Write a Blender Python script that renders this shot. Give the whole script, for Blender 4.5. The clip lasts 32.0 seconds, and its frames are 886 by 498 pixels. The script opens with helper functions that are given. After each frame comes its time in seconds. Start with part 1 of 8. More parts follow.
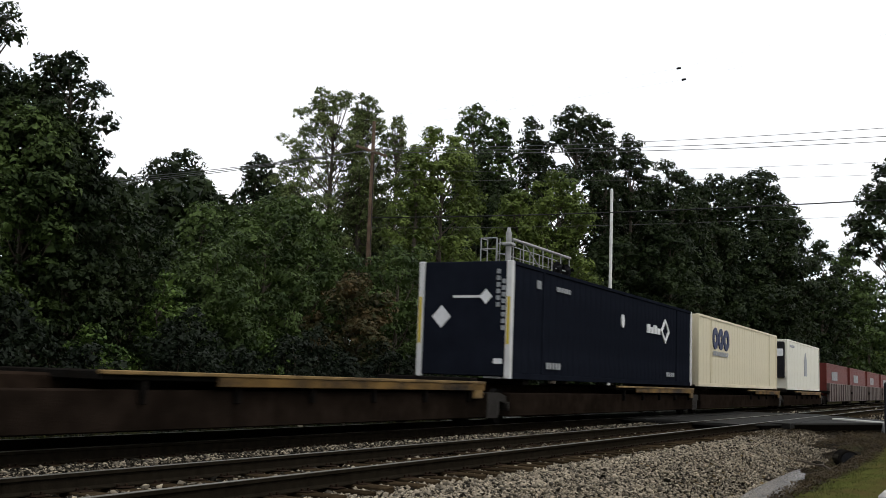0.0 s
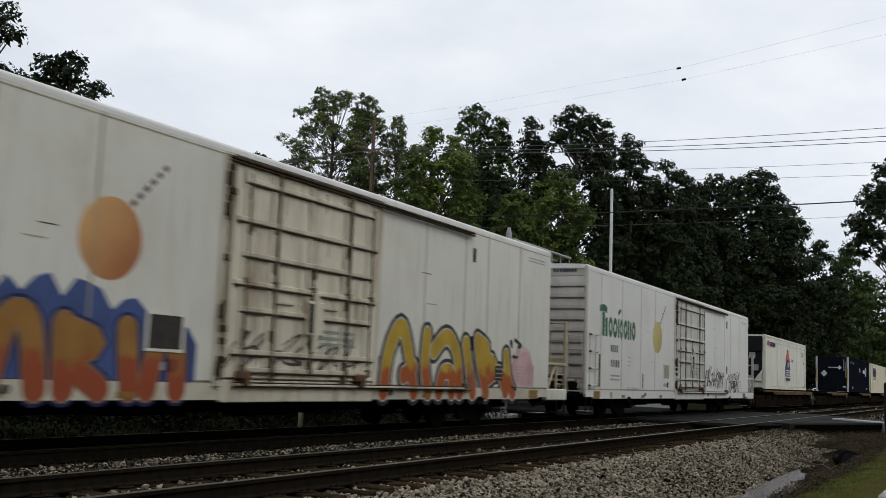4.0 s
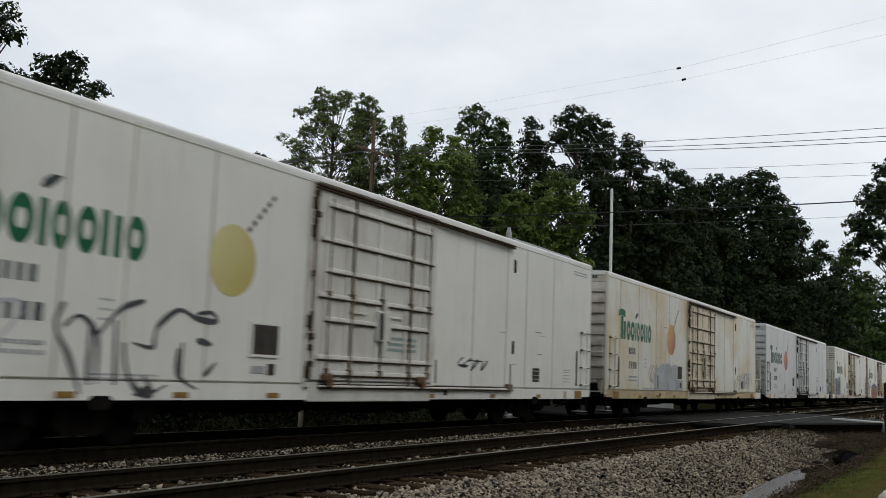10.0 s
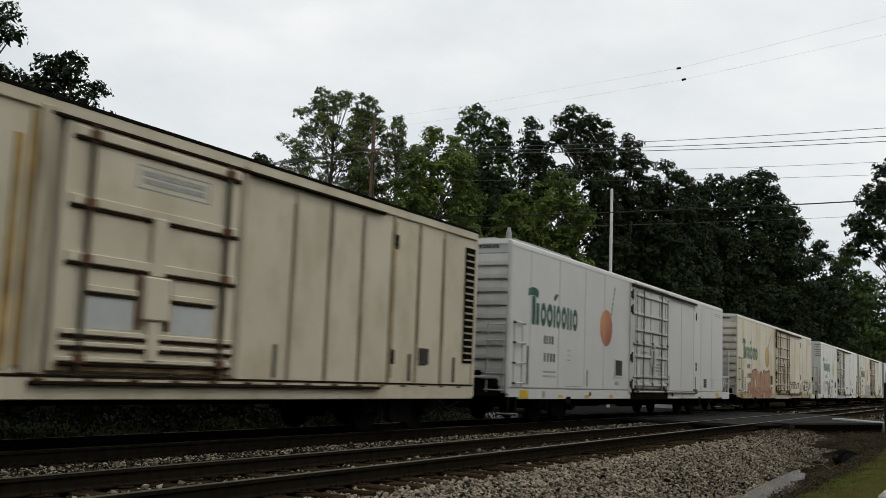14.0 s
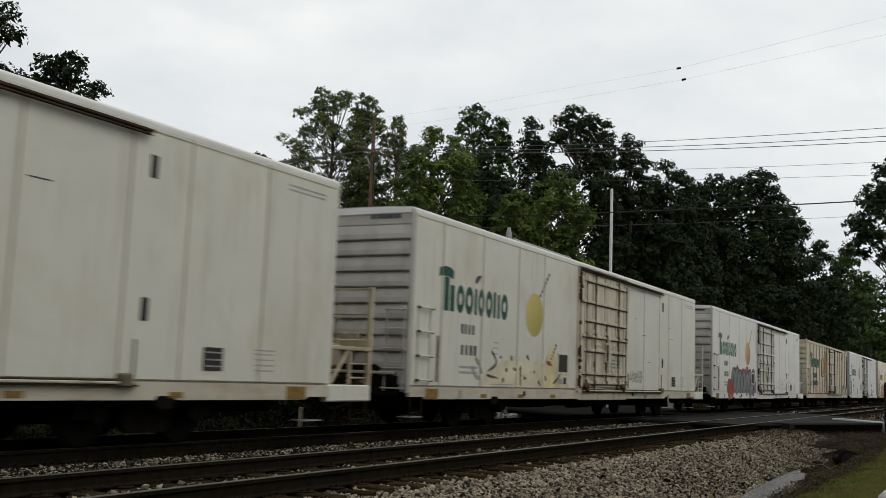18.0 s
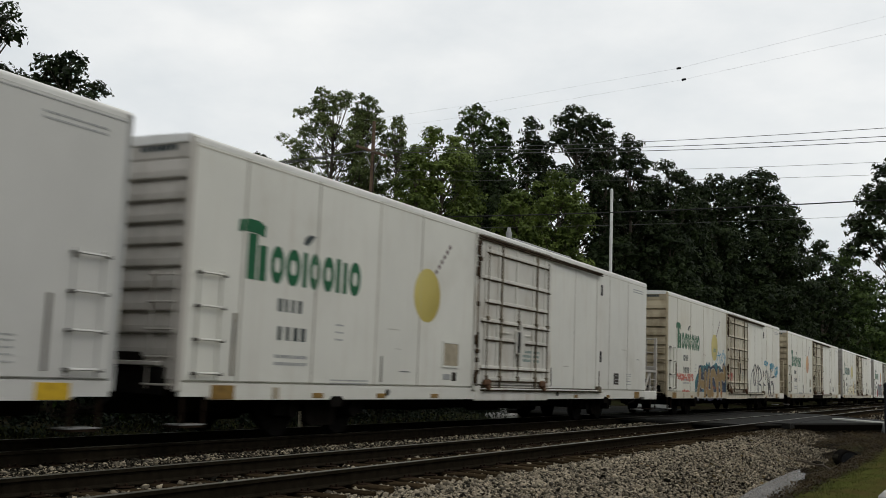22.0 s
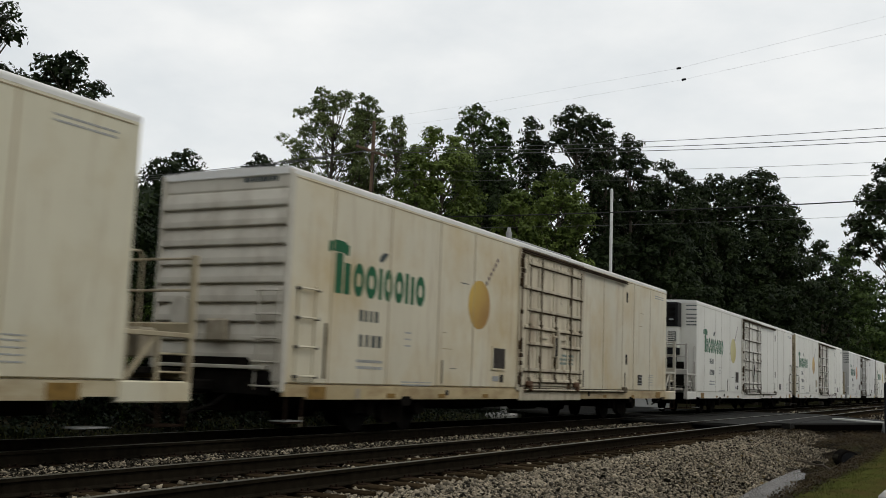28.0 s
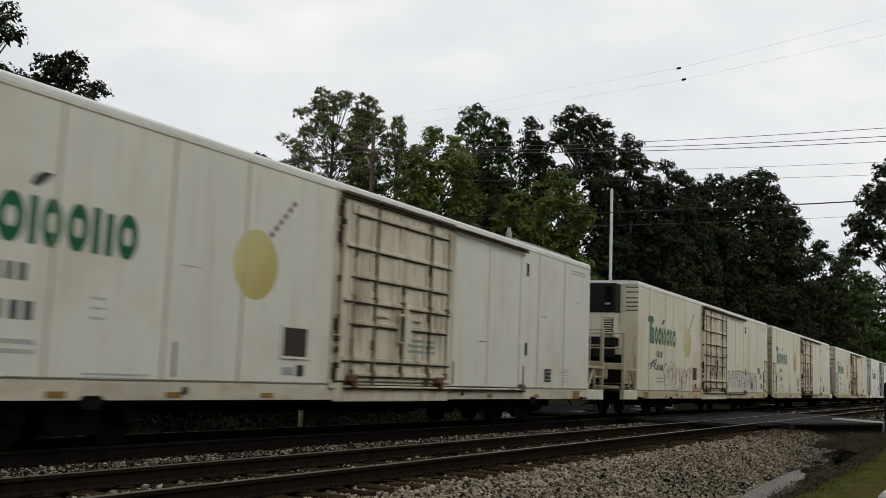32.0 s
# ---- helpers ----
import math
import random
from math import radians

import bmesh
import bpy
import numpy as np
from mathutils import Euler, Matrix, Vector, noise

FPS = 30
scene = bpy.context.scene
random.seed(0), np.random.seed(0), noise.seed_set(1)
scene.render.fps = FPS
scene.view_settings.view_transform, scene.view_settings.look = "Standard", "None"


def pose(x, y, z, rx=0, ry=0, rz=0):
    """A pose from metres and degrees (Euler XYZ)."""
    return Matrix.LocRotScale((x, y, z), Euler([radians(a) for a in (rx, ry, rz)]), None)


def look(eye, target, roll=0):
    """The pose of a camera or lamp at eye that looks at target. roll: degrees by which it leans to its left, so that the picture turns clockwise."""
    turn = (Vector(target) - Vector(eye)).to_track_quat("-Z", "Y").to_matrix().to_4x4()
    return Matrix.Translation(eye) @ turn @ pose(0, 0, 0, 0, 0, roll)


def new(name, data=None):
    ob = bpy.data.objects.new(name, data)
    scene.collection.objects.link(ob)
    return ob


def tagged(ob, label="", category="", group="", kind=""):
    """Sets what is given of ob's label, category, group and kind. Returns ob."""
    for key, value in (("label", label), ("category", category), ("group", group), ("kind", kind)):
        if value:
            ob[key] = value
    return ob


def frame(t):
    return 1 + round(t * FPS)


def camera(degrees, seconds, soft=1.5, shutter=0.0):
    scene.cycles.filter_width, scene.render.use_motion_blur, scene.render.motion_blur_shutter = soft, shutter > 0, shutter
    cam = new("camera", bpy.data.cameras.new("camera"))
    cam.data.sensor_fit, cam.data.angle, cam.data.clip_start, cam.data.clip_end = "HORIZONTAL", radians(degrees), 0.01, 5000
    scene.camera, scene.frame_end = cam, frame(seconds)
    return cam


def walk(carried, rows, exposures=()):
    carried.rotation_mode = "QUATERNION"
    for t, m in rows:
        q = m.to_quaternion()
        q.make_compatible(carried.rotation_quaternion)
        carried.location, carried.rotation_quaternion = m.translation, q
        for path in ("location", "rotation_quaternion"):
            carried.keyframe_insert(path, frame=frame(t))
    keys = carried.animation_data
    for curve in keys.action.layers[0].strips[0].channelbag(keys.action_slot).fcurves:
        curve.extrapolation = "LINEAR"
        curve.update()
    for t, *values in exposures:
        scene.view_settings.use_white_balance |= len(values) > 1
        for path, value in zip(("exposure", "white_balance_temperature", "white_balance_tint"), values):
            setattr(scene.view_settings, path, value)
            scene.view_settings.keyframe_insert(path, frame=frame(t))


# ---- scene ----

# ------------------------------------------------------------ camera: stands still
cam = camera(46.955, 32.0, soft=0.7, shutter=0.25)
EYE = Vector((0.0, 0.0, 1.06))
YAW, PITCH = radians(28.159), radians(7.120)
AIM = EYE + Vector((-math.sin(YAW) * math.cos(PITCH), math.cos(YAW) * math.cos(PITCH), math.sin(PITCH)))
STAND = look(EYE, AIM, 2.194)
walk(cam, [(0.0, STAND), (32.0, STAND)],
     exposures=[(0.0, 0.54, 6740, 8), (1.2, 0.48, 6740, 8), (2.2, 0.24, 6620, 9), (3.0, 0.08, 6520, 7), (4.5, 0.02, 6520, 7), (10.0, 0.0, 6560, 6), (11.5, 0.0, 6820, 5), (32.0, 0.0, 6900, 5)])

# ------------------------------------------------------------ sky and sun: a bright overcast day
world = bpy.data.worlds.new("world")
scene.world = world
world.use_nodes = True
wn, wl = world.node_tree.nodes, world.node_tree.links
wn.clear()
SUN_EL, SUN_AZ = radians(52), radians(72)
sky = wn.new("ShaderNodeTexSky")
sky.sky_type, sky.sun_disc, sky.sun_elevation, sky.sun_rotation = "NISHITA", False, SUN_EL, SUN_AZ
coord = wn.new("ShaderNodeTexCoord")
stretch = wn.new("ShaderNodeMapping")
stretch.inputs["Scale"].default_value = (1.0, 1.0, 2.2)
cloud = wn.new("ShaderNodeTexNoise")
cloud.inputs["Scale"].default_value, cloud.inputs["Detail"].default_value = 3.2, 6.0
cloud.inputs["Roughness"].default_value = 0.55
tone = wn.new("ShaderNodeValToRGB")
tone.color_ramp.elements[0].position, tone.color_ramp.elements[1].position = 0.30, 0.68
tone.color_ramp.elements[0].color = (6.5, 6.92, 7.75, 1)
tone.color_ramp.elements[1].color = (9.05, 9.12, 9.72, 1)
blend = wn.new("ShaderNodeMix")
blend.data_type = "RGBA"
blend.inputs[0].default_value = 0.93
back = wn.new("ShaderNodeBackground")
back.inputs["Strength"].default_value = 0.107
wout = wn.new("ShaderNodeOutputWorld")
wl.new(coord.outputs["Generated"], stretch.inputs["Vector"])
wl.new(stretch.outputs["Vector"], cloud.inputs["Vector"])
wl.new(cloud.outputs["Fac"], tone.inputs["Fac"])
wl.new(sky.outputs["Color"], blend.inputs[6])
wl.new(tone.outputs["Color"], blend.inputs[7])
wl.new(blend.outputs[2], back.inputs["Color"])
wl.new(back.outputs["Background"], wout.inputs["Surface"])

sun = bpy.data.lights.new("sun", "SUN")
sun.energy, sun.angle, sun.color = 0.5, radians(24), (1.0, 0.97, 0.92)
SUN_DIR = Vector((math.sin(SUN_AZ) * math.cos(SUN_EL), math.cos(SUN_AZ) * math.cos(SUN_EL), math.sin(SUN_EL)))
sun_ob = new("sun", sun)
sun_ob.matrix_world = look(SUN_DIR * 60, (0, 0, 0))

# ------------------------------------------------------------ plan
D, DN = 10.875, 7.105          # lateral distance of the train's track and of the near track
SPEED = 16.25                 # metres a second, away along +y
HW = 1.355                    # half the width of a refrigerator car
LEN = 21.08                   # length of its body


# ------------------------------------------------------------ materials
def material(name, color, rough=0.6, metal=0.0, vary=0.25, scale=6.0, bump=0.2, bump_scale=40.0, dirt=None, dirt_amount=0.0,
             dirt_scale=(1.0, 1.0, 1.0), dirt_low=0.5, island=0.0, seed=0.0, per_object=0.0, spec=0.18,
             streak=None, streak_amount=0.0):
    m = bpy.data.materials.new(name)
    m.use_nodes = True
    n, l = m.node_tree.nodes, m.node_tree.links
    p = n["Principled BSDF"]
    p.inputs["Metallic"].default_value, p.inputs["Roughness"].default_value = metal, rough
    p.inputs["Specular IOR Level"].default_value = spec
    tc = n.new("ShaderNodeTexCoord")
    mp = n.new("ShaderNodeMapping")
    mp.inputs["Location"].default_value = (seed * 3.1, seed * 7.7, seed * 1.3)
    l.new(tc.outputs["Object"], mp.inputs["Vector"])
    n1 = n.new("ShaderNodeTexNoise")
    n1.inputs["Scale"].default_value, n1.inputs["Detail"].default_value = scale, 6.0
    l.new(mp.outputs["Vector"], n1.inputs["Vector"])
    mr = n.new("ShaderNodeMapRange")
    mr.inputs["To Min"].default_value, mr.inputs["To Max"].default_value = 1 - vary, 1 + vary
    mr.inputs["From Min"].default_value, mr.inputs["From Max"].default_value = 0.25, 0.75
    l.new(n1.outputs["Fac"], mr.inputs["Value"])
    last = mr.outputs["Result"]
    if island or per_object:
        src = n.new("ShaderNodeNewGeometry").outputs["Random Per Island"] if island else n.new("ShaderNodeObjectInfo").outputs["Random"]
        amount = island or per_object
        m2 = n.new("ShaderNodeMapRange")
        m2.inputs["To Min"].default_value, m2.inputs["To Max"].default_value = 1 - amount, 1 + amount
        l.new(src, m2.inputs["Value"])
        mul = n.new("ShaderNodeMath")
        mul.operation = "MULTIPLY"
        l.new(last, mul.inputs[0])
        l.new(m2.outputs["Result"], mul.inputs[1])
        last = mul.outputs["Value"]
    vm = n.new("ShaderNodeVectorMath")
    vm.operation = "SCALE"
    vm.inputs[0].default_value = color
    l.new(last, vm.inputs["Scale"])
    col = vm.outputs["Vector"]
    if dirt:
        mp2 = n.new("ShaderNodeMapping")
        mp2.inputs["Location"].default_value = (seed * 1.7 + 3, seed * 5.3, seed * 2.9)
        mp2.inputs["Scale"].default_value = dirt_scale
        l.new(tc.outputs["Object"], mp2.inputs["Vector"])
        n2 = n.new("ShaderNodeTexNoise")
        n2.inputs["Scale"].default_value, n2.inputs["Detail"].default_value, n2.inputs["Roughness"].default_value = 1.0, 8.0, 0.62
        l.new(mp2.outputs["Vector"], n2.inputs["Vector"])
        ramp = n.new("ShaderNodeMapRange")
        ramp.inputs["From Min"].default_value, ramp.inputs["From Max"].default_value = dirt_low, dirt_low + 0.28
        ramp.inputs["To Max"].default_value = dirt_amount
        l.new(n2.outputs["Fac"], ramp.inputs["Value"])
        mx = n.new("ShaderNodeMix")
        mx.data_type = "RGBA"
        mx.inputs[7].default_value = (*dirt, 1)
        l.new(ramp.outputs["Result"], mx.inputs[0])
        l.new(col, mx.inputs[6])
        col = mx.outputs[2]
    if streak:
        # narrow rust runs, long in the upright direction, gathered in patches
        mp3 = n.new("ShaderNodeMapping")
        mp3.inputs["Location"].default_value = (seed * 2.3, seed * 4.1 + 1, seed * 0.7)
        mp3.inputs["Scale"].default_value = (1.0, 5.5, 0.45)
        l.new(tc.outputs["Object"], mp3.inputs["Vector"])
        n3 = n.new("ShaderNodeTexNoise")
        n3.inputs["Scale"].default_value, n3.inputs["Detail"].default_value, n3.inputs["Roughness"].default_value = 1.0, 7.0, 0.68
        l.new(mp3.outputs["Vector"], n3.inputs["Vector"])
        r3 = n.new("ShaderNodeMapRange")
        r3.inputs["From Min"].default_value, r3.inputs["From Max"].default_value = 0.53, 0.74
        r3.inputs["To Max"].default_value = streak_amount
        l.new(n3.outputs["Fac"], r3.inputs["Value"])
        m3 = n.new("ShaderNodeMix")
        m3.data_type = "RGBA"
        m3.inputs[7].default_value = (*streak, 1)
        l.new(r3.outputs["Result"], m3.inputs[0])
        l.new(col, m3.inputs[6])
        col = m3.outputs[2]
    l.new(col, p.inputs["Base Color"])
    if bump:
        nb = n.new("ShaderNodeTexNoise")
        nb.inputs["Scale"].default_value, nb.inputs["Detail"].default_value = bump_scale, 4.0
        l.new(tc.outputs["Object"], nb.inputs["Vector"])
        bp = n.new("ShaderNodeBump")
        bp.inputs["Strength"].default_value, bp.inputs["Distance"].default_value = bump, 0.02
        l.new(nb.outputs["Fac"], bp.inputs["Height"])
        l.new(bp.outputs["Normal"], p.inputs["Normal"])
    return m


def leaf_material(name, color, light):
    m = bpy.data.materials.new(name)
    m.use_nodes = True
    n, l = m.node_tree.nodes, m.node_tree.links
    p = n["Principled BSDF"]
    p.inputs["Roughness"].default_value, p.inputs["Specular IOR Level"].default_value = 0.6, 0.12
    g = n.new("ShaderNodeNewGeometry")
    mix = n.new("ShaderNodeMix")
    mix.data_type = "RGBA"
    mix.inputs[6].default_value, mix.inputs[7].default_value = (*color, 1), (*light, 1)
    tc = n.new("ShaderNodeTexCoord")
    ns = n.new("ShaderNodeTexNoise")
    ns.inputs["Scale"].default_value, ns.inputs["Detail"].default_value = 0.9, 4.0
    l.new(tc.outputs["Object"], ns.inputs["Vector"])
    ad = n.new("ShaderNodeMath")
    ad.operation = "MULTIPLY_ADD"
    ad.inputs[1].default_value, ad.inputs[2].default_value = 0.6, -0.3
    l.new(g.outputs["Random Per Island"], ad.inputs[0])
    sm = n.new("ShaderNodeMath")
    sm.operation = "ADD"
    sm.use_clamp = True
    cr = n.new("ShaderNodeMapRange")
    cr.inputs["From Min"].default_value, cr.inputs["From Max"].default_value = 0.38, 0.66
    l.new(ns.outputs["Fac"], cr.inputs["Value"])
    l.new(cr.outputs["Result"], sm.inputs[0])
    l.new(ad.outputs["Value"], sm.inputs[1])
    l.new(sm.outputs["Value"], mix.inputs[0])
    l.new(mix.outputs[2], p.inputs["Base Color"])
    tr = n.new("ShaderNodeBsdfTranslucent")
    l.new(mix.outputs[2], tr.inputs["Color"])
    ms = n.new("ShaderNodeMixShader")
    ms.inputs[0].default_value = 0.18
    l.new(p.outputs["BSDF"], ms.inputs[1])
    l.new(tr.outputs["BSDF"], ms.inputs[2])
    l.new(ms.outputs["Shader"], n["Material Output"].inputs["Surface"])
    return m


RUST_STAIN = material("rust_stain", (0.095, 0.057, 0.028), 0.8, vary=0.45, scale=3, bump=0.2, dirt=(0.36, 0.30, 0.20), dirt_amount=0.6, dirt_scale=(1, 3, 1.2), dirt_low=0.5)
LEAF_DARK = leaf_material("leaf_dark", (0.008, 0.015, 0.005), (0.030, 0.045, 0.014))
# weeds behind the train: its shade is put into the leaf colour
LEAF_SHADED = leaf_material("leaf_shaded", (0.007, 0.012, 0.006), (0.014, 0.021, 0.009))
LEAF_MID = leaf_material("leaf_mid", (0.022, 0.038, 0.011), (0.080, 0.120, 0.032))
LEAF_FRESH = leaf_material("leaf_fresh", (0.028, 0.052, 0.012), (0.120, 0.185, 0.040))
LEAF_LIGHT = leaf_material("leaf_light", (0.050, 0.074, 0.016), (0.152, 0.200, 0.046))
LEAF_GREY = leaf_material("leaf_grey", (0.070, 0.094, 0.033), (0.17, 0.205, 0.075))
LEAF_RED = leaf_material("leaf_red", (0.022, 0.034, 0.012), (0.105, 0.070, 0.030))
BARK = material("bark", (0.085, 0.070, 0.055), 0.9, vary=0.4, scale=9, bump=0.8, bump_scale=22)
POLE_WOOD = material("pole_wood", (0.120, 0.080, 0.054), 0.85, vary=0.35, scale=5, bump=0.5, bump_scale=30)
STEEL_RAIL = material("rail_side", (0.016, 0.013, 0.009), 0.75, vary=0.35, scale=8, bump=0.3, spec=0.0)
RAIL_TOP = material("rail_top", (0.125, 0.116, 0.092), 0.38, metal=0.78, vary=0.25, scale=4, bump=0.05)
TIE_WOOD = material("tie_wood", (0.034, 0.024, 0.014), 0.9, vary=0.4, scale=7, bump=0.8, bump_scale=30, per_object=0.35, spec=0.0)
# darker copy of the ballast stone, with the train's shade in its colour
STONE_SHADE = material("shade_dark_stone", (0.020, 0.018, 0.014), 0.8, vary=0.3, scale=12, bump=0.4, island=0.6, spec=0.0)
STONE = material("ballast_stone", (0.214, 0.180, 0.131), 0.8, vary=0.3, scale=12, bump=0.4, island=0.92)
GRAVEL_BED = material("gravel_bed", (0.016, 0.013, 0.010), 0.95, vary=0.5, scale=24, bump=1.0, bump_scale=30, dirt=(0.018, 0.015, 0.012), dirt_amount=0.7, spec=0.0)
# near-black colour for the shaded face below the road slab
SHADE_EARTH = material("shade_earth", (0.006, 0.005, 0.004), 0.95, vary=0.4, scale=6, bump=0.6, bump_scale=14, spec=0.0)
MUD = material("mud", (0.026, 0.021, 0.014), 0.9, vary=0.4, scale=2.2, bump=1.0, bump_scale=14, dirt=(0.035, 0.045, 0.016), dirt_amount=0.8, dirt_scale=(0.7, 0.5, 0.7), dirt_low=0.42, spec=0.0)
TURF = material("turf", (0.060, 0.066, 0.018), 0.95, vary=0.4, scale=3.0, bump=1.0, bump_scale=40, dirt=(0.080, 0.054, 0.024), dirt_amount=0.85, dirt_scale=(1.2, 0.6, 1), dirt_low=0.44, spec=0.0)
GRASS = material("grass_blades", (0.082, 0.092, 0.024), 0.8, vary=0.3, scale=0.8, bump=0, island=0.4)
ASPHALT = material("asphalt", (0.016, 0.0155, 0.014), 0.65, vary=0.3, scale=1.1, bump=0.25, bump_scale=60, dirt=(0.050, 0.047, 0.041), dirt_amount=0.8, dirt_scale=(0.28, 0.12, 0.8), dirt_low=0.52, spec=0.03)
PANEL_RUBBER = material("crossing_panel", (0.016, 0.0155, 0.014), 0.6, vary=0.3, scale=4, bump=0.3, spec=0.02)
CONCRETE = material("concrete", (0.47, 0.46, 0.44), 0.8, vary=0.2, scale=5, bump=0.4)
GALVANISED = material("galvanised_steel", (0.30, 0.30, 0.295), 0.5, metal=0.35, vary=0.15, scale=7, bump=0.1)
WHITE_POST = material("white_post", (0.62, 0.62, 0.60), 0.55, vary=0.1, scale=3, bump=0.1)
BLACK_PAINT = material("black_paint", (0.020, 0.020, 0.022), 0.55, vary=0.3, scale=8, bump=0.1, spec=0.0)
BLACK_STEEL = material("grimy_black_steel", (0.010, 0.009, 0.008), 0.85, vary=0.45, scale=5, bump=0.4, dirt=(0.015, 0.011, 0.008), dirt_amount=0.6, dirt_scale=(2, 2, 2), spec=0.0)
RUST_STEEL = material("rusty_steel", (0.021, 0.014, 0.010), 0.85, vary=0.4, scale=6, bump=0.4, spec=0.0)
WEB_BROWN = material("web_brown", (0.017, 0.012, 0.009), 0.85, vary=0.4, scale=3, bump=0.3, dirt=(0.005, 0.004, 0.003), dirt_amount=0.9, dirt_scale=(1, 0.35, 1), dirt_low=0.42, spec=0.0)
TRUCK_GREY = material("truck_grey", (0.022, 0.019, 0.016), 0.8, vary=0.4, scale=5, bump=0.3)
WHEEL_STEEL = material("wheel_steel", (0.013, 0.012, 0.011), 0.8, metal=0.0, vary=0.3, scale=9, bump=0.2, spec=0.0)
DARK_GLASS = material("dark_lens", (0.04, 0.012, 0.012), 0.15, vary=0.1, bump=0)
CABLE = material("cable", (0.10, 0.10, 0.10), 0.6, vary=0.1, bump=0)
CABLE_DARK = material("cable_dark", (0.018, 0.018, 0.018), 0.7, vary=0.1, bump=0)
WATER = material("puddle_water", (0.066, 0.055, 0.050), 0.26, vary=0.4, scale=2.6, bump=0.22, bump_scale=7.0, spec=0.5)
REFLECTOR = material("reflector_yellow", (0.56, 0.36, 0.03), 0.45, vary=0.2, scale=9, bump=0)
REFLECTOR_DULL = material("reflector_dull", (0.22, 0.13, 0.035), 0.6, vary=0.3, scale=9, bump=0)
GREEN = material("green_lettering", (0.012, 0.108, 0.046), 0.5, vary=0.12, scale=4, bump=0.05)
GREEN_DARK = material("dark_green_lettering", (0.012, 0.075, 0.050), 0.5, vary=0.12, scale=4, bump=0.05)
INK = material("grey_lettering", (0.052, 0.064, 0.066), 0.6, vary=0.2, scale=5, bump=0)
INK_FAINT = material("faint_lettering", (0.34, 0.345, 0.34), 0.6, vary=0.2, scale=5, bump=0)
NOTICE_INK = material("faded_green_lettering", (0.20, 0.27, 0.25), 0.6, vary=0.25, scale=5, bump=0)
STRAW = material("straw_grey", (0.17, 0.12, 0.12), 0.6, vary=0.2, scale=9, bump=0)
CONDENSER = material("condenser_black", (0.009, 0.009, 0.010), 0.4, vary=0.2, scale=4, bump=0.03, spec=0.14)
GREYBLUE_MAT = material("grey_plate", (0.30, 0.31, 0.32), 0.6, vary=0.15, scale=6, bump=0.1)
# lighter than the sides: the sky highlight along the roof edge is painted in
ROOF_BRIGHT = material("roof_bright", (0.74, 0.73, 0.70), 0.5, vary=0.06, scale=1.0, bump=0.05, dirt=(0.45, 0.40, 0.32), dirt_amount=0.35, dirt_scale=(1, 0.8, 1))
PLATE_DARK = material("dark_plate", (0.045, 0.038, 0.032), 0.7, vary=0.3, scale=7, bump=0.2)
PLATE_TAN = material("tan_plate", (0.36, 0.31, 0.23), 0.7, vary=0.2, scale=7, bump=0.2)
DECK_TAN = material("deck_edge_tan", (0.22, 0.14, 0.055), 0.8, vary=0.4, scale=2.2, bump=0.4, dirt=(0.04, 0.028, 0.020), dirt_amount=0.95, dirt_scale=(1, 0.8, 3), dirt_low=0.43)
DECK_FACE = material("deck_edge_brown", (0.17, 0.098, 0.028), 0.8, vary=0.5, scale=1.6, bump=0.4, dirt=(0.014, 0.011, 0.009), dirt_amount=1.0, dirt_scale=(1, 0.9, 2), dirt_low=0.40)
NAVY = material("navy_container_paint", (0.0105, 0.0125, 0.0185), 0.62, vary=0.25, scale=1.5, bump=0.1, spec=0.0)
CREAM_BOX = material("cream_container_paint", (0.66, 0.59, 0.41), 0.5, vary=0.06, scale=1.2, bump=0.05, dirt=(0.38, 0.31, 0.2), dirt_amount=0.35, dirt_scale=(1, 1.2, 0.4))
WHITE_BOX = material("white_container_paint", (0.70, 0.68, 0.57), 0.45, vary=0.06, scale=1.2, bump=0.05, dirt=(0.42, 0.36, 0.22), dirt_amount=0.45, dirt_scale=(1, 1.4, 0.5))
RED_BOX = material("red_container_paint", (0.13, 0.026, 0.020), 0.6, vary=0.2, scale=2, bump=0.1)
GREY_BOX = material("grey_container_paint", (0.11, 0.085, 0.075), 0.7, vary=0.25, scale=2, bump=0.1)
DECAL_GREY = material("grey_line", (0.36, 0.35, 0.31), 0.6, vary=0.2, scale=3, bump=0)
GRIME = material("corner_grime", (0.42, 0.37, 0.25), 0.7, vary=0.3, scale=2.5, bump=0.1)
DECAL_WHITE = material("white_lettering", (0.70, 0.70, 0.70), 0.55, vary=0.1, scale=6, bump=0)
DECAL_BLUE = material("blue_lettering", (0.014, 0.024, 0.080), 0.55, vary=0.12, scale=6, bump=0)
DECAL_RED = material("red_lettering", (0.55, 0.075, 0.045), 0.55, vary=0.12, scale=6, bump=0)
DECAL_YELLOW = material("yellow_stripe", (0.55, 0.42, 0.05), 0.55, vary=0.12, scale=6, bump=0)


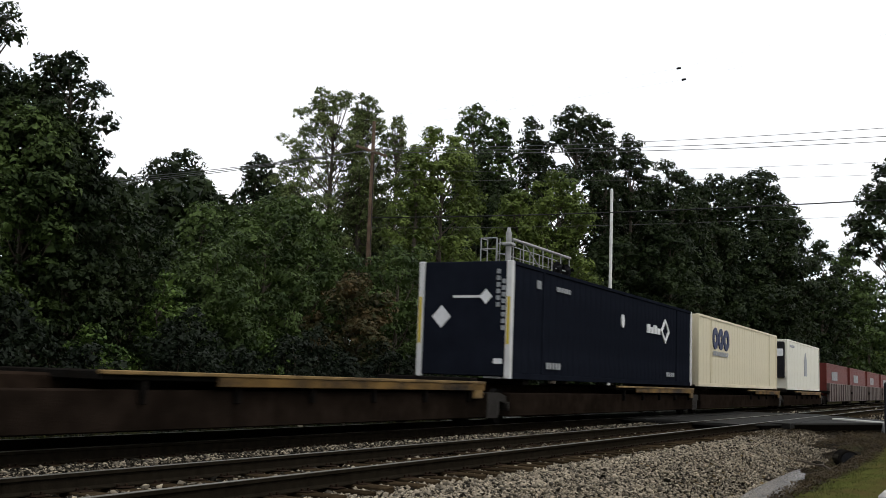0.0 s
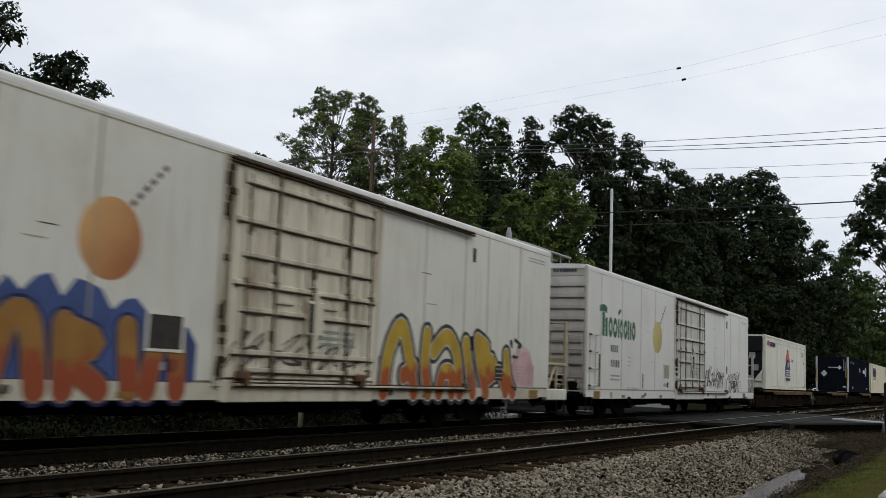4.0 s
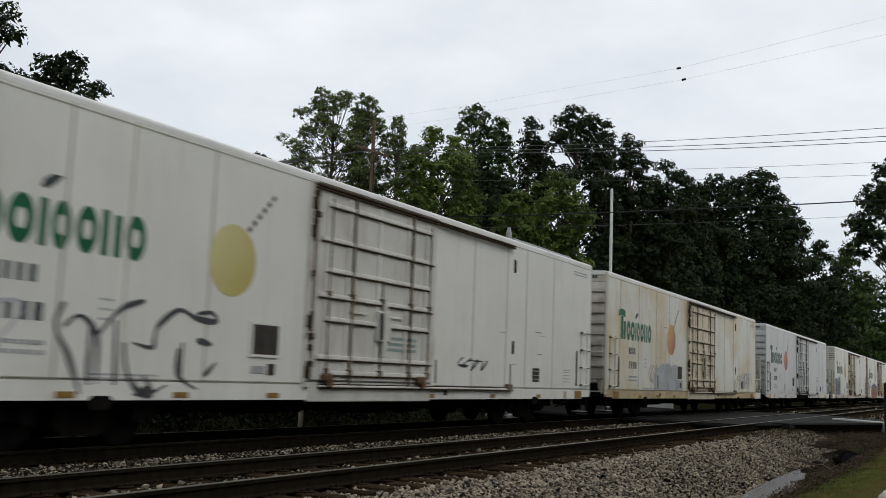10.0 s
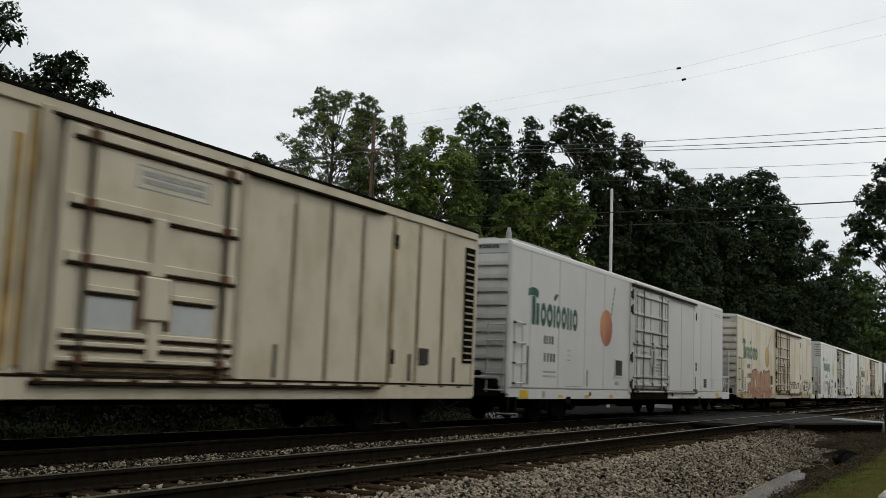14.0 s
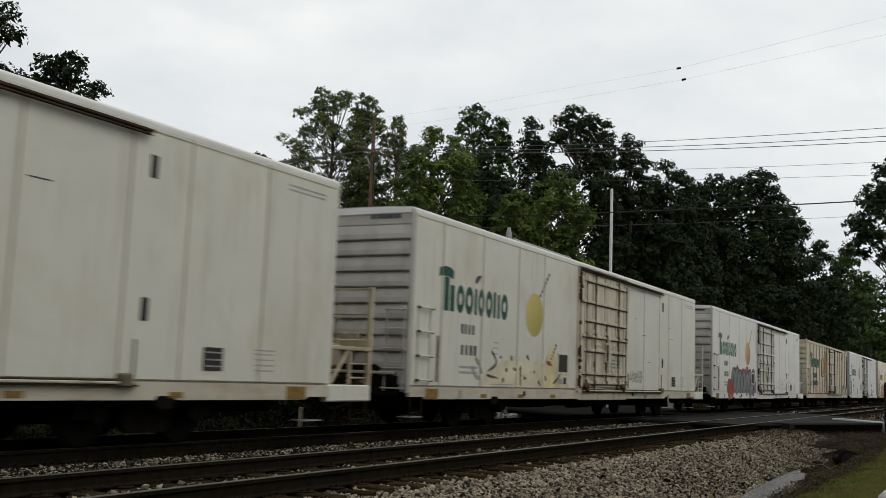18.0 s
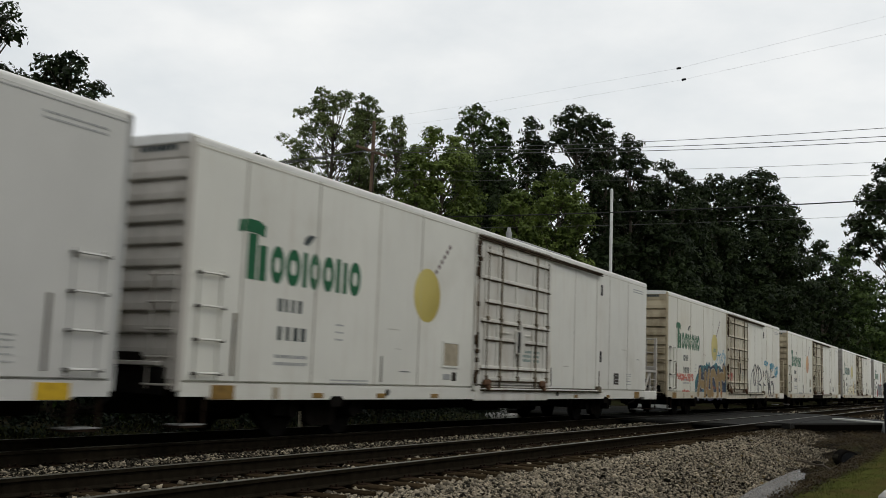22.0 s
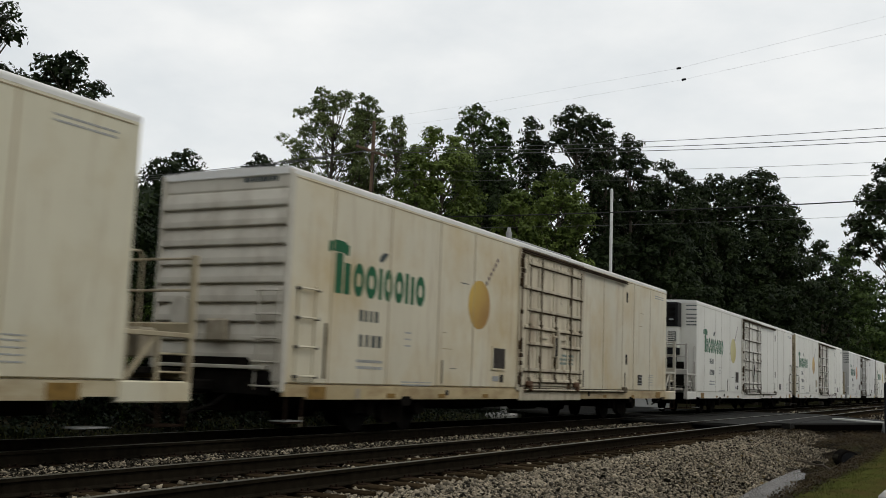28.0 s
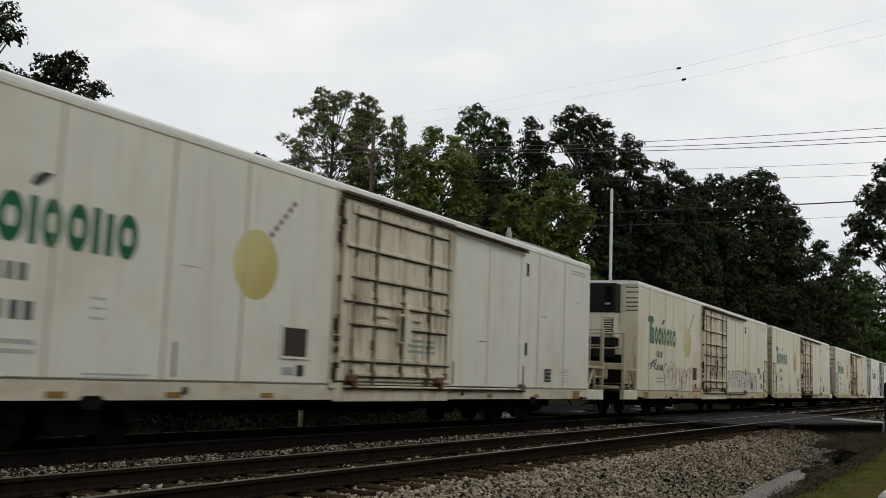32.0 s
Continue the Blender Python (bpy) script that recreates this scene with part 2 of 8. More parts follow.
# ------------------------------------------------------------ mesh building
class Geo:
    """A little mesh builder: chamfered boxes, tubes, extruded outlines."""

    def __init__(self):
        self.v, self.f = [], []

    def add(self, verts, faces):
        k = len(self.v)
        self.v.extend(verts)
        self.f.extend([[k + i for i in q] for q in faces])
        return self

    def box(self, x0, x1, y0, y1, z0, z1, b=0.0):
        b = min(b, (x1 - x0) * 0.45, (y1 - y0) * 0.45, (z1 - z0) * 0.45)
        if b <= 0:
            vs = [(x, y, z) for x in (x0, x1) for y in (y0, y1) for z in (z0, z1)]
            return self.add(vs, [(0, 1, 3, 2), (4, 6, 7, 5), (0, 4, 5, 1), (2, 3, 7, 6), (0, 2, 6, 4), (1, 5, 7, 3)])
        vs, at = [], {}
        for i in (0, 1):
            for j in (0, 1):
                for k in (0, 1):
                    c = ((x0, x1)[i], (y0, y1)[j], (z0, z1)[k])
                    s = (1 - 2 * i, 1 - 2 * j, 1 - 2 * k)
                    for a in range(3):
                        at[i, j, k, a] = len(vs)
                        vs.append(tuple(c[q] + (0 if q == a else s[q] * b) for q in range(3)))
        fs = []
        for a in range(3):
            p, q = (a + 1) % 3, (a + 2) % 3
            for side in (0, 1):
                ring = []
                for dp, dq in ((0, 0), (1, 0), (1, 1), (0, 1)):
                    key = [0, 0, 0]
                    key[a], key[p], key[q] = side, dp, dq
                    ring.append(at[(*key, a)])
                fs.append(ring if side else ring[::-1])
            for dp in (0, 1):
                for dq in (0, 1):
                    k0, k1 = [0, 0, 0], [0, 0, 0]
                    k0[p] = k1[p] = dp
                    k0[q] = k1[q] = dq
                    k1[a] = 1
                    fs.append((at[(*k0, p)], at[(*k1, p)], at[(*k1, q)], at[(*k0, q)]))
        for i in (0, 1):
            for j in (0, 1):
                for k in (0, 1):
                    fs.append([at[i, j, k, a] for a in range(3)])
        return self.add(vs, fs)

    def tube(self, p, q, r, n=8, r2=None):
        p, q = Vector(p), Vector(q)
        a = (q - p).normalized()
        u = a.orthogonal().normalized()
        w = a.cross(u)
        r2 = r if r2 is None else r2
        vs = []
        for c, rr in ((p, r), (q, r2)):
            vs += [tuple(c + u * (rr * math.cos(6.28319 * i / n)) + w * (rr * math.sin(6.28319 * i / n))) for i in range(n)]
        fs = [(i, (i + 1) % n, n + (i + 1) % n, n + i) for i in range(n)]
        return self.add(vs, fs + [list(range(n))[::-1], list(range(n, 2 * n))])

    def line(self, pts, r, n=6):
        for a, b in zip(pts, pts[1:]):
            self.tube(a, b, r, n)
        return self

    def sweep(self, pts, r, n=6):
        """One unbroken tube along the points."""
        pts = [Vector(p) for p in pts]
        vs, fs = [], []
        for i, p in enumerate(pts):
            a = (pts[min(i + 1, len(pts) - 1)] - pts[max(i - 1, 0)]).normalized()
            u = a.cross(Vector((0.31, 0.17, 0.93))).normalized()
            w = a.cross(u)
            vs += [tuple(p + u * (r * math.cos(6.28319 * k / n)) + w * (r * math.sin(6.28319 * k / n))) for k in range(n)]
        for i in range(len(pts) - 1):
            fs += [(i * n + k, i * n + (k + 1) % n, (i + 1) * n + (k + 1) % n, (i + 1) * n + k) for k in range(n)]
        return self.add(vs, fs + [list(range(n))[::-1], list(range(len(vs) - n, len(vs)))])

    def slab_x(self, outline, x0, x1):
        """An outline in (y, z), counter-clockwise seen from +x, given depth from x0 to x1."""
        n = len(outline)
        vs = [(x0, y, z) for y, z in outline] + [(x1, y, z) for y, z in outline]
        fs = [list(range(n, 2 * n)), list(range(n))[::-1]] + [(i, (i + 1) % n, n + (i + 1) % n, n + i) for i in range(n)]
        return self.add(vs, fs)

    def slab_y(self, outline, y0, y1):
        """An outline in (x, z) given length from y0 to y1."""
        n = len(outline)
        vs = [(x, y0, z) for x, z in outline] + [(x, y1, z) for x, z in outline]
        fs = [list(range(n)), list(range(n, 2 * n))[::-1]] + [((i + 1) % n, i, n + i, n + (i + 1) % n) for i in range(n)]
        return self.add(vs, fs)

    def oval(self, y, z, ry, rz, x0, x1, n=28, tilt=0.0):
        c, s = math.cos(tilt), math.sin(tilt)
        pts = []
        for i in range(n):
            a, b = ry * math.cos(6.28319 * i / n), rz * math.sin(6.28319 * i / n)
            pts.append((y + a * c - b * s, z + a * s + b * c))
        return self.slab_x(pts, x0, x1)

    def ring(self, y, z, ry, rz, k, x0, x1, n=20):
        vs, fs = [], []
        for x in (x0, x1):
            for m in (1.0, k):
                vs += [(x, y + m * ry * math.cos(6.28319 * i / n), z + m * rz * math.sin(6.28319 * i / n)) for i in range(n)]
        for i in range(n):
            j = (i + 1) % n
            fs += [(2 * n + i, 2 * n + j, 3 * n + j, 3 * n + i), (i, j, 2 * n + j, 2 * n + i), (n + j, n + i, 3 * n + i, 3 * n + j)]
        return self.add(vs, fs)

    def wheel(self, x, y, z, r, w, n=24):
        self.tube((x - w / 2, y, z), (x + w / 2, y, z), r * 0.96, n)
        self.tube((x - w / 2, y, z), (x - w / 6, y, z), r, n)
        return self

    def mesh(self, name):
        me = bpy.data.meshes.new(name)
        me.from_pydata(self.v, [], self.f)
        me.update()
        return me


MESHES = {}


def shared(key, make):
    """The mesh under that key, built once."""
    if key not in MESHES:
        MESHES[key] = make().mesh(key if isinstance(key, str) else key[0])
    return MESHES[key]


def part(name, geo, mat, parent=None, label="", m=None):
    """Links a mesh as one object under a thing or a part. The material belongs to the object, so that alike parts share a mesh."""
    me = geo.mesh(name) if isinstance(geo, Geo) else geo
    if not me.materials:
        me.materials.append(None)
    ob = new(name, me)
    ob.material_slots[0].link = "OBJECT"
    ob.material_slots[0].material = mat
    if parent:
        ob.parent = parent
    if m is not None:
        ob.matrix_basis = m
    if label:
        tagged(ob, label)
    return ob


def thing(name, label, category, group="", kind="", m=None):
    ob = new(name)
    if m is not None:
        ob.matrix_basis = m
    return tagged(ob, label, category, group, kind)


def bulk(name, verts, faces, mat, parent=None):
    """A large mesh out of arrays: verts (n, 3), faces (m, 3 or 4)."""
    me = bpy.data.meshes.new(name)
    k = faces.shape[1]
    me.vertices.add(len(verts))
    me.vertices.foreach_set("co", np.ascontiguousarray(verts, dtype=np.float32).ravel())
    me.loops.add(faces.size)
    me.loops.foreach_set("vertex_index", np.ascontiguousarray(faces, dtype=np.int32).ravel())
    me.polygons.add(len(faces))
    me.polygons.foreach_set("loop_start", np.arange(0, faces.size, k, dtype=np.int32))
    me.polygons.foreach_set("loop_total", np.full(len(faces), k, dtype=np.int32))
    me.update(calc_edges=True)
    me.materials.append(mat)
    ob = new(name, me)
    if parent:
        ob.parent = parent
    return ob


# ------------------------------------------------------------ ground
def smooth(a, b, x):
    t = np.clip((x - a) / (b - a), 0, 1)
    return t * t * (3 - 2 * t)


GX = np.array([-400, -60, -30, -20, -15.5, -13.6, -13.0, -12.4, -9.75, -9.3, -8.7, -8.35, -5.7, -5.2, -4.6, -4.0, -3.0, -2.75, -1.8, 0, 4, 400.0])
GZ = np.array([2.0, 1.2, 0.5, 0.0, -0.35, -0.50, -0.42, -0.26, -0.23, -0.125, -0.115, -0.21, -0.26, -0.34, -0.56, -0.82, -0.82, -0.60, -0.46, -0.42, -0.35, 0.6])


def road_near(x):
    return np.interp(x, [-40, -15, -10.4, -6.9, -6.4, -5.7, -4.6, -3.4, 2, 40], [37, 34.0, 31.0, 30.8, 32.4, 35.0, 37.7, 40.8, 56, 126])


def road_far(x):
    return np.interp(x, [-40, -10, -7.1, -5, -3.5, 2, 40], [48, 48.5, 50, 47.2, 46.0, 63, 136])


def height(x, y):
    z = np.interp(x, GX, GZ)
    bump = 0.05 * np.sin(x * 1.7 + y * 0.9) * np.sin(y * 1.3 - x * 0.6) + 0.03 * np.sin(x * 4.1 + 2 * y) * np.sin(3.3 * y)
    z = z + bump * smooth(1.0, 3.0, np.abs(x + 9.0) - 2.2)
    r = smooth(27.8, 33.0, y) * smooth(-7.0, -5.5, x)
    z = z * (1 - r) + np.maximum(z, -0.46 + bump) * r
    on = smooth(0.15, 0.9, y - road_near(x)) * smooth(-1.6, 0.0, road_far(x) - y)
    return z * (1 - on) + (-0.10) * on


def ground_sheet():
    xs = np.concatenate([[-900, -500, -250, -120, -80], np.arange(-60, -16, 1.0), np.arange(-16, 3, 0.2), np.arange(3, 30, 1.5), [40, 80, 160, 400, 900]])
    ys = np.concatenate([[-900, -400, -150, -60, -30, -15], np.arange(-8, 4, 1.0), np.arange(4, 60, 0.35), np.arange(60, 130, 2.0), [150, 200, 300, 500, 900]])
    gx, gy = np.meshgrid(xs, ys, indexing="ij")
    z = height(np.clip(gx, -400, 400), gy)
    v = np.stack([gx, gy, z], -1).reshape(-1, 3)
    a, b = len(xs), len(ys)
    i = (np.arange(a - 1)[:, None] * b + np.arange(b - 1)[None, :]).ravel()
    f = np.stack([i, i + b, i + b + 1, i + 1], 1)
    cx = gx[:-1, :-1].ravel()
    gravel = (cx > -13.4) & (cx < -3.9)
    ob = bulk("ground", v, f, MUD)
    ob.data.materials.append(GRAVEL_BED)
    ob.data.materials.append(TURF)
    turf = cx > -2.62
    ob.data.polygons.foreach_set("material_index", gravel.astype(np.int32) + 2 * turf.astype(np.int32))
    ob.data.polygons.foreach_set("use_smooth", np.ones(len(f), dtype=bool))
    tagged(ob, "dark muddy earth with gravel under the tracks", "ground", kind="structure")


ground_sheet()


def ribbon_road():
    xs = np.concatenate([np.arange(-34, -2, 0.5), np.arange(-2, 41, 2.0)])
    v, f = [], []
    for x in xs:
        a, b = float(road_near(x)), float(road_far(x))
        for k in range(9):
            v.append((x, a + (b - a) * k / 8, -0.03 + 0.012 * math.sin(x * 1.3 + k)))
        v.append((x, a + 0.02, -0.085))
    for i in range(len(xs) - 1):
        for k in range(8):
            f.append((i * 10 + k, (i + 1) * 10 + k, (i + 1) * 10 + k + 1, i * 10 + k + 1))
        f.append((i * 10 + 9, (i + 1) * 10 + 9, (i + 1) * 10, i * 10))
    ob = bulk("road", np.array(v), np.array(f), ASPHALT)
    tagged(ob, "worn damp grey asphalt road over the crossing", "road", kind="structure")
    for k, (cx, w) in enumerate(((-DN, 0.60), (-D, 0.60), (-DN - 1.15, 0.35), (-DN + 1.15, 0.35), (-D - 1.15, 0.35), (-D + 1.15, 0.35))):
        y0 = float(road_near(cx)) + 0.3
        y1 = float(road_far(cx)) - 0.3
        n = 6
        for j in range(n):
            a, b = y0 + (y1 - y0) * j / n, y0 + (y1 - y0) * (j + 1) / n
            part("crossing_panel", Geo().box(cx - w, cx + w, a + 0.01, b - 0.01, -0.2, -0.005, 0.01), PANEL_RUBBER, ob)
    bx = np.arange(-6.25, 6.0, 0.25)
    by = road_near(bx)
    rows = []
    for k, (dy, z) in enumerate(((0.22, -0.36), (0.05, -0.37), (-0.30, -0.40), (-0.60, -0.50), (-1.05, -0.60))):
        rows.append(np.stack([bx, by + dy + 0.06 * np.sin(bx * 5 + k * 2) * (k > 1), np.full_like(bx, z) + 0.03 * np.sin(bx * 9 + k) * (k > 1)], 1))
    m = len(bx)
    i = (np.arange(4)[:, None] * m + np.arange(m - 1)[None, :]).ravel()
    # undercut face whose shadow band is painted black
    under = np.concatenate([np.stack([bx, by + dy, np.full_like(bx, z)], 1) for dy, z in ((0.03, -0.085), (0.22, -0.30), (0.20, -0.50))])
    q = (np.arange(2)[:, None] * len(bx) + np.arange(len(bx) - 1)[None, :]).ravel()
    hollow = bulk("road_base", under, np.stack([q, q + len(bx), q + len(bx) + 1, q + 1], 1), SHADE_EARTH)
    tagged(hollow, "earth under the road's edge, its shade painted near black", "earth", kind="structure")
    bank = bulk("bank", np.concatenate(rows), np.stack([i, i + m, i + m + 1, i + 1], 1), GRAVEL_BED)
    tagged(bank, "dark earth bank below the road's edge", "bank", kind="structure")
    kerb = thing("kerb", "pale concrete kerb at the road's edge", "kerb")
    pts = [(-5.3, 43.3), (-4.75, 42.75), (-4.2, 42.1), (-3.7, 41.5), (-3.1, 40.75)]
    for (xa, ya), (xb, yb) in zip(pts, pts[1:]):
        g = Geo().box(-0.22, 0.22, 0.01, math.hypot(xb - xa, yb - ya) - 0.01, -0.42, 0.02, 0.02)
        part("kerb_stone", g, CONCRETE, kerb, m=pose(xa, ya, 0, 0, 0, math.degrees(math.atan2(-(xb - xa), yb - ya))))


ribbon_road()


# ------------------------------------------------------------ tracks
def rail_profile(cx):
    return [(cx - 0.07, -0.172), (cx + 0.07, -0.172), (cx + 0.07, -0.160), (cx + 0.012, -0.140), (cx + 0.010, -0.045),
            (cx + 0.036, -0.038), (cx + 0.036, -0.006), (cx - 0.036, -0.006), (cx - 0.036, -0.038), (cx - 0.010, -0.045), (cx - 0.012, -0.140), (cx - 0.07, -0.160)]


def track(cx, label):
    t = thing("railway_track", label, "railway track", m=pose(-cx, 0, 0))
    for s in (-0.7535, 0.7535):
        r = part("rail", Geo().slab_y(rail_profile(s)[::-1], -60, 500), STEEL_RAIL, t, "rusty steel rail")
        part("rail_head", Geo().box(s - 0.034, s + 0.034, -60, 500, -0.0058, 0.0, 0.002), RAIL_TOP, r, "polished running surface")
    rng = random.Random(int(cx * 10))
    kinds = [shared(("tie", k), lambda k=k: Geo().box(-1.29, 1.29, -0.115, 0.115, -0.36, -0.175 - 0.006 * k, 0.012)) for k in range(3)]
    ys = [2.0 + 0.53 * i for i in range(190)]
    plates = Geo()
    for y in ys:
        if road_near(-cx) - 0.3 < y < road_far(-cx) + 0.3:
            continue
        part("tie", kinds[rng.randrange(3)], TIE_WOOD, t, m=pose(rng.uniform(-0.06, 0.06), y + rng.uniform(-0.03, 0.03), 0, 0, 0, rng.uniform(-1.2, 1.2)))
        if y < 45:
            for s in (-0.7535, 0.7535):
                plates.box(s - 0.18, s + 0.18, y - 0.09, y + 0.09, -0.177, -0.168, 0.003)
                for dx in (-0.085, 0.085):
                    for dy in (-0.055, 0.055):
                        plates.box(s + dx - 0.014, s + dx + 0.014, y + dy - 0.014, y + dy + 0.014, -0.170, -0.140, 0.004)
    rest = Geo()
    for i in range(110):
        for y in (1.47 - 0.53 * i, 102.7 + 0.53 * i):
            rest.box(-1.29, 1.29, y - 0.115, y + 0.115, -0.36, -0.178)
    tagged(part("fastening", plates, RUST_STEEL, t), kind="stuff")
    tagged(part("tie_row", rest, TIE_WOOD, t), kind="stuff")


track(DN, "straight railway track with rusty rails on dark wooden ties")
track(D, "straight railway track under the passing train, dark ties")


def ballast():
    """Broken stone over the bed, as small uneven blocks."""
    rng = np.random.default_rng(4)
    base = np.array([(1, 0, 0), (-1, 0, 0), (0, 1, 0), (0, -1, 0), (0, 0, 1), (0, 0, -1)], float) * 0.95
    sides = np.array([(0, 2, 4), (2, 1, 4), (1, 3, 4), (3, 0, 4), (2, 0, 5), (1, 2, 5), (3, 1, 5), (0, 3, 5)])
    px, py = [], []
    for x0, x1, y0, y1, n in ((-6.2, -3.7, 6.5, 16, 36000), (-6.2, -3.7, 16, 31, 26000), (-6.2, -4.5, 31, 36, 3500), (-6.0, -4.2, 3, 7, 2500), (-8.3, -5.8, 4, 20, 13000), (-8.3, -5.8, 20, 31, 5000),
                              (-10.4, -8.2, 4, 20, 23000), (-10.4, -8.2, 20, 31, 8000), (-13.2, -10.2, 9, 32, 4500), (-13, -4.5, 52, 95, 4000)):
        px.append(rng.uniform(x0, x1, n))
        py.append(rng.uniform(y0, y1, n))
    px, py = np.concatenate(px), np.concatenate(py)
    edge = -3.72 - 0.25 * np.sin(py * 0.8) ** 2 - 0.2 * np.sin(py * 2.3 + 1)
    keep = (px < edge) & ~((py > road_near(px) - 0.25) & (py < road_far(px) + 0.3))
    for c in (-DN, -D):
        for s in (-0.7535, 0.7535):
            keep &= np.abs(px - c - s) > 0.10
        on_tie = (np.abs(px - c) < 1.27) & (np.abs((py - 2.0 + 0.265) % 0.53 - 0.265) < 0.10)
        keep &= ~(on_tie & (rng.random(len(px)) < 0.93))
    px, py = px[keep], py[keep]
    n = len(px)
    size = rng.uniform(0.013, 0.029, n) * np.where(rng.random(n) < 0.08, 1.5, 1.0) * np.where(px < -8.2, 0.72, np.where(px > -6.2, 0.88, 1.0)) * np.where(py > 40, 2.0, 1.0)
    pz = height(px, py) + size * rng.uniform(0.1, 1.2, n) + 0.03 * np.exp(-((px + 4.9) / 0.5) ** 2)
    for c in (-DN, -D):
        pz = np.where(np.abs(px - c) < 1.3, np.maximum(pz, -0.235 + size * rng.uniform(-0.3, 0.6, n)), pz)
    v = base[None] * (1 + rng.uniform(-0.45, 0.45, (n, 6, 3)))
    v *= (size[:, None] * rng.uniform(0.75, 1.3, (n, 3)))[:, None, :] * np.array([1.3, 1.3, 0.85])
    a = rng.uniform(0, 6.283, n)
    b = rng.uniform(-0.9, 0.9, n)
    ca, sa, cb, sb = np.cos(a)[:, None], np.sin(a)[:, None], np.cos(b)[:, None], np.sin(b)[:, None]
    x, y, z = v[..., 0], v[..., 1], v[..., 2]
    y, z = y * cb - z * sb, y * sb + z * cb
    x, y = x * ca - y * sa, x * sa + y * ca
    v = np.stack([x + px[:, None], y + py[:, None], z + pz[:, None]], -1).reshape(-1, 3)
    f = (sides[None] + (np.arange(n) * 6)[:, None, None]).reshape(-1, 3)
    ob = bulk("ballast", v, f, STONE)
    ob.data.materials.append(STONE_SHADE)
    # all stones by the train take the shade colour, others at random
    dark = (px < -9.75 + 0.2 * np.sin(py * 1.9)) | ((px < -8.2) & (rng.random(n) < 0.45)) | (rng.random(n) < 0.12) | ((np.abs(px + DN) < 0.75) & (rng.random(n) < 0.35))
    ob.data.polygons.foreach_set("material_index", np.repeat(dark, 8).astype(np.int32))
    tagged(ob, "loose grey broken-stone ballast along the tracks", "gravel", kind="stuff")


ballast()


def puddle():
    rng = random.Random(3)
    pts = []
    for i in range(40):
        a = 6.28319 * i / 40
        k = 1 + 0.10 * math.sin(3 * a + 1) + 0.06 * math.sin(7 * a)
        y = 17.4 + 6.8 * k * math.sin(a)
        pts.append((-3.34 - 0.045 * (y - 17.5) + (0.30 + (0.07 * math.sin(9 * a) + 0.04 * math.sin(17 * a + 1)) * (math.cos(a) > 0)) * k * math.cos(a), y))
    g = Geo()
    g.add([(x, y, -0.70) for x, y in pts] + [(x, y, -0.80) for x, y in pts],
          [list(range(40))] + [(i, 40 + i, 40 + (i + 1) % 40, (i + 1) % 40) for i in range(40)])
    tagged(part("puddle", g, WATER), "shallow rainwater puddle in the ditch", "water", kind="structure")


puddle()


# ------------------------------------------------------------ plants
def leaves(points, size, rng, flat=0.45, facing=None):
    """A folded leaf at each of the points: vertices and faces. facing: the way that each leaf roughly looks."""
    n = len(points)
    nrm = rng.normal(size=(n, 3))
    if facing is None:
        nrm[:, 2] = np.abs(nrm[:, 2]) + flat
    else:
        nrm = nrm * 0.55 + facing
        nrm[:, 2] += flat
    nrm /= np.linalg.norm(nrm, axis=1)[:, None]
    a = np.cross(nrm, rng.normal(size=(n, 3)))
    a /= np.linalg.norm(a, axis=1)[:, None] + 1e-9
    b = np.cross(nrm, a)
    s = (size * rng.uniform(0.6, 1.35, n))[:, None]
    w = s * rng.uniform(0.32, 0.5, n)[:, None]
    tip, base = points + a * s * 0.6, points - a * s * 0.6
    left, right = points + b * w - nrm * s * 0.12, points - b * w - nrm * s * 0.12
    v = np.stack([base, right, tip, left], 1).reshape(-1, 3)
    f = np.arange(n * 4).reshape(-1, 4)
    return v, f


def small_leaves(points, size, rng, flat=0.45, facing=None):
    """A three-cornered leaf at each of the points. facing: the way that each leaf roughly looks."""
    n = len(points)
    nrm = rng.normal(size=(n, 3))
    if facing is None:
        nrm[:, 2] = np.abs(nrm[:, 2]) + flat
    else:
        nrm = nrm * 0.5 + facing * 1.3
        nrm[:, 2] += flat
    nrm /= np.linalg.norm(nrm, axis=1)[:, None]
    a = np.cross(nrm, rng.normal(size=(n, 3)))
    a /= np.linalg.norm(a, axis=1)[:, None] + 1e-9
    b = np.cross(nrm, a)
    s = (size * rng.uniform(0.6, 1.35, n))[:, None]
    w = s * rng.uniform(0.38, 0.58, n)[:, None]
    v = np.stack([points - a * s * 0.5 - b * w, points - a * s * 0.5 + b * w, points + a * s * 0.7], 1).reshape(-1, 3)
    return v, np.arange(n * 3).reshape(-1, 3)


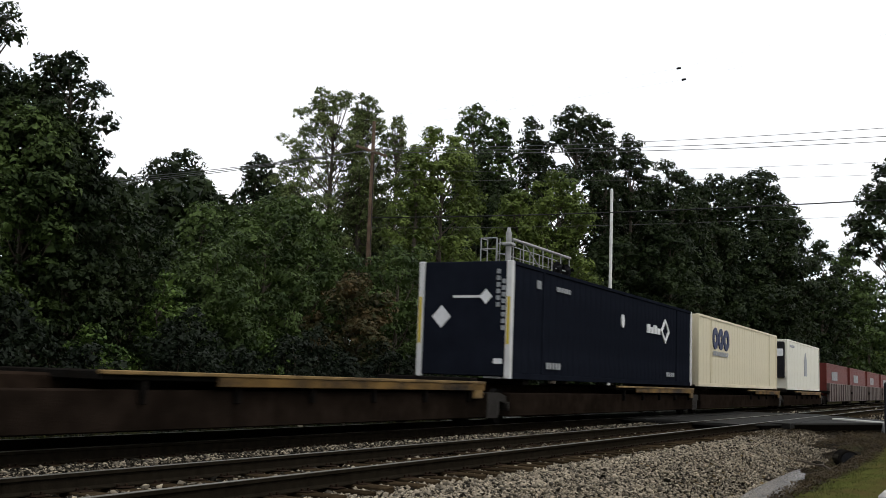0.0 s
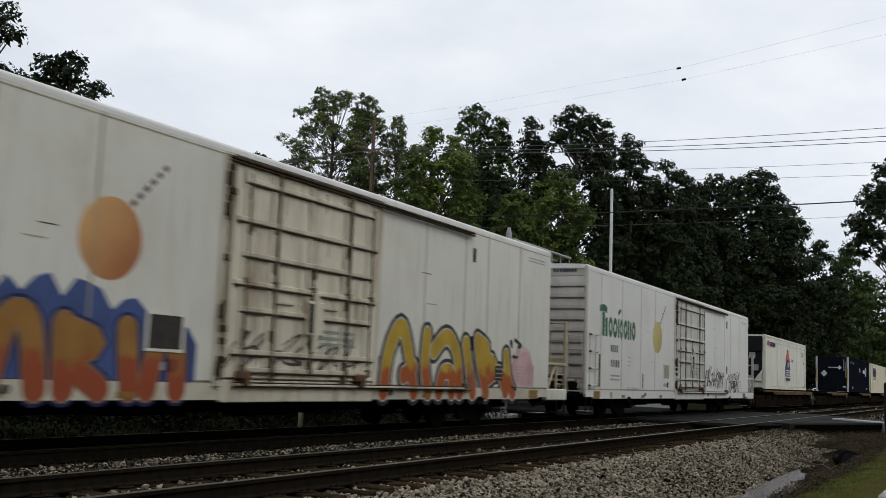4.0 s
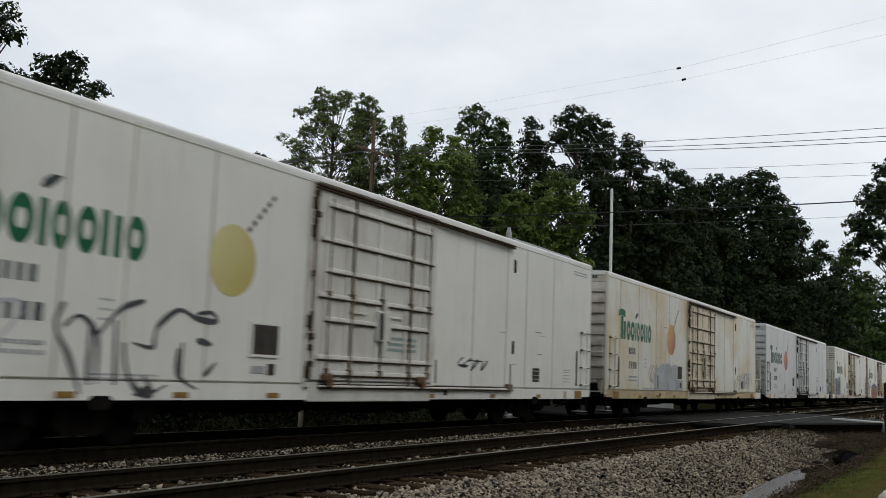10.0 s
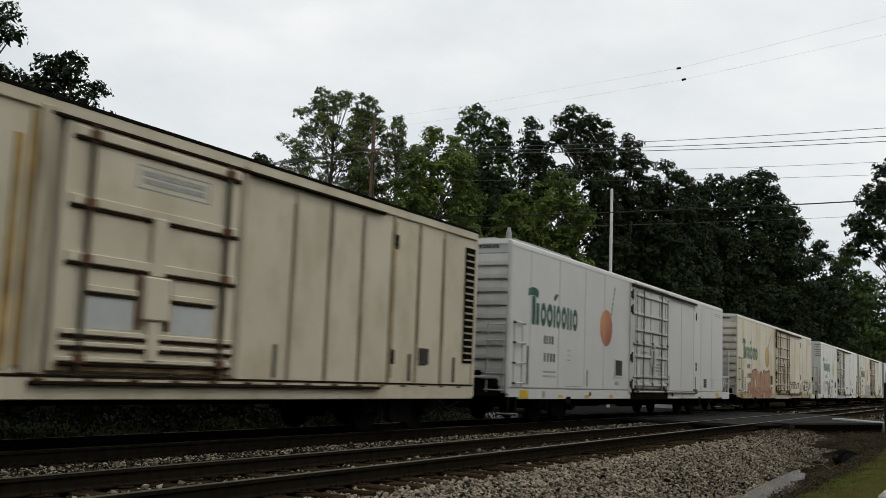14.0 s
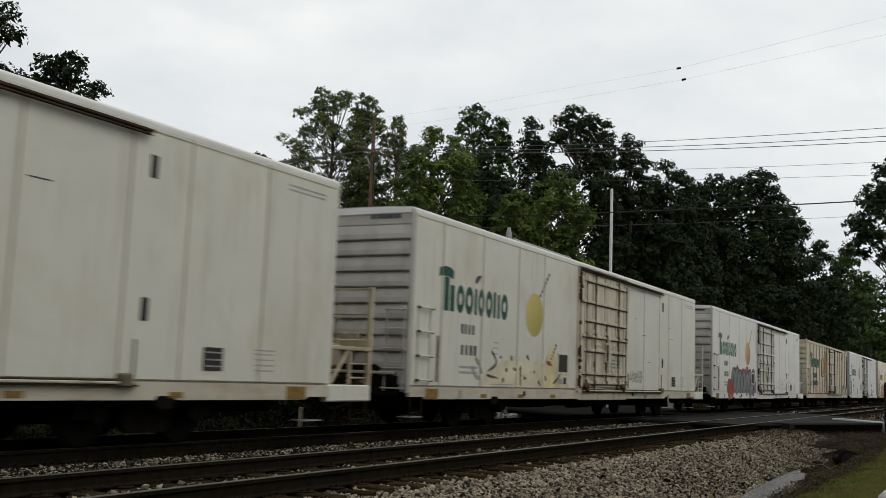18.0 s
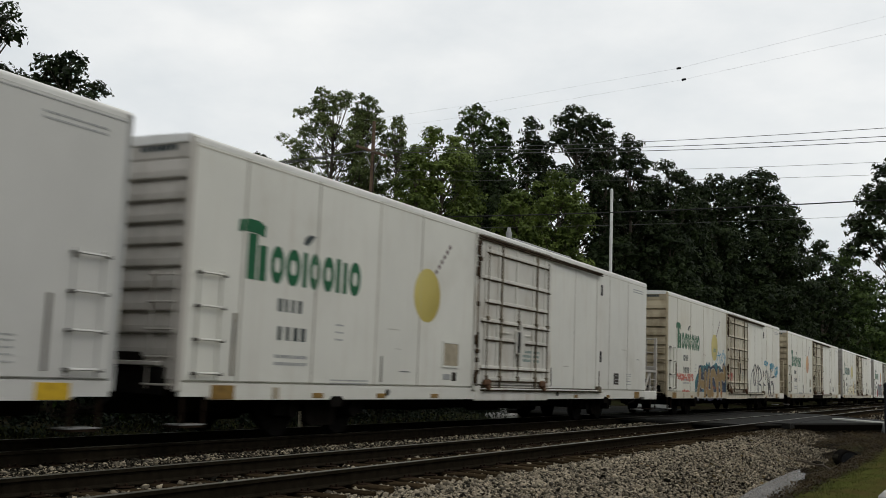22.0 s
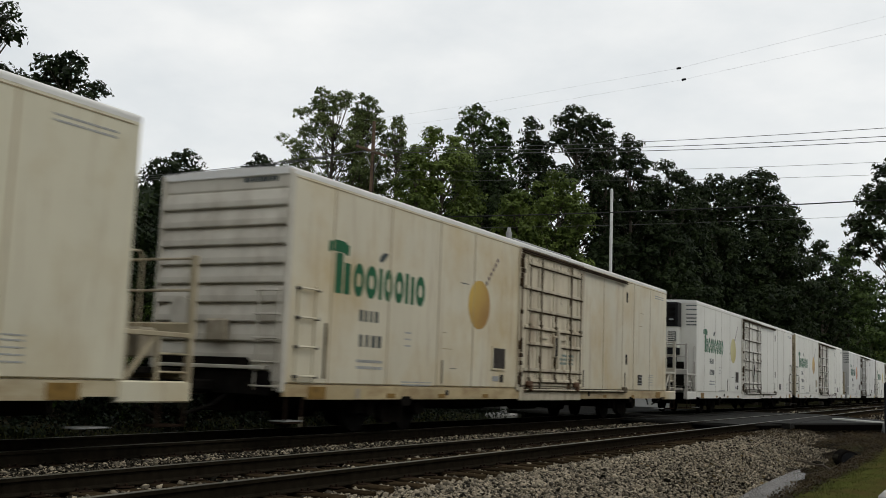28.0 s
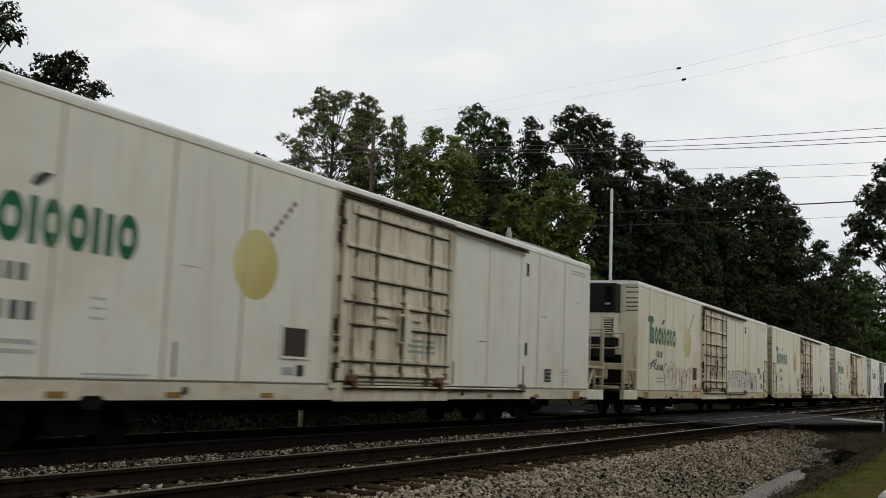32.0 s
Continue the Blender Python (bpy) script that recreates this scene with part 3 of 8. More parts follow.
def crown(lobes, size, cover, rng, airy=False):
    """Leaves of a crown: every lobe carries rounded sprays whose leaves look outward and up; larger leaves fill the inside."""
    pts, face, inner = [], [], []
    for x, y, z, lr, _, lz in lobes:
        rc = max(0.30 * lr, 1.6 * size)
        k = max(5, int(4.4 * (lr / rc) ** 2))
        d = rng.normal(size=(k, 3))
        d[:, 2] = np.where(d[:, 2] < -0.55, -d[:, 2], d[:, 2]) + 0.10
        d /= np.linalg.norm(d, axis=1)[:, None]
        mid = d * rng.uniform(0.68, 1.04, k)[:, None] * np.array([lr, lr, lz])
        total = int(k * 3.0 * cover * rc * rc / (size * size))
        idx = rng.integers(0, k, total)
        wide = rng.uniform(0.55, 1.25, k)[idx] * rc
        q = rng.normal(size=(total, 3))
        q *= (rng.random(total) ** 0.4 / np.linalg.norm(q, axis=1))[:, None]
        q[:, 2] = q[:, 2] * 0.62 - 0.35 * (q[:, 0] ** 2 + q[:, 1] ** 2)
        pts.append(np.array([x, y, z]) + mid[idx] + q * wide[:, None])
        face.append(d[idx] * 0.55 + q * 0.45)
        ni = max(3, int(total * (0.006 if airy else 0.05)))
        g = rng.normal(size=(ni, 3))
        g /= np.linalg.norm(g, axis=1)[:, None]
        inner.append(np.array([x, y, z]) + g * np.array([lr, lr, lz]) * (0.62 * rng.random(ni) ** 0.5)[:, None])
    v1, f1 = small_leaves(np.concatenate(pts), size, rng, 0.45, np.concatenate(face))
    v2, f2 = small_leaves(np.concatenate(inner), size * 2.2, rng)
    return np.concatenate([v1, v2]), np.concatenate([f1, f2 + len(v1)])


def tree(name, label, x, y, top, radius, low, leafmat, cover, size, seed, lobes=11, slim=0.5, category="tree", crowd=1.35):
    """A broad-leaved tree or shrub: tapered trunk, limbs to every lobe, a crown of leaf sprays. low: where the crown begins."""
    rng = np.random.default_rng(seed)
    gz = float(height(np.array(x), np.array(y)))
    t = thing(name, label, category, m=pose(x, y, gz))
    top, low = top - gz, low - gz
    parts = []
    lobes = max(lobes, int(crowd * radius * (top - low) / (radius * slim) ** 2))
    for i in range(lobes):
        h = (i + rng.uniform(0.2, 0.8)) / lobes if i < lobes - 1 else 1.0
        wide = math.sqrt(1 - ((h - 0.42) / 0.62) ** 2)
        ang = i * 2.4 + rng.uniform(-0.5, 0.5)
        lr = min(radius * slim * rng.uniform(0.62, 1.15) * (0.6 + 0.4 * wide), 0.4 * (top - low))
        rr = max(0.0, radius * wide - 0.7 * lr) * rng.uniform(0.12, 1.0) ** 0.5
        zc = low + 0.6 * lr + (top - low - 1.45 * lr) * h
        parts.append((rr * math.cos(ang), rr * math.sin(ang), zc, lr, lr, lr * rng.uniform(0.72, 0.95)))
    wood = Geo()
    tr = 0.035 * top ** 0.9 * 0.6 + 0.03
    lean = rng.uniform(-0.3, 0.3, 2)
    fork = low + (top - low) * 0.75
    thin = 0.10 if lobes > 60 else 0.20
    prev, pr = Vector((0, 0, -0.1)), tr
    for k in range(1, 6):
        q = Vector((lean[0] * k / 5, lean[1] * k / 5, fork * k / 5))
        r2 = tr * (1 - 0.17 * k)
        wood.tube(prev, q, pr, 9, r2)
        prev, pr = q, r2
    for lx, ly, lz, lr, _, _ in parts:
        z0 = min(max(0.3, lz - rng.uniform(0.6, 1.2) * math.hypot(lx, ly) - 0.3), fork * 0.97)
        a = Vector((lean[0] * z0 / fork, lean[1] * z0 / fork, z0))
        e = Vector((lx, ly, lz))
        mpt = a.lerp(e, 0.5) + Vector((0, 0, -0.08 * (e - a).length))
        wood.tube(a, mpt, tr * thin, 6, tr * thin * 0.6)
        wood.tube(mpt, e, tr * thin * 0.6, 6, tr * 0.04)
        for _ in range(4):
            d = Vector(rng.normal(size=3))
            wood.tube(e, e + d.normalized() * lr * 0.8, tr * 0.035, 4, tr * 0.015)
    part("trunk", wood, BARK, t)
    v, f = crown(parts, size, cover, rng, leafmat is LEAF_GREY)
    bulk("crown", v, f, leafmat, t)
    return t


def plant(seed, x, y, top, radius, low, mat, cover, size, lobes, slim, label):
    """A forest tree: its place, height, crown, leaves and look."""
    tree("tree", label, x, y, top, radius, low, mat, cover, size, seed, lobes, slim=slim)


plant(100, -20.2, 15.6, 8.0, 1.9, 4.2, LEAF_DARK, 0.85, 0.085, 34, 0.36, "tall dark leafy tree at the wood's edge")
plant(101, -18.65, 15.9, 8.2, 1.55, 4.2, LEAF_DARK, 0.75, 0.085, 26, 0.34, "dark tree with a thin arching crown")
plant(102, -18.6, 15.2, 6.9, 1.9, 1.5, LEAF_MID, 0.90, 0.090, 34, 0.36, "leafy tree hung with creepers")
plant(103, -18.1, 16.1, 6.4, 1.4, 1.0, LEAF_DARK, 0.95, 0.090, 28, 0.40, "dark leafy tree leaning over the undergrowth")
plant(104, -18.4, 17.6, 5.5, 0.9, 0.8, LEAF_DARK, 0.95, 0.090, 22, 0.42, "dark bushy tree hung with vines")
plant(105, -19.7, 14.6, 9.2, 1.0, 8.0, LEAF_DARK, 0.50, 0.085, 14, 0.36, "high thin bough of a dark tree")
plant(106, -41.7, 44.5, 13.7, 3.5, 3.0, LEAF_DARK, 1.00, 0.150, 24, 0.40, "dark distant tree with a rounded top")
plant(107, -41.5, 46.1, 12.8, 2.2, 3.0, LEAF_DARK, 1.00, 0.150, 14, 0.45, "dark distant tree beside its neighbour")
plant(108, -37.5, 46.9, 13.8, 2.0, 3.0, LEAF_DARK, 1.00, 0.150, 18, 0.45, "narrow dark tree in the distance")
plant(109, -29.7, 42.7, 15.7, 3.2, 6.0, LEAF_GREY, 0.76, 0.085, 110, 0.17, "tall airy tree with sparse pale leaves")
plant(110, -27.9, 43.3, 15.4, 1.5, 7.0, LEAF_GREY, 0.72, 0.085, 40, 0.24, "slender pale-leaved tree with an open crown")
plant(111, -26.3, 43.7, 14.2, 0.9, 5.0, LEAF_GREY, 0.65, 0.085, 24, 0.30, "thin upright tree with pale foliage")
plant(112, -22.4, 41.3, 12.8, 2.7, 3.0, LEAF_LIGHT, 0.85, 0.120, 40, 0.32, "yellow-green leafy tree behind the pole")
plant(113, -22.5, 39.0, 11.3, 1.5, 2.5, LEAF_LIGHT, 0.85, 0.120, 22, 0.36, "yellow-green tree with a feathery top")
plant(114, -28.8, 57.2, 18.6, 2.1, 8.0, LEAF_MID, 0.62, 0.155, 26, 0.30, "tall oak with an open top")
plant(115, -27.2, 57.9, 17.8, 1.6, 7.0, LEAF_MID, 0.75, 0.155, 18, 0.50, "oak with a knobbly top")
plant(116, -27.5, 55.6, 14.9, 3.5, 3.0, LEAF_DARK, 0.80, 0.155, 28, 0.36, "dark oak behind the yellow-green trees")
plant(117, -26.2, 60.6, 18.3, 1.5, 6.0, LEAF_DARK, 0.80, 0.155, 18, 0.50, "dark slender oak between two others")
plant(118, -24.0, 62.6, 19.3, 3.9, 6.0, LEAF_DARK, 0.80, 0.155, 50, 0.28, "broad dark oak with dense leaves")
plant(119, -21.7, 62.3, 18.2, 1.4, 8.0, LEAF_DARK, 0.55, 0.155, 16, 0.34, "dark oak bough at the crown's edge")
plant(120, -21.0, 65.7, 17.9, 2.2, 3.0, LEAF_DARK, 0.95, 0.160, 24, 0.38, "dark oak at the wood's edge")
plant(121, -21.2, 52.9, 12.9, 2.5, 4.0, LEAF_LIGHT, 0.95, 0.130, 30, 0.36, "rounded yellow-green tree among dark oaks")
plant(122, -22.4, 50.2, 11.4, 2.0, 3.0, LEAF_LIGHT, 0.85, 0.130, 22, 0.40, "low yellow-green tree behind the signal")
plant(123, -19.0, 69.5, 16.7, 3.6, 2.0, LEAF_DARK, 0.95, 0.165, 30, 0.36, "dark oak near the crossing road")
plant(150, -18.5, 72.0, 16.0, 2.6, 2.0, LEAF_DARK, 0.95, 0.170, 30, 0.38, "dark oak between its neighbours")
plant(124, -17.7, 63.6, 11.5, 3.2, 1.5, LEAF_DARK, 0.90, 0.160, 22, 0.40, "dull dark tree below the oaks")
plant(125, -18.1, 76.9, 17.2, 3.2, 1.5, LEAF_DARK, 0.85, 0.180, 26, 0.38, "dark tree behind the crossing")
plant(126, -16.9, 86.4, 19.3, 5.4, 1.0, LEAF_DARK, 1.00, 0.195, 48, 0.32, "large dark tree along the track")
plant(127, -14.9, 90.8, 17.0, 3.1, 1.0, LEAF_DARK, 1.00, 0.200, 24, 0.40, "dark tree in the row along the track")
plant(128, -17.6, 82.1, 13.9, 5.3, 0.8, LEAF_DARK, 1.00, 0.190, 26, 0.40, "dark tree filling the row along the track")
plant(129, -15.8, 116.9, 17.5, 3.7, 0.5, LEAF_DARK, 1.00, 0.250, 22, 0.44, "dark tree far along the track")
plant(130, -15.0, 134.2, 19.4, 3.9, 0.5, LEAF_MID, 0.95, 0.280, 22, 0.44, "leafy tree far along the track")
plant(131, -16.5, 174.2, 19.4, 5.5, 0.5, LEAF_MID, 1.00, 0.360, 22, 0.45, "leafy tree in the far distance")
plant(132, -22.4, 70.5, 15.3, 3.6, 2.0, LEAF_DARK, 0.95, 0.180, 24, 0.40, "dark oak in the second row of the wood")
plant(133, -20.8, 81.4, 16.2, 4.0, 2.0, LEAF_DARK, 0.95, 0.190, 24, 0.40, "dark tree in the second row along the track")
plant(134, -30.7, 65.1, 16.0, 3.5, 3.0, LEAF_DARK, 0.90, 0.180, 24, 0.40, "dark oak in the depth of the wood")
plant(135, -32.6, 50.4, 12.1, 4.3, 3.0, LEAF_DARK, 0.90, 0.150, 26, 0.36, "dark tree in the depth of the wood")
plant(136, -35.2, 46.1, 11.5, 3.2, 2.0, LEAF_MID, 0.90, 0.150, 24, 0.38, "green tree in the depth of the wood")
plant(137, -31.1, 36.6, 8.7, 2.3, 1.0, LEAF_MID, 0.90, 0.130, 24, 0.38, "green tree behind the undergrowth")
plant(138, -15.1, 234.5, 17.3, 11.1, 0.5, LEAF_MID, 1.00, 0.500, 20, 0.45, "leafy trees' end in the far distance")


def shrub(seed, x, y, top, radius, mat):
    """A dense bush of the undergrowth, with finer leaves where it stands near."""
    far = math.hypot(x, y)
    tree("shrub", "dense dark-green shrub of the undergrowth" if mat is LEAF_DARK else "dense green shrub of the undergrowth", x, y, top, radius, 0.1, mat, 0.80,
         (0.030 + 0.0021 * far) if x > -22 or far > 45 else 0.13, seed, 20, slim=0.40, category="shrub")


shrub(300, -18.0, 12.0, 5.2, 2.3, LEAF_DARK)
shrub(301, -18.6, 16.4, 4.9, 2.0, LEAF_DARK)
shrub(302, -19.6, 19.6, 5.3, 2.0, LEAF_DARK)
shrub(303, -18.0, 20.8, 4.4, 1.9, LEAF_MID)
shrub(304, -18.8, 24.0, 6.1, 2.2, LEAF_MID)
shrub(305, -20.5, 28.0, 7.0, 2.4, LEAF_MID)
shrub(306, -17.2, 26.3, 4.2, 1.7, LEAF_RED)
shrub(307, -17.6, 29.6, 5.5, 1.9, LEAF_MID)
shrub(308, -19.0, 33.5, 6.0, 2.2, LEAF_MID)
shrub(309, -25.2, 55.5, 9.5, 3.2, LEAF_DARK)
shrub(310, -22.4, 58.2, 9.0, 3.0, LEAF_DARK)
shrub(311, -20.4, 60.8, 10.3, 3.0, LEAF_DARK)
shrub(312, -19.2, 67.2, 11.6, 3.0, LEAF_DARK)
shrub(313, -17.9, 76.3, 10.6, 2.8, LEAF_DARK)
shrub(314, -17.6, 84.0, 9.0, 2.8, LEAF_MID)
shrub(315, -18.2, 105.0, 15.2, 4.0, LEAF_DARK)
shrub(316, -18.0, 137.0, 14.5, 4.5, LEAF_DARK)
shrub(317, -18.5, 185.0, 11.5, 6.0, LEAF_LIGHT)
shrub(318, -18.4, 37.6, 5.2, 2.2, LEAF_MID)
shrub(319, -18.6, 42.0, 5.6, 2.2, LEAF_DARK)
shrub(320, -23.5, 22.5, 6.2, 2.6, LEAF_MID)
shrub(321, -24.5, 27.5, 7.0, 2.8, LEAF_MID)
shrub(322, -26.0, 33.0, 8.2, 3.0, LEAF_MID)
shrub(323, -30.0, 40.0, 9.4, 3.4, LEAF_MID)
shrub(324, -34.5, 47.0, 10.4, 3.6, LEAF_DARK)
shrub(325, -28.0, 50.0, 9.5, 3.4, LEAF_MID)

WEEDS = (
    (-15.4, 11.2, 1.6, 1.0, LEAF_SHADED), (-15.2, 14.2, 1.5, 0.9, LEAF_SHADED), (-15.3, 16.8, 1.8, 1.0, LEAF_SHADED), (-15.0, 18.6, 1.6, 0.9, LEAF_SHADED),
    (-15.2, 20.6, 2.0, 1.0, LEAF_SHADED), (-15.0, 22.8, 1.6, 0.8, LEAF_SHADED), (-15.1, 24.8, 2.0, 0.9, LEAF_SHADED), (-15.6, 27.2, 1.7, 0.9, LEAF_SHADED),
    (-15.8, 29.6, 1.6, 0.9, LEAF_SHADED), (-16.2, 13.0, 2.4, 1.1, LEAF_SHADED), (-16.3, 18.0, 2.5, 1.2, LEAF_SHADED), (-16.2, 23.2, 2.4, 1.2, LEAF_SHADED), (-16.6, 9.0, 2.2, 1.4, LEAF_SHADED),
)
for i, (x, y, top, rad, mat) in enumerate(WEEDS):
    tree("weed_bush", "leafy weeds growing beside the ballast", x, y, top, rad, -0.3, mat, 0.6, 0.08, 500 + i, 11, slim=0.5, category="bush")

for i, (x, y, top, rad) in enumerate(((-16.7, 15.6, 1.9, 0.75), (-16.8, 16.6, 1.5, 0.6), (-17.0, 21.9, 2.1, 0.8), (-17.0, 23.0, 1.6, 0.7), (-17.1, 25.0, 1.7, 0.7), (-17.4, 18.6, 3.3, 0.9), (-17.2, 19.3, 1.8, 0.7))):
    tree("weed_bush", "fresh green leafy bush beside the ballast", x, y, top, rad, -0.3, LEAF_FRESH, 0.6, 0.085, 540 + i, 11, slim=0.5, category="bush")

# the tree that hangs into view beside the road, its trunk out of sight
tree("tree", "dark tree overhanging the road's edge", -1.55, 31.0, 8.0, 2.0, 3.7, LEAF_DARK, 0.8, 0.085, 77, 60, slim=0.25)


def woods_around():
    """Woods that close the place to the sides of the line and behind. The unseen near rows are added to block low
    light.
    """
    rng = np.random.default_rng(21)
    pts = []
    # the rows at x 13 to 16, out of view, darken the train's underside
    for x0, y0, x1, y1, top in ((-19, 6, -20, -60, 13), (-20, -60, 40, -66, 14), (40, -66, 16, -20, 13), (16, -20, 13, 28, 13), (13, 28, 26, 120, 14), (-85, -60, -85, 260, 15)):
        n = int(math.hypot(x1 - x0, y1 - y0) * 60)
        k = rng.random(n)
        h = top * (0.75 + 0.25 * np.sin(k * 37) * np.sin(k * 91 + 1))
        p = np.stack([x0 + (x1 - x0) * k + rng.normal(0, 1.5, n), y0 + (y1 - y0) * k + rng.normal(0, 1.5, n), h * rng.random(n)], 1)
        pts.append(p)
    v, f = leaves(np.concatenate(pts), 0.9, rng)
    tagged(bulk("backdrop", v, f, LEAF_DARK), "dark woods around the line, unseen near rows added to block light", "woods", kind="structure")


woods_around()


def far_woods():
    """The depth of the wood behind the first trees, too dense to count."""
    rng = np.random.default_rng(31)
    lobes = []
    for k in range(46):
        y = 14 + 3.4 * k + rng.uniform(-1, 1)
        x = -rng.uniform(29, 36) - 0.03 * y
        if y > 60:
            x = -rng.uniform(24, 30)
        top = min(4.6 + 0.105 * math.hypot(x, y), 17.0) * rng.uniform(0.85, 1.0)
        for _ in range(9):
            lr = rng.uniform(1.1, 1.9) * (1 + 0.006 * y)
            lobes.append((x + rng.uniform(-2.6, 2.6), y + rng.uniform(-2.6, 2.6), 0.6 + (top - lr) * rng.random() ** 0.8, lr, lr, lr * 0.85))
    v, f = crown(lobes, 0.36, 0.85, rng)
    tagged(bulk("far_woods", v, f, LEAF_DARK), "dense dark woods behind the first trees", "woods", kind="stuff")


far_woods()


def boulder(w, seed):
    """A rough rounded stone."""
    rng = random.Random(seed)
    g, n, rows = Geo(), 12, 6
    vs = [(0, 0, -0.6 * w)]
    for j in range(1, rows):
        b = math.pi * j / rows
        for i in range(n):
            a = 6.28319 * i / n
            k = w * (0.85 + 0.2 * math.sin(2 * a + seed) * math.sin(b) + rng.uniform(-0.12, 0.12))
            vs.append((1.3 * k * math.sin(b) * math.cos(a), k * math.sin(b) * math.sin(a), -0.62 * k * math.cos(b)))
    vs.append((0, 0, 0.6 * w))
    fs = [(0, 1 + (i + 1) % n, 1 + i) for i in range(n)] + [(len(vs) - 1, len(vs) - 1 - n + i, len(vs) - 1 - n + (i + 1) % n) for i in range(n)]
    for j in range(rows - 2):
        fs += [(1 + j * n + i, 1 + j * n + (i + 1) % n, 1 + (j + 1) * n + (i + 1) % n, 1 + (j + 1) * n + i) for i in range(n)]
    return g.add(vs, fs)


def ditch_things():
    c = thing("culvert_pipe", "dark corrugated drain pipe end in the ditch", "pipe", m=pose(-3.05, 27.4, -0.62, 0, 0, 20))
    g = Geo()
    for k in range(6):
        g.tube((0, k * 0.12, 0), (0, k * 0.12 + 0.07, 0), 0.24, 16, 0.22)
        g.tube((0, k * 0.12 + 0.07, 0), (0, k * 0.12 + 0.12, 0), 0.22, 16, 0.24)
    part("pipe", g, BLACK_STEEL, c)
    part("mouth", Geo().tube((0, -0.012, 0), (0, 0.0, 0), 0.20, 16), BLACK_PAINT, c)
    for k, (x, y, a, n) in enumerate(((-3.5, 26.2, 60, 1.4), (-3.9, 24.6, 80, 1.0), (-3.2, 25.4, 35, 1.1))):
        z = float(height(np.array(x), np.array(y))) + 0.05
        b = thing("fallen_branch", "bare grey fallen branch in the ditch", "branch", "fallen branches", m=pose(x, y, z, 0, 0, a))
        part("limb", Geo().tube((0, 0, 0), (0.05, n * 0.5, 0.08), 0.028, 7, 0.020).tube((0.05, n * 0.5, 0.08), (-0.05, n, 0.05), 0.020, 7, 0.008).tube((0.05, n * 0.5, 0.08), (0.25, n * 0.8, 0.16), 0.014, 6, 0.005), BARK, b)
    r = thing("pale_rock", "pale flat rock in the grass", "rock", m=pose(-1.22, 16.6, -0.45))
    part("stone", Geo().box(-0.22, 0.3, -0.35, 0.3, -0.1, 0.10, 0.07), CONCRETE, r)
    # rocks lying in shadow, painted dark for it
    for k, (x, y, z, a, w) in enumerate(((-3.3, 27.75, -0.60, 25, 0.20), (-2.95, 28.1, -0.52, 60, 0.17), (-3.75, 27.2, -0.74, 10, 0.13), (-2.75, 27.2, -0.55, 80, 0.13))):
        r = thing("dark_rock", "rock beside the drain pipe, its shade in the dark colour", "rock", "dark rocks", m=pose(x, y, z, 5, 8, a))
        part("stone", boulder(w, k), STONE_SHADE, r)
    m = thing("marker_post", "thin dark marker post by the road", "post", m=pose(-3.22, 39.87, -0.1))
    part("post", Geo().tube((0, 0, -0.3), (0, 0, 1.5), 0.055, 8), BLACK_PAINT, m)
    part("cap", Geo().tube((0, 0, 1.5), (0, 0, 1.55), 0.06, 8, 0.02), BLACK_PAINT, m)
    rng = np.random.default_rng(5)
    n = 220
    p = np.stack([rng.normal(-4.3, 0.5, n), rng.uniform(17, 29, n), np.zeros(n)], 1)
    p[:, 2] = height(p[:, 0], p[:, 1]) + 0.06
    v, f = leaves(p, 0.07, rng, 2.0)
    dry = leaf_material("dry_leaf", (0.075, 0.050, 0.022), (0.16, 0.11, 0.045))
    tagged(bulk("fallen_leaves", v, f, dry), "dry yellow-brown fallen leaves on the gravel", "leaves", kind="stuff")


ditch_things()


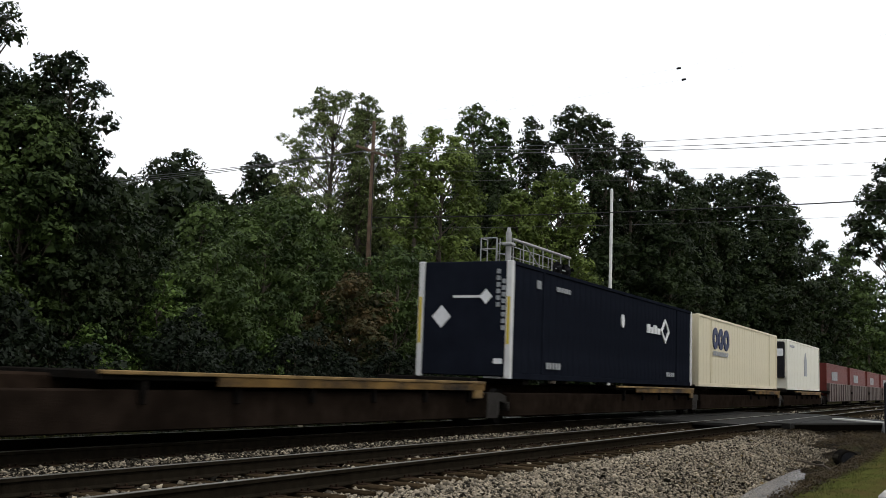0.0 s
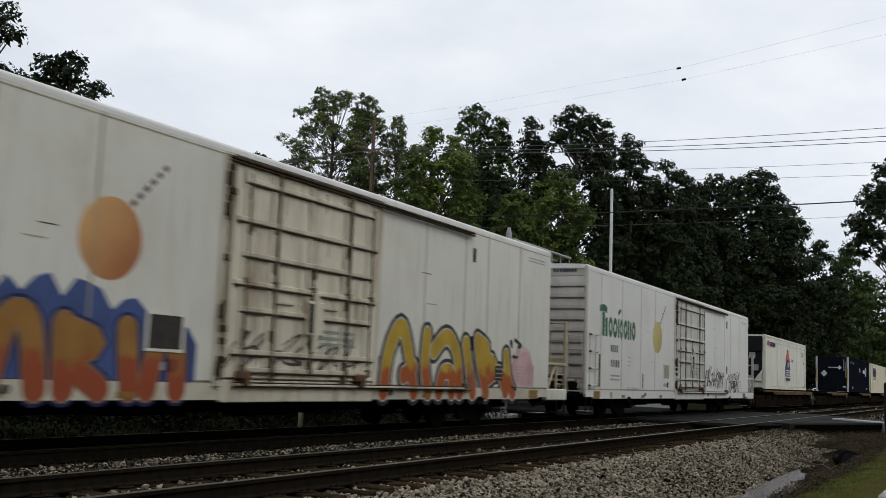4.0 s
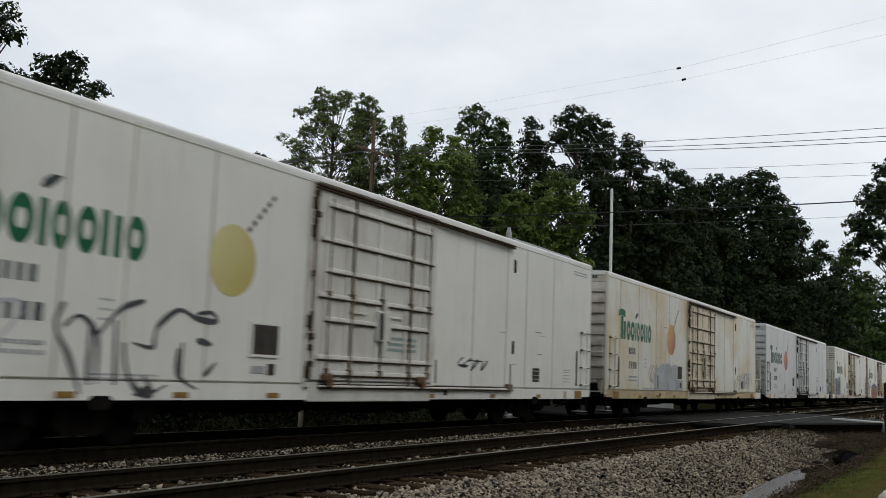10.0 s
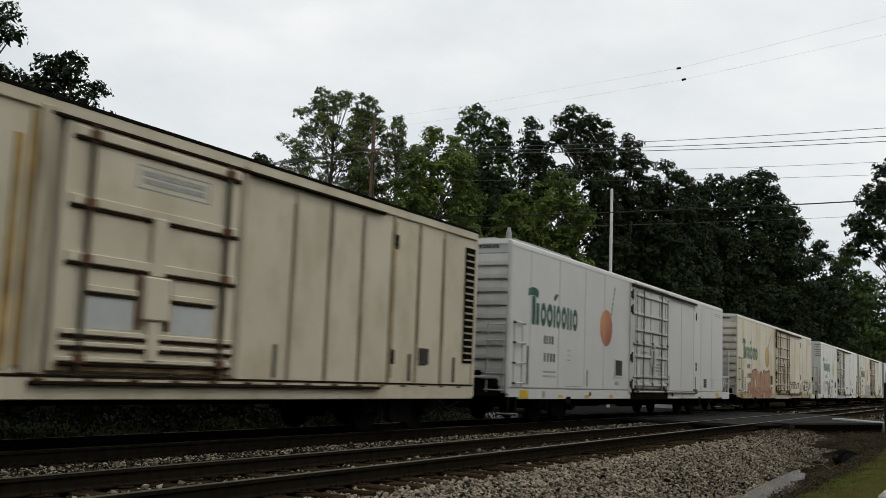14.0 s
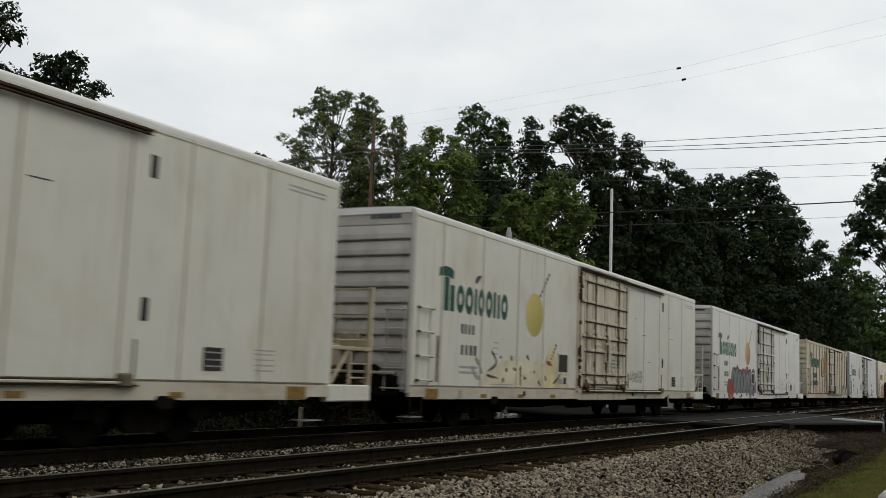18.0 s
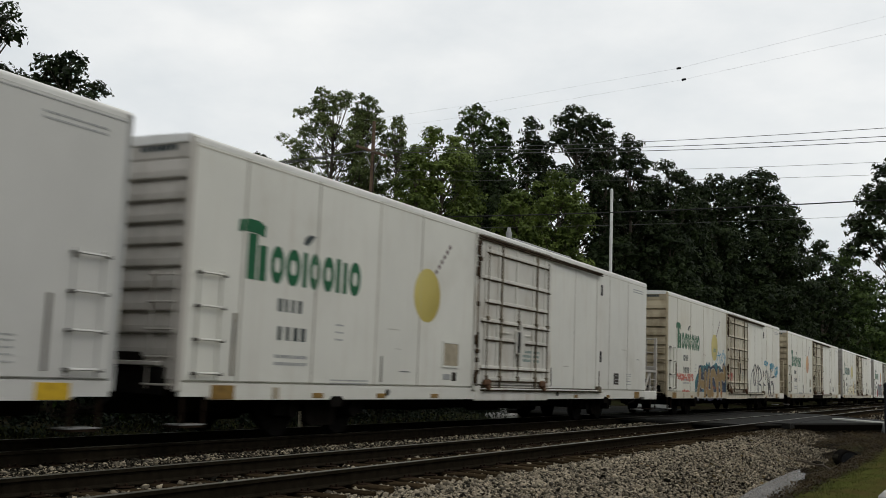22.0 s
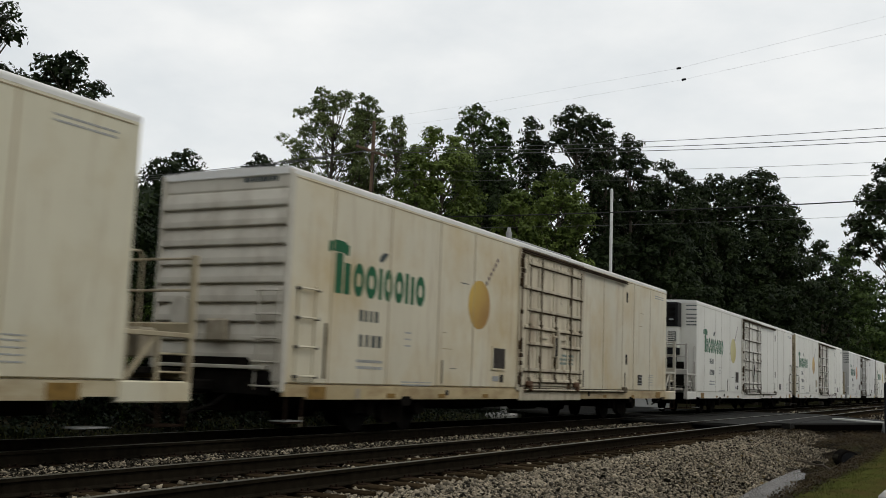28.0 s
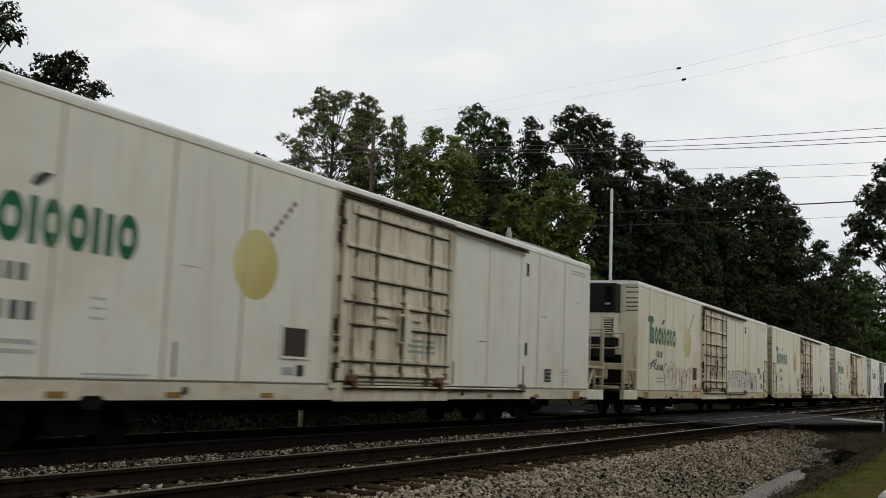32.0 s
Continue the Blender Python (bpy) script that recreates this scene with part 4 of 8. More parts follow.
def blades():
    """Grass on the bank and low weeds beside the tracks."""
    rng = np.random.default_rng(8)
    px = np.concatenate([rng.uniform(-2.9, 0.6, 26000), rng.uniform(-3.2, -2.2, 1500), rng.uniform(-16.5, -13.3, 1500)])
    py = np.concatenate([9 + 22 * rng.random(26000) ** 1.2, rng.uniform(9, 30, 1500), rng.uniform(7, 31, 1500)])
    h = np.concatenate([rng.uniform(0.010, 0.032, 26000), rng.uniform(0.04, 0.10, 1500), rng.uniform(0.08, 0.25, 1500)])
    n = len(px)
    z = height(px, py)
    a = rng.uniform(0, 6.283, n)
    w = rng.uniform(0.004, 0.012, n) * np.where(h > 0.1, 2.2, 1.0)
    lean = rng.normal(size=(n, 2)) * (h * 0.45)[:, None]
    dx, dy = np.cos(a) * w, np.sin(a) * w
    v = np.stack([np.stack([px - dx, py - dy, z - 0.02], 1), np.stack([px + dx, py + dy, z - 0.02], 1),
                  np.stack([px + lean[:, 0], py + lean[:, 1], z + h], 1)], 1).reshape(-1, 3)
    ob = bulk("grass", v, np.arange(n * 3).reshape(-1, 3), GRASS)
    tagged(ob, "short green grass and weeds on the bank", "grass", kind="stuff")
    # leafy tangle along the ditch's far lip
    k = 14000
    pts = np.stack([rng.normal(-2.82, 0.17, k), rng.uniform(15, 33, k), np.zeros(k)], 1)
    pts[:, 2] = height(pts[:, 0], pts[:, 1]) + rng.random(k) ** 2 * 0.20
    k2 = 24000
    more = np.stack([rng.uniform(-6.0, -2.4, k2), np.zeros(k2), np.zeros(k2)], 1)
    more[:, 1] = road_near(more[:, 0]) - 0.05 - 7.0 * rng.random(k2) ** 1.4
    gap = road_near(more[:, 0]) - more[:, 1]
    more[:, 2] = np.maximum(height(more[:, 0], more[:, 1]), np.interp(gap, [0, 0.18, 0.45, 0.95, 1.2], [-0.34, -0.38, -0.45, -0.58, -2])) + rng.random(k2) ** 2 * 0.10
    pit = np.stack([rng.normal(-3.55, 0.42, 9000), rng.uniform(24.2, 35, 9000), np.zeros(9000)], 1)
    pit[:, 2] = height(pit[:, 0], pit[:, 1]) + rng.random(9000) ** 2 * 0.08
    k3 = 9000
    back = np.stack([rng.uniform(-16.5, -13.5, k3), rng.uniform(6, 32, k3), np.zeros(k3)], 1)
    back[:, 2] = height(back[:, 0], back[:, 1]) + rng.random(k3) * 0.55
    tangle = leaf_material("dry_tangle", (0.028, 0.020, 0.011), (0.085, 0.061, 0.030))
    v, f = leaves(np.concatenate([pts, more, pit]), 0.030, rng)
    tagged(bulk("ditch_tangle", v, f, tangle), "brown withered weeds along the ditch", "weeds", kind="stuff")
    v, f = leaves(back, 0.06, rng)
    tagged(bulk("undergrowth", v, f, LEAF_SHADED), "low leafy weeds and creepers", "weeds", kind="stuff")


blades()


# ------------------------------------------------------------ crossing signal, poles and wires
def cantilever():
    t = thing("crossing_signal", "grey steel cantilever crossing signal with crossbuck and lamps", "railway signal", m=pose(-15.35, 33.75, -0.2))
    mast = Geo().tube((0, 0, 0), (0, 0, 6.6), 0.125, 16, 0.105).tube((0, 0, 0), (0, 0, 0.05), 0.28, 16)
    mast.tube((0, 0, 6.6), (0, 0, 6.78), 0.09, 12, 0.05).box(-0.2, 0.2, -0.2, 0.2, 6.1, 6.2, 0.02).box(-0.2, 0.2, -0.2, 0.2, 5.2, 5.3, 0.02)
    part("mast", mast, GALVANISED, t)
    arm = Geo()
    for z in (6.35, 5.45):
        arm.tube((0.1, 0.1, z), (0.1, 6.0, z), 0.055, 10)
    for k in range(7):
        arm.tube((0.1, 0.2 + k * 0.95, 5.45), (0.1, 0.2 + k * 0.95, 6.35), 0.025, 6)
    arm.tube((0.1, 1.15, 6.35), (0.1, 3.05, 5.45), 0.025, 6)
    part("arm", arm, GALVANISED, t)
    walkway = Geo().box(-0.45, 0.05, 0.2, 6.0, 5.40, 5.44, 0.005)
    for k in range(7):
        walkway.tube((-0.45, 0.2 + k * 0.95, 5.44), (-0.45, 0.2 + k * 0.95, 6.25), 0.02, 6)
    walkway.tube((-0.45, 0.2, 6.25), (-0.45, 5.9, 6.25), 0.02, 6).tube((-0.45, 0.2, 5.85), (-0.45, 5.9, 5.85), 0.018, 6)
    part("walkway", walkway, GALVANISED, t)
    for dx, dy in ((-0.95, -0.35), (-0.3, -0.35), (-0.95, 0.2)):
        part("cage_post", Geo().tube((dx, dy, 5.45), (dx, dy, 6.35), 0.025, 6), GALVANISED, t)
    for z in (5.45, 5.95, 6.35):
        part("cage_rail", Geo().sweep([(-0.3, -0.35, z), (-0.95, -0.35, z), (-0.95, 0.2, z)], 0.022), GALVANISED, t)
    lad = Geo().tube((-0.42, -0.15, 1.9), (-0.42, -0.15, 6.4), 0.022, 6).tube((-0.42, 0.15, 1.9), (-0.42, 0.15, 6.4), 0.022, 6)
    for k in range(15):
        lad.tube((-0.42, -0.15, 2.0 + 0.3 * k), (-0.42, 0.15, 2.0 + 0.3 * k), 0.014, 6)
    for z in (2.3, 4.0, 5.8):
        lad.tube((-0.42, 0, z), (0, 0, z), 0.02, 6)
    part("ladder", lad, GALVANISED, t)
    for a in (45, -45):
        b = part("crossbuck_blade", Geo().box(-0.62, 0.62, -0.012, 0.012, -0.11, 0.11, 0.004), GALVANISED, t, "weathered grey-backed blade",
                 m=pose(-0.62, -0.22 + 0.03 * (a > 0), 4.35, 0, 0, 82) @ pose(0, 0.03 * (a > 0), 0, 0, a, 0))
    part("sign_plate", Geo().box(-1.0, -0.45, -0.22, -0.20, 3.05, 3.36, 0.01), GALVANISED, t)
    part("sign_post", Geo().box(-0.78, -0.68, -0.2, -0.15, 3.36, 3.7, 0.01), GALVANISED, t)

    def lamp(x, y, z, turn):
        hood = Geo()
        hood.tube((0, -0.02, 0), (0, 0.02, 0), 0.29, 20)
        hood.tube((0, 0.02, 0), (0, 0.16, 0), 0.13, 14, 0.10)
        for i in range(11):
            p, q = math.pi * (i / 11), math.pi * ((i + 1) / 11)
            v = [(0.13 * math.cos(e), y0, 0.13 * math.sin(e)) for y0 in (-0.02, -0.30) for e in (p, q)]
            hood.add(v, [(0, 1, 3, 2)])
        o = part("lamp", hood, BLACK_PAINT, t, "black flashing-lamp unit with hood", m=pose(x, y, z, 0, 0, turn))
        part("lens", Geo().tube((0, -0.03, 0), (0, -0.021, 0), 0.10, 16), DARK_GLASS, o)

    for y in (4.6, 5.6):
        lamp(0.1, y, 5.75, 75)
        lamp(0.1, y, 5.75, -105)
    part("lamp_bracket", Geo().tube((0.1, 4.4, 5.75), (0.1, 5.8, 5.75), 0.03, 8), GALVANISED, t)
    for x in (-0.95, 0.60):
        lamp(x, 0, 2.75, 160)
        lamp(x, 0, 2.75, -20)
    part("lamp_bracket", Geo().tube((-1.1, 0, 2.75), (0.75, 0, 2.75), 0.035, 8), GALVANISED, t)
    part("bell", Geo().tube((-1.45, -0.02, 2.78), (-1.1, 0.02, 2.78), 0.07, 12), WHITE_POST, t)
    part("junction_box", Geo().box(-0.75, -0.15, -0.25, 0.12, 0.95, 1.75, 0.02).box(-0.72, -0.18, -0.262, -0.25, 0.99, 1.71, 0.005), GALVANISED, t)
    part("gate_mechanism", Geo().box(0.12, 0.50, -0.22, 0.22, 0.9, 1.5, 0.03).tube((0.3, -0.3, 1.35), (0.3, 0.3, 1.35), 0.07, 10), RUST_STEEL, t)
    part("footing", Geo().box(-0.5, 0.5, -0.5, 0.5, -0.3, 0.04, 0.04), CONCRETE, t)


cantilever()


def poles():
    p = thing("utility_pole", "weathered brown wooden utility pole with a crossarm", "utility pole", m=pose(-19.28, 30.4, float(height(np.array(-19.28), np.array(30.4)))))
    part("pole", Geo().tube((0, 0, -0.3), (0.02, 0, 5.0), 0.110, 12, 0.090).tube((0.02, 0, 5.0), (0.0, 0, 10.1), 0.090, 12, 0.060), POLE_WOOD, p)
    part("crossarm", Geo().box(-0.70, 0.70, -0.045, 0.045, -0.050, 0.050, 0.012), POLE_WOOD, p, m=pose(0, -0.12, 9.0, 0, 20, 0))
    part("brace", Geo().tube((-0.35, 0.08, 8.9), (0, 0.12, 8.3), 0.018, 6).tube((0.35, 0.08, 8.9), (0, 0.12, 8.3), 0.018, 6), GALVANISED, p)
    for x in (-0.62, -0.25, 0.62):
        part("insulator", Geo().tube((0, 0, 0.06), (0, 0, 0.14), 0.03, 8).tube((0, 0, 0.14), (0, 0, 0.24), 0.055, 10, 0.04), CABLE, p, m=pose(x * 0.94, -0.12, 8.985 - x * 0.342))
    part("ground_wire", Geo().line([(0.12, -0.05, 0.4), (0.12, -0.05, 5.0), (0.10, -0.05, 8.8)], 0.012), CABLE_DARK, p)
    w = thing("white_pole", "slender white pole behind the train", "pole", m=pose(-15.2, 44.8, -0.15))
    part("pole", Geo().tube((0, 0, -0.2), (0, 0, 10.1), 0.085, 12, 0.065), WHITE_POST, w)
    part("cap", Geo().tube((0, 0, 10.1), (0, 0, 10.16), 0.075, 12, 0.03), WHITE_POST, w)
    s = thing("marker_stake", "pale wooden marker stake beside the track", "stake", m=pose(-13.3, 18.55, -0.45))
    part("stake", Geo().box(-0.045, 0.045, -0.045, 0.045, -0.1, 0.72, 0.01), material("stake_wood", (0.30, 0.26, 0.19), 0.8), s)
    c = thing("signal_cabinet", "pale grey equipment cabinet beyond the tracks", "cabinet", m=pose(-14.5, 49.7, -0.25, 0, 0, 12))
    part("body", Geo().box(-0.9, 0.9, -0.45, 0.45, 0.0, 2.05, 0.02), WHITE_POST, c)
    part("roof", Geo().box(-0.96, 0.96, -0.5, 0.5, 2.05, 2.11, 0.02), GALVANISED, c)
    part("door", Geo().box(-0.80, 0.0, -0.47, -0.45, 0.15, 1.97, 0.005), WHITE_POST, c)
    part("door", Geo().box(0.04, 0.80, -0.47, -0.45, 0.15, 1.97, 0.005), WHITE_POST, c)
    part("vent", Geo().box(-0.35, 0.35, -0.485, -0.47, 1.50, 1.65, 0.004), INK, c, "dark narrow vent")
    b = thing("relay_cabinet", "dark signal cabinet beside the road", "cabinet", m=pose(-2.95, 44.8, -0.2))
    part("body", Geo().box(-0.45, 0.45, -0.4, 0.4, 0.0, 1.7, 0.03), BLACK_STEEL, b)
    part("roof", Geo().box(-0.5, 0.5, -0.45, 0.45, 1.7, 1.76, 0.02), BLACK_STEEL, b)


poles()


def wire(a, b, sag, r, mat, label):
    a, b = Vector(a), Vector(b)
    g = Geo()
    pts = []
    for i in range(25):
        k = i / 24
        q = a.lerp(b, k)
        q.z -= sag * 4 * k * (1 - k)
        pts.append(q)
    g.sweep(pts, r, 5)
    t = part("overhead_wire", g, mat)
    tagged(t, label, "wire", "overhead wires")


for a, b, sag, r, mat in (
        ((-19.0, 30.7, 9.15), (14.4, 29.2, 8.62), 0.55, 0.009, CABLE), ((-19.3, 30.4, 9.05), (14.4, 29.2, 8.28), 0.60, 0.010, CABLE), ((-19.6, 30.2, 8.95), (14.4, 29.2, 8.10), 0.62, 0.010, CABLE),
        ((-19.3, 30.4, 8.3), (14.4, 29.2, 7.5), 0.55, 0.005, CABLE), ((-19.3, 30.4, 8.0), (14.4, 29.2, 7.1), 0.55, 0.005, CABLE),
        ((-19.3, 30.4, 6.57), (14.4, 27.4, 6.5), 0.40, 0.018, CABLE_DARK), ((-19.3, 30.4, 6.2), (14.4, 27.4, 6.1), 0.42, 0.005, CABLE),
        ((-19.0, 30.7, 9.15), (-52.0, 24.0, 8.8), 0.9, 0.012, CABLE), ((-19.3, 30.4, 9.05), (-52.0, 24.0, 8.5), 0.9, 0.014, CABLE), ((-19.6, 30.2, 8.95), (-52.0, 24.0, 8.3), 0.9, 0.014, CABLE)):
    wire(a, b, sag, r, mat, "thin sagging overhead wire from the wooden pole")


def high_wires():
    for k, (a, b, dot) in enumerate((((-26.0, 37.8, 12.3), (12.0, 22.6, 11.2), (-8.62, 31.85, 11.29)), ((-26.0, 37.8, 11.8), (12.0, 22.6, 10.5), (-8.46, 31.9, 10.91)))):
        a, b, d = Vector(a), Vector(b), Vector(dot)
        t = thing("overhead_wire", "very thin high wire with a dark spacer", "wire", "high wires")
        part("strand", Geo().sweep([a, a.lerp(d, 0.5) - Vector((0, 0, 0.1)), d, d.lerp(b, 0.5) - Vector((0, 0, 0.12)), b], 0.0021, 4), CABLE, t)
        part("spacer", Geo().tube(d - Vector((0.06, -0.02, 0)), d + Vector((0.06, -0.02, 0)), 0.035, 10), BLACK_PAINT, t)


high_wires()


# ------------------------------------------------------------ rolling stock
MOVING = []      # things of the train and where their rear stands when the clip begins


def carriage(name, label, category, rear, group=""):
    t = thing(name, label, category, group, m=pose(-D, rear, 0))
    MOVING.append((t, rear))
    return t


def bogie(car, y, frame_steel=None):
    """A two-axle truck: bolster, two side frames, four wheels, two axles, springs."""
    b = part("truck", shared("truck_bolster", lambda: Geo().box(-1.0, 1.0, -0.2, 0.2, 0.42, 0.68, 0.03)), BLACK_STEEL, car, "grimy two-axle truck", m=pose(0, y, 0))

    def side_frame():
        g = Geo()
        outline = [(-1.25, 0.36), (-1.25, 0.55), (-0.95, 0.62), (-0.45, 0.74), (0.45, 0.74), (0.95, 0.62), (1.25, 0.55), (1.25, 0.36), (0.95, 0.36), (0.72, 0.50),
                   (0.42, 0.56), (0.40, 0.26), (0.30, 0.18), (-0.30, 0.18), (-0.40, 0.26), (-0.42, 0.56), (-0.72, 0.50), (-0.95, 0.36)]
        g.slab_x(outline[::-1], -0.07, 0.07)
        for s in (-0.88, 0.88):
            g.tube((-0.10, s, 0.44), (0.14, s, 0.44), 0.13, 14)
        for s in (-0.2, 0, 0.2):
            g.tube((0.0, s, 0.24), (0.0, s, 0.50), 0.085, 10)
        return g

    for x in (-1.0, 1.0):
        part("side_frame", shared("side_frame", side_frame), frame_steel or BLACK_STEEL, b, m=pose(x, 0, 0))
        for s in (-0.88, 0.88):
            part("wheel", shared("wheel", lambda: Geo().wheel(0, 0, 0, 0.42, 0.13).tube((-0.09, 0, 0), (0.09, 0, 0), 0.12, 14)), WHEEL_STEEL, b,
                 m=pose(math.copysign(0.76, x), s, 0.42, 0, 0, 180 if x < 0 else 0))
    for s in (-0.88, 0.88):
        part("axle", shared("axle", lambda: Geo().tube((-1.05, 0, 0), (1.05, 0, 0), 0.075, 12)), BLACK_STEEL, b, m=pose(0, s, 0.42))


def coupler(car, y, way):
    g = Geo().box(-0.09, 0.09, min(0, way * 1.0), max(0, way * 1.0), 0.70, 0.88, 0.03).box(-0.17, 0.17, min(way * 0.75, way * 1.12), max(way * 0.75, way * 1.12), 0.64, 0.94, 0.05)
    g.line([(0.3, 0, 0.7), (0.34, way * 0.45, 0.5), (0.22, way * 0.95, 0.36)], 0.025)
    part("coupler", shared(("coupler", way), lambda: g), BLACK_STEEL, car, m=pose(0, y, 0))


SEAMS = (0.0, 1.15, 3.0, 4.9, 6.45, 8.78, 13.08, 14.75, 16.45, 17.55, 19.25, 21.15)


def side_ladder(car, paint, m):
    """Two painted uprights and four dark rungs on brackets."""
    lad = part("side_ladder", shared("ladder_stile", lambda: Geo().box(0, 0.03, 0, 0.035, 0.90, 2.42, 0.006)), paint, car, m=m)
    part("stile", shared("ladder_stile", lambda: None), paint, lad, m=pose(0, 0.465, 0))
    for k in range(4):
        z = 0.98 + 0.46 * k
        part("rung", shared("rung", lambda: Geo().tube((0.060, -0.03, 0), (0.060, 0.53, 0), 0.017, 6)), paint, lad, m=pose(0, 0, z))
        for y in (-0.015, 0.515):
            part("rung_bracket", shared("rung_bracket", lambda: Geo().box(-0.01, 0.075, -0.022, 0.022, -0.030, 0.016, 0.006)), RUNG, lad, "dark rung bracket", m=pose(0, y, z))


def ladder_mesh(w, z0, z1, n):
    g = Geo().box(0, 0.03, 0, 0.035, z0, z1, 0.006).box(0, 0.03, w - 0.035, w, z0, z1, 0.006)
    for k in range(n):
        z = z0 + 0.06 + (z1 - z0 - 0.12) * k / (n - 1)
        g.tube((0.05, -0.03, z), (0.05, w + 0.03, z), 0.016, 6)
        g.box(-0.02, 0.05, 0.0, 0.03, z - 0.02, z + 0.02).box(-0.02, 0.05, w - 0.03, w, z - 0.02, z + 0.02)
    return g


def ribbed_end():
    """An end wall pressed into horizontal ribs, facing -y."""
    pts = [(0.05, 0.80)]
    n, z0, z1 = 10, 0.86, 3.92
    for k in range(n):
        a = z0 + (z1 - z0) * k / n
        h = (z1 - z0) / n
        pts += [(0.005, a), (0.005, a + 0.018), (-0.072, a + 0.030), (-0.078, a + 0.045), (-0.074, a + 0.13), (-0.030, a + h - 0.03), (-0.012, a + h - 0.004)]
    pts += [(-0.03, z1 + 0.02), (-0.03, 4.2), (0.05, 4.2)]
    g = Geo()
    m = len(pts)
    vs = [(x, y, z) for x in (-HW + 0.02, HW - 0.02) for y, z in pts]
    fs = [(i, i + 1, m + i + 1, m + i) for i in range(m - 1)] + [list(range(m))[::-1], list(range(m, 2 * m)), (m - 1, 0, m, 2 * m - 1)]
    g.add(vs, [f[::-1] for f in fs])
    for x0, x1 in ((-HW, -HW + 0.07), (HW - 0.07, HW)):
        g.box(x0, x1, -0.09, 0.05, 0.72, 4.22, 0.02)
    return g


def roof_mesh():
    out = []
    for i in range(5):
        a = math.pi / 2 * i / 4
        out.append((HW - 0.06 + 0.06 * math.cos(a), 4.19 + 0.06 * math.sin(a)))
    out += [(0.7, 4.272), (0.0, 4.28), (-0.7, 4.272)]
    for i in range(5):
        a = math.pi / 2 * (1 + i / 4)
        out.append((-HW + 0.06 + 0.06 * math.cos(a), 4.19 + 0.06 * math.sin(a)))
    out += [(-HW, 4.14), (HW, 4.14)]
    return Geo().slab_y(out, -0.06, LEN + 0.06)


def platform_parts(car, end, paint, dull):
    """The end platform with its railings and steps. end: pose whose -y points out of the car."""
    sill = part("platform", shared("platform", lambda: Geo().box(-HW + 0.15, HW - 0.15, -1.30, 0.02, 0.96, 1.04, 0.01)), BLACK_STEEL, car, "grimy steel platform", m=end)
    part("end_beam", shared("end_beam", lambda: Geo().box(-HW, HW, -1.36, -1.28, 1.46, 1.66, 0.02)), dull, sill)
    part("lower_beam", shared("lower_beam", lambda: Geo().box(-HW + 0.16, HW - 0.16, -1.34, -1.28, 0.88, 0.98, 0.02)), dull, sill)

    for s in (-1, 1):
        x = s * (HW - 0.05)
        part("sill_end", shared(("sill_end", s), lambda: Geo().box(min(s * HW, s * (HW - 0.14)), max(s * HW, s * (HW - 0.14)), -1.32, 0.0, 0.58, 0.86, 0.02)), paint, sill)
        part("rail_post", shared(("rail_post", s), lambda: Geo().box(x - 0.045, x + 0.045, -1.33, -1.24, 0.6, 2.58, 0.01)), dull, sill)
        part("rail_post", shared(("short_post", s), lambda: Geo().box(x - 0.028, x + 0.028, -0.71, -0.66, 0.86, 1.46, 0.01)), dull, sill)
        part("rail_post", shared(("wall_post", s), lambda: Geo().box(x - 0.03, x + 0.03, -0.12, -0.06, 0.86, 1.95, 0.01)), dull, sill)
        part("hand_hoop", shared(("hand_hoop", s), lambda: Geo().sweep([(x, -0.03, 2.50), (x, -0.22, 2.52), (x, -0.30, 2.45), (x, -0.30, 1.44)], 0.016)), dull, sill)
        part("side_rail", shared(("side_rail", s), lambda: Geo().box(x - 0.04, x + 0.04, -1.30, -0.02, 1.44, 1.51, 0.01)), dull, sill)
        part("brace", shared(("rail_brace", s), lambda: Geo().tube((x, -0.64, 1.46), (x, -0.10, 0.84), 0.035, 6)), dull, sill)
        for z in (0.98, 1.22):
            part("side_rung", shared(("side_rung", s, z), lambda: Geo().tube((x, -1.28, z), (x, -0.68, z), 0.016, 6)), dull, sill)
    for z in (2.54, 2.10):
        part("end_railing", shared(("end_railing", z), lambda: Geo().tube((-HW + 0.05, -1.28, z), (HW - 0.05, -1.28, z), 0.02, 6)), dull, sill)
    part("rail_post", shared("end_post", lambda: Geo().box(-0.65, -0.59, -1.31, -1.25, 0.90, 2.54, 0.01)), dull, sill)
    part("step", shared("platform_step", lambda: Geo().box(HW - 0.35, HW - 0.02, -1.25, -0.72, 0.26, 0.29, 0.005).box(HW - 0.05, HW - 0.02, -1.25, -1.21, 0.26, 0.6)
         .box(HW - 0.05, HW - 0.02, -0.76, -0.72, 0.26, 0.6)), RUST_STEEL, sill)


def bowed(x0, x1, deep, bow, z0, z1, back=-0.02):
    """A case whose front is bowed: from x0 to x1, its face deep at the sides and bow further in the middle."""
    n = 10
    pts = [(x1, back), (x0, back)]
    for k in range(n + 1):
        u = k / n
        pts.append((x0 + (x1 - x0) * u, -deep - bow * (1 - (2 * u - 1) ** 2)))
    g = Geo()
    m = len(pts)
    c = min(0.03, 0.2 * (z1 - z0))
    rings = [(z0, 0.97), (z0 + c, 1.0), (z1 - c, 1.0), (z1, 0.97)]
    vs = [(x, back + (y - back) * k, z) for z, k in rings for x, y in pts]
    fs = [(r * m + i, r * m + (i + 1) % m, (r + 1) * m + (i + 1) % m, (r + 1) * m + i) for r in range(3) for i in range(m)]
    return g.add(vs, fs + [list(range(m))[::-1], list(range(3 * m, 4 * m))])


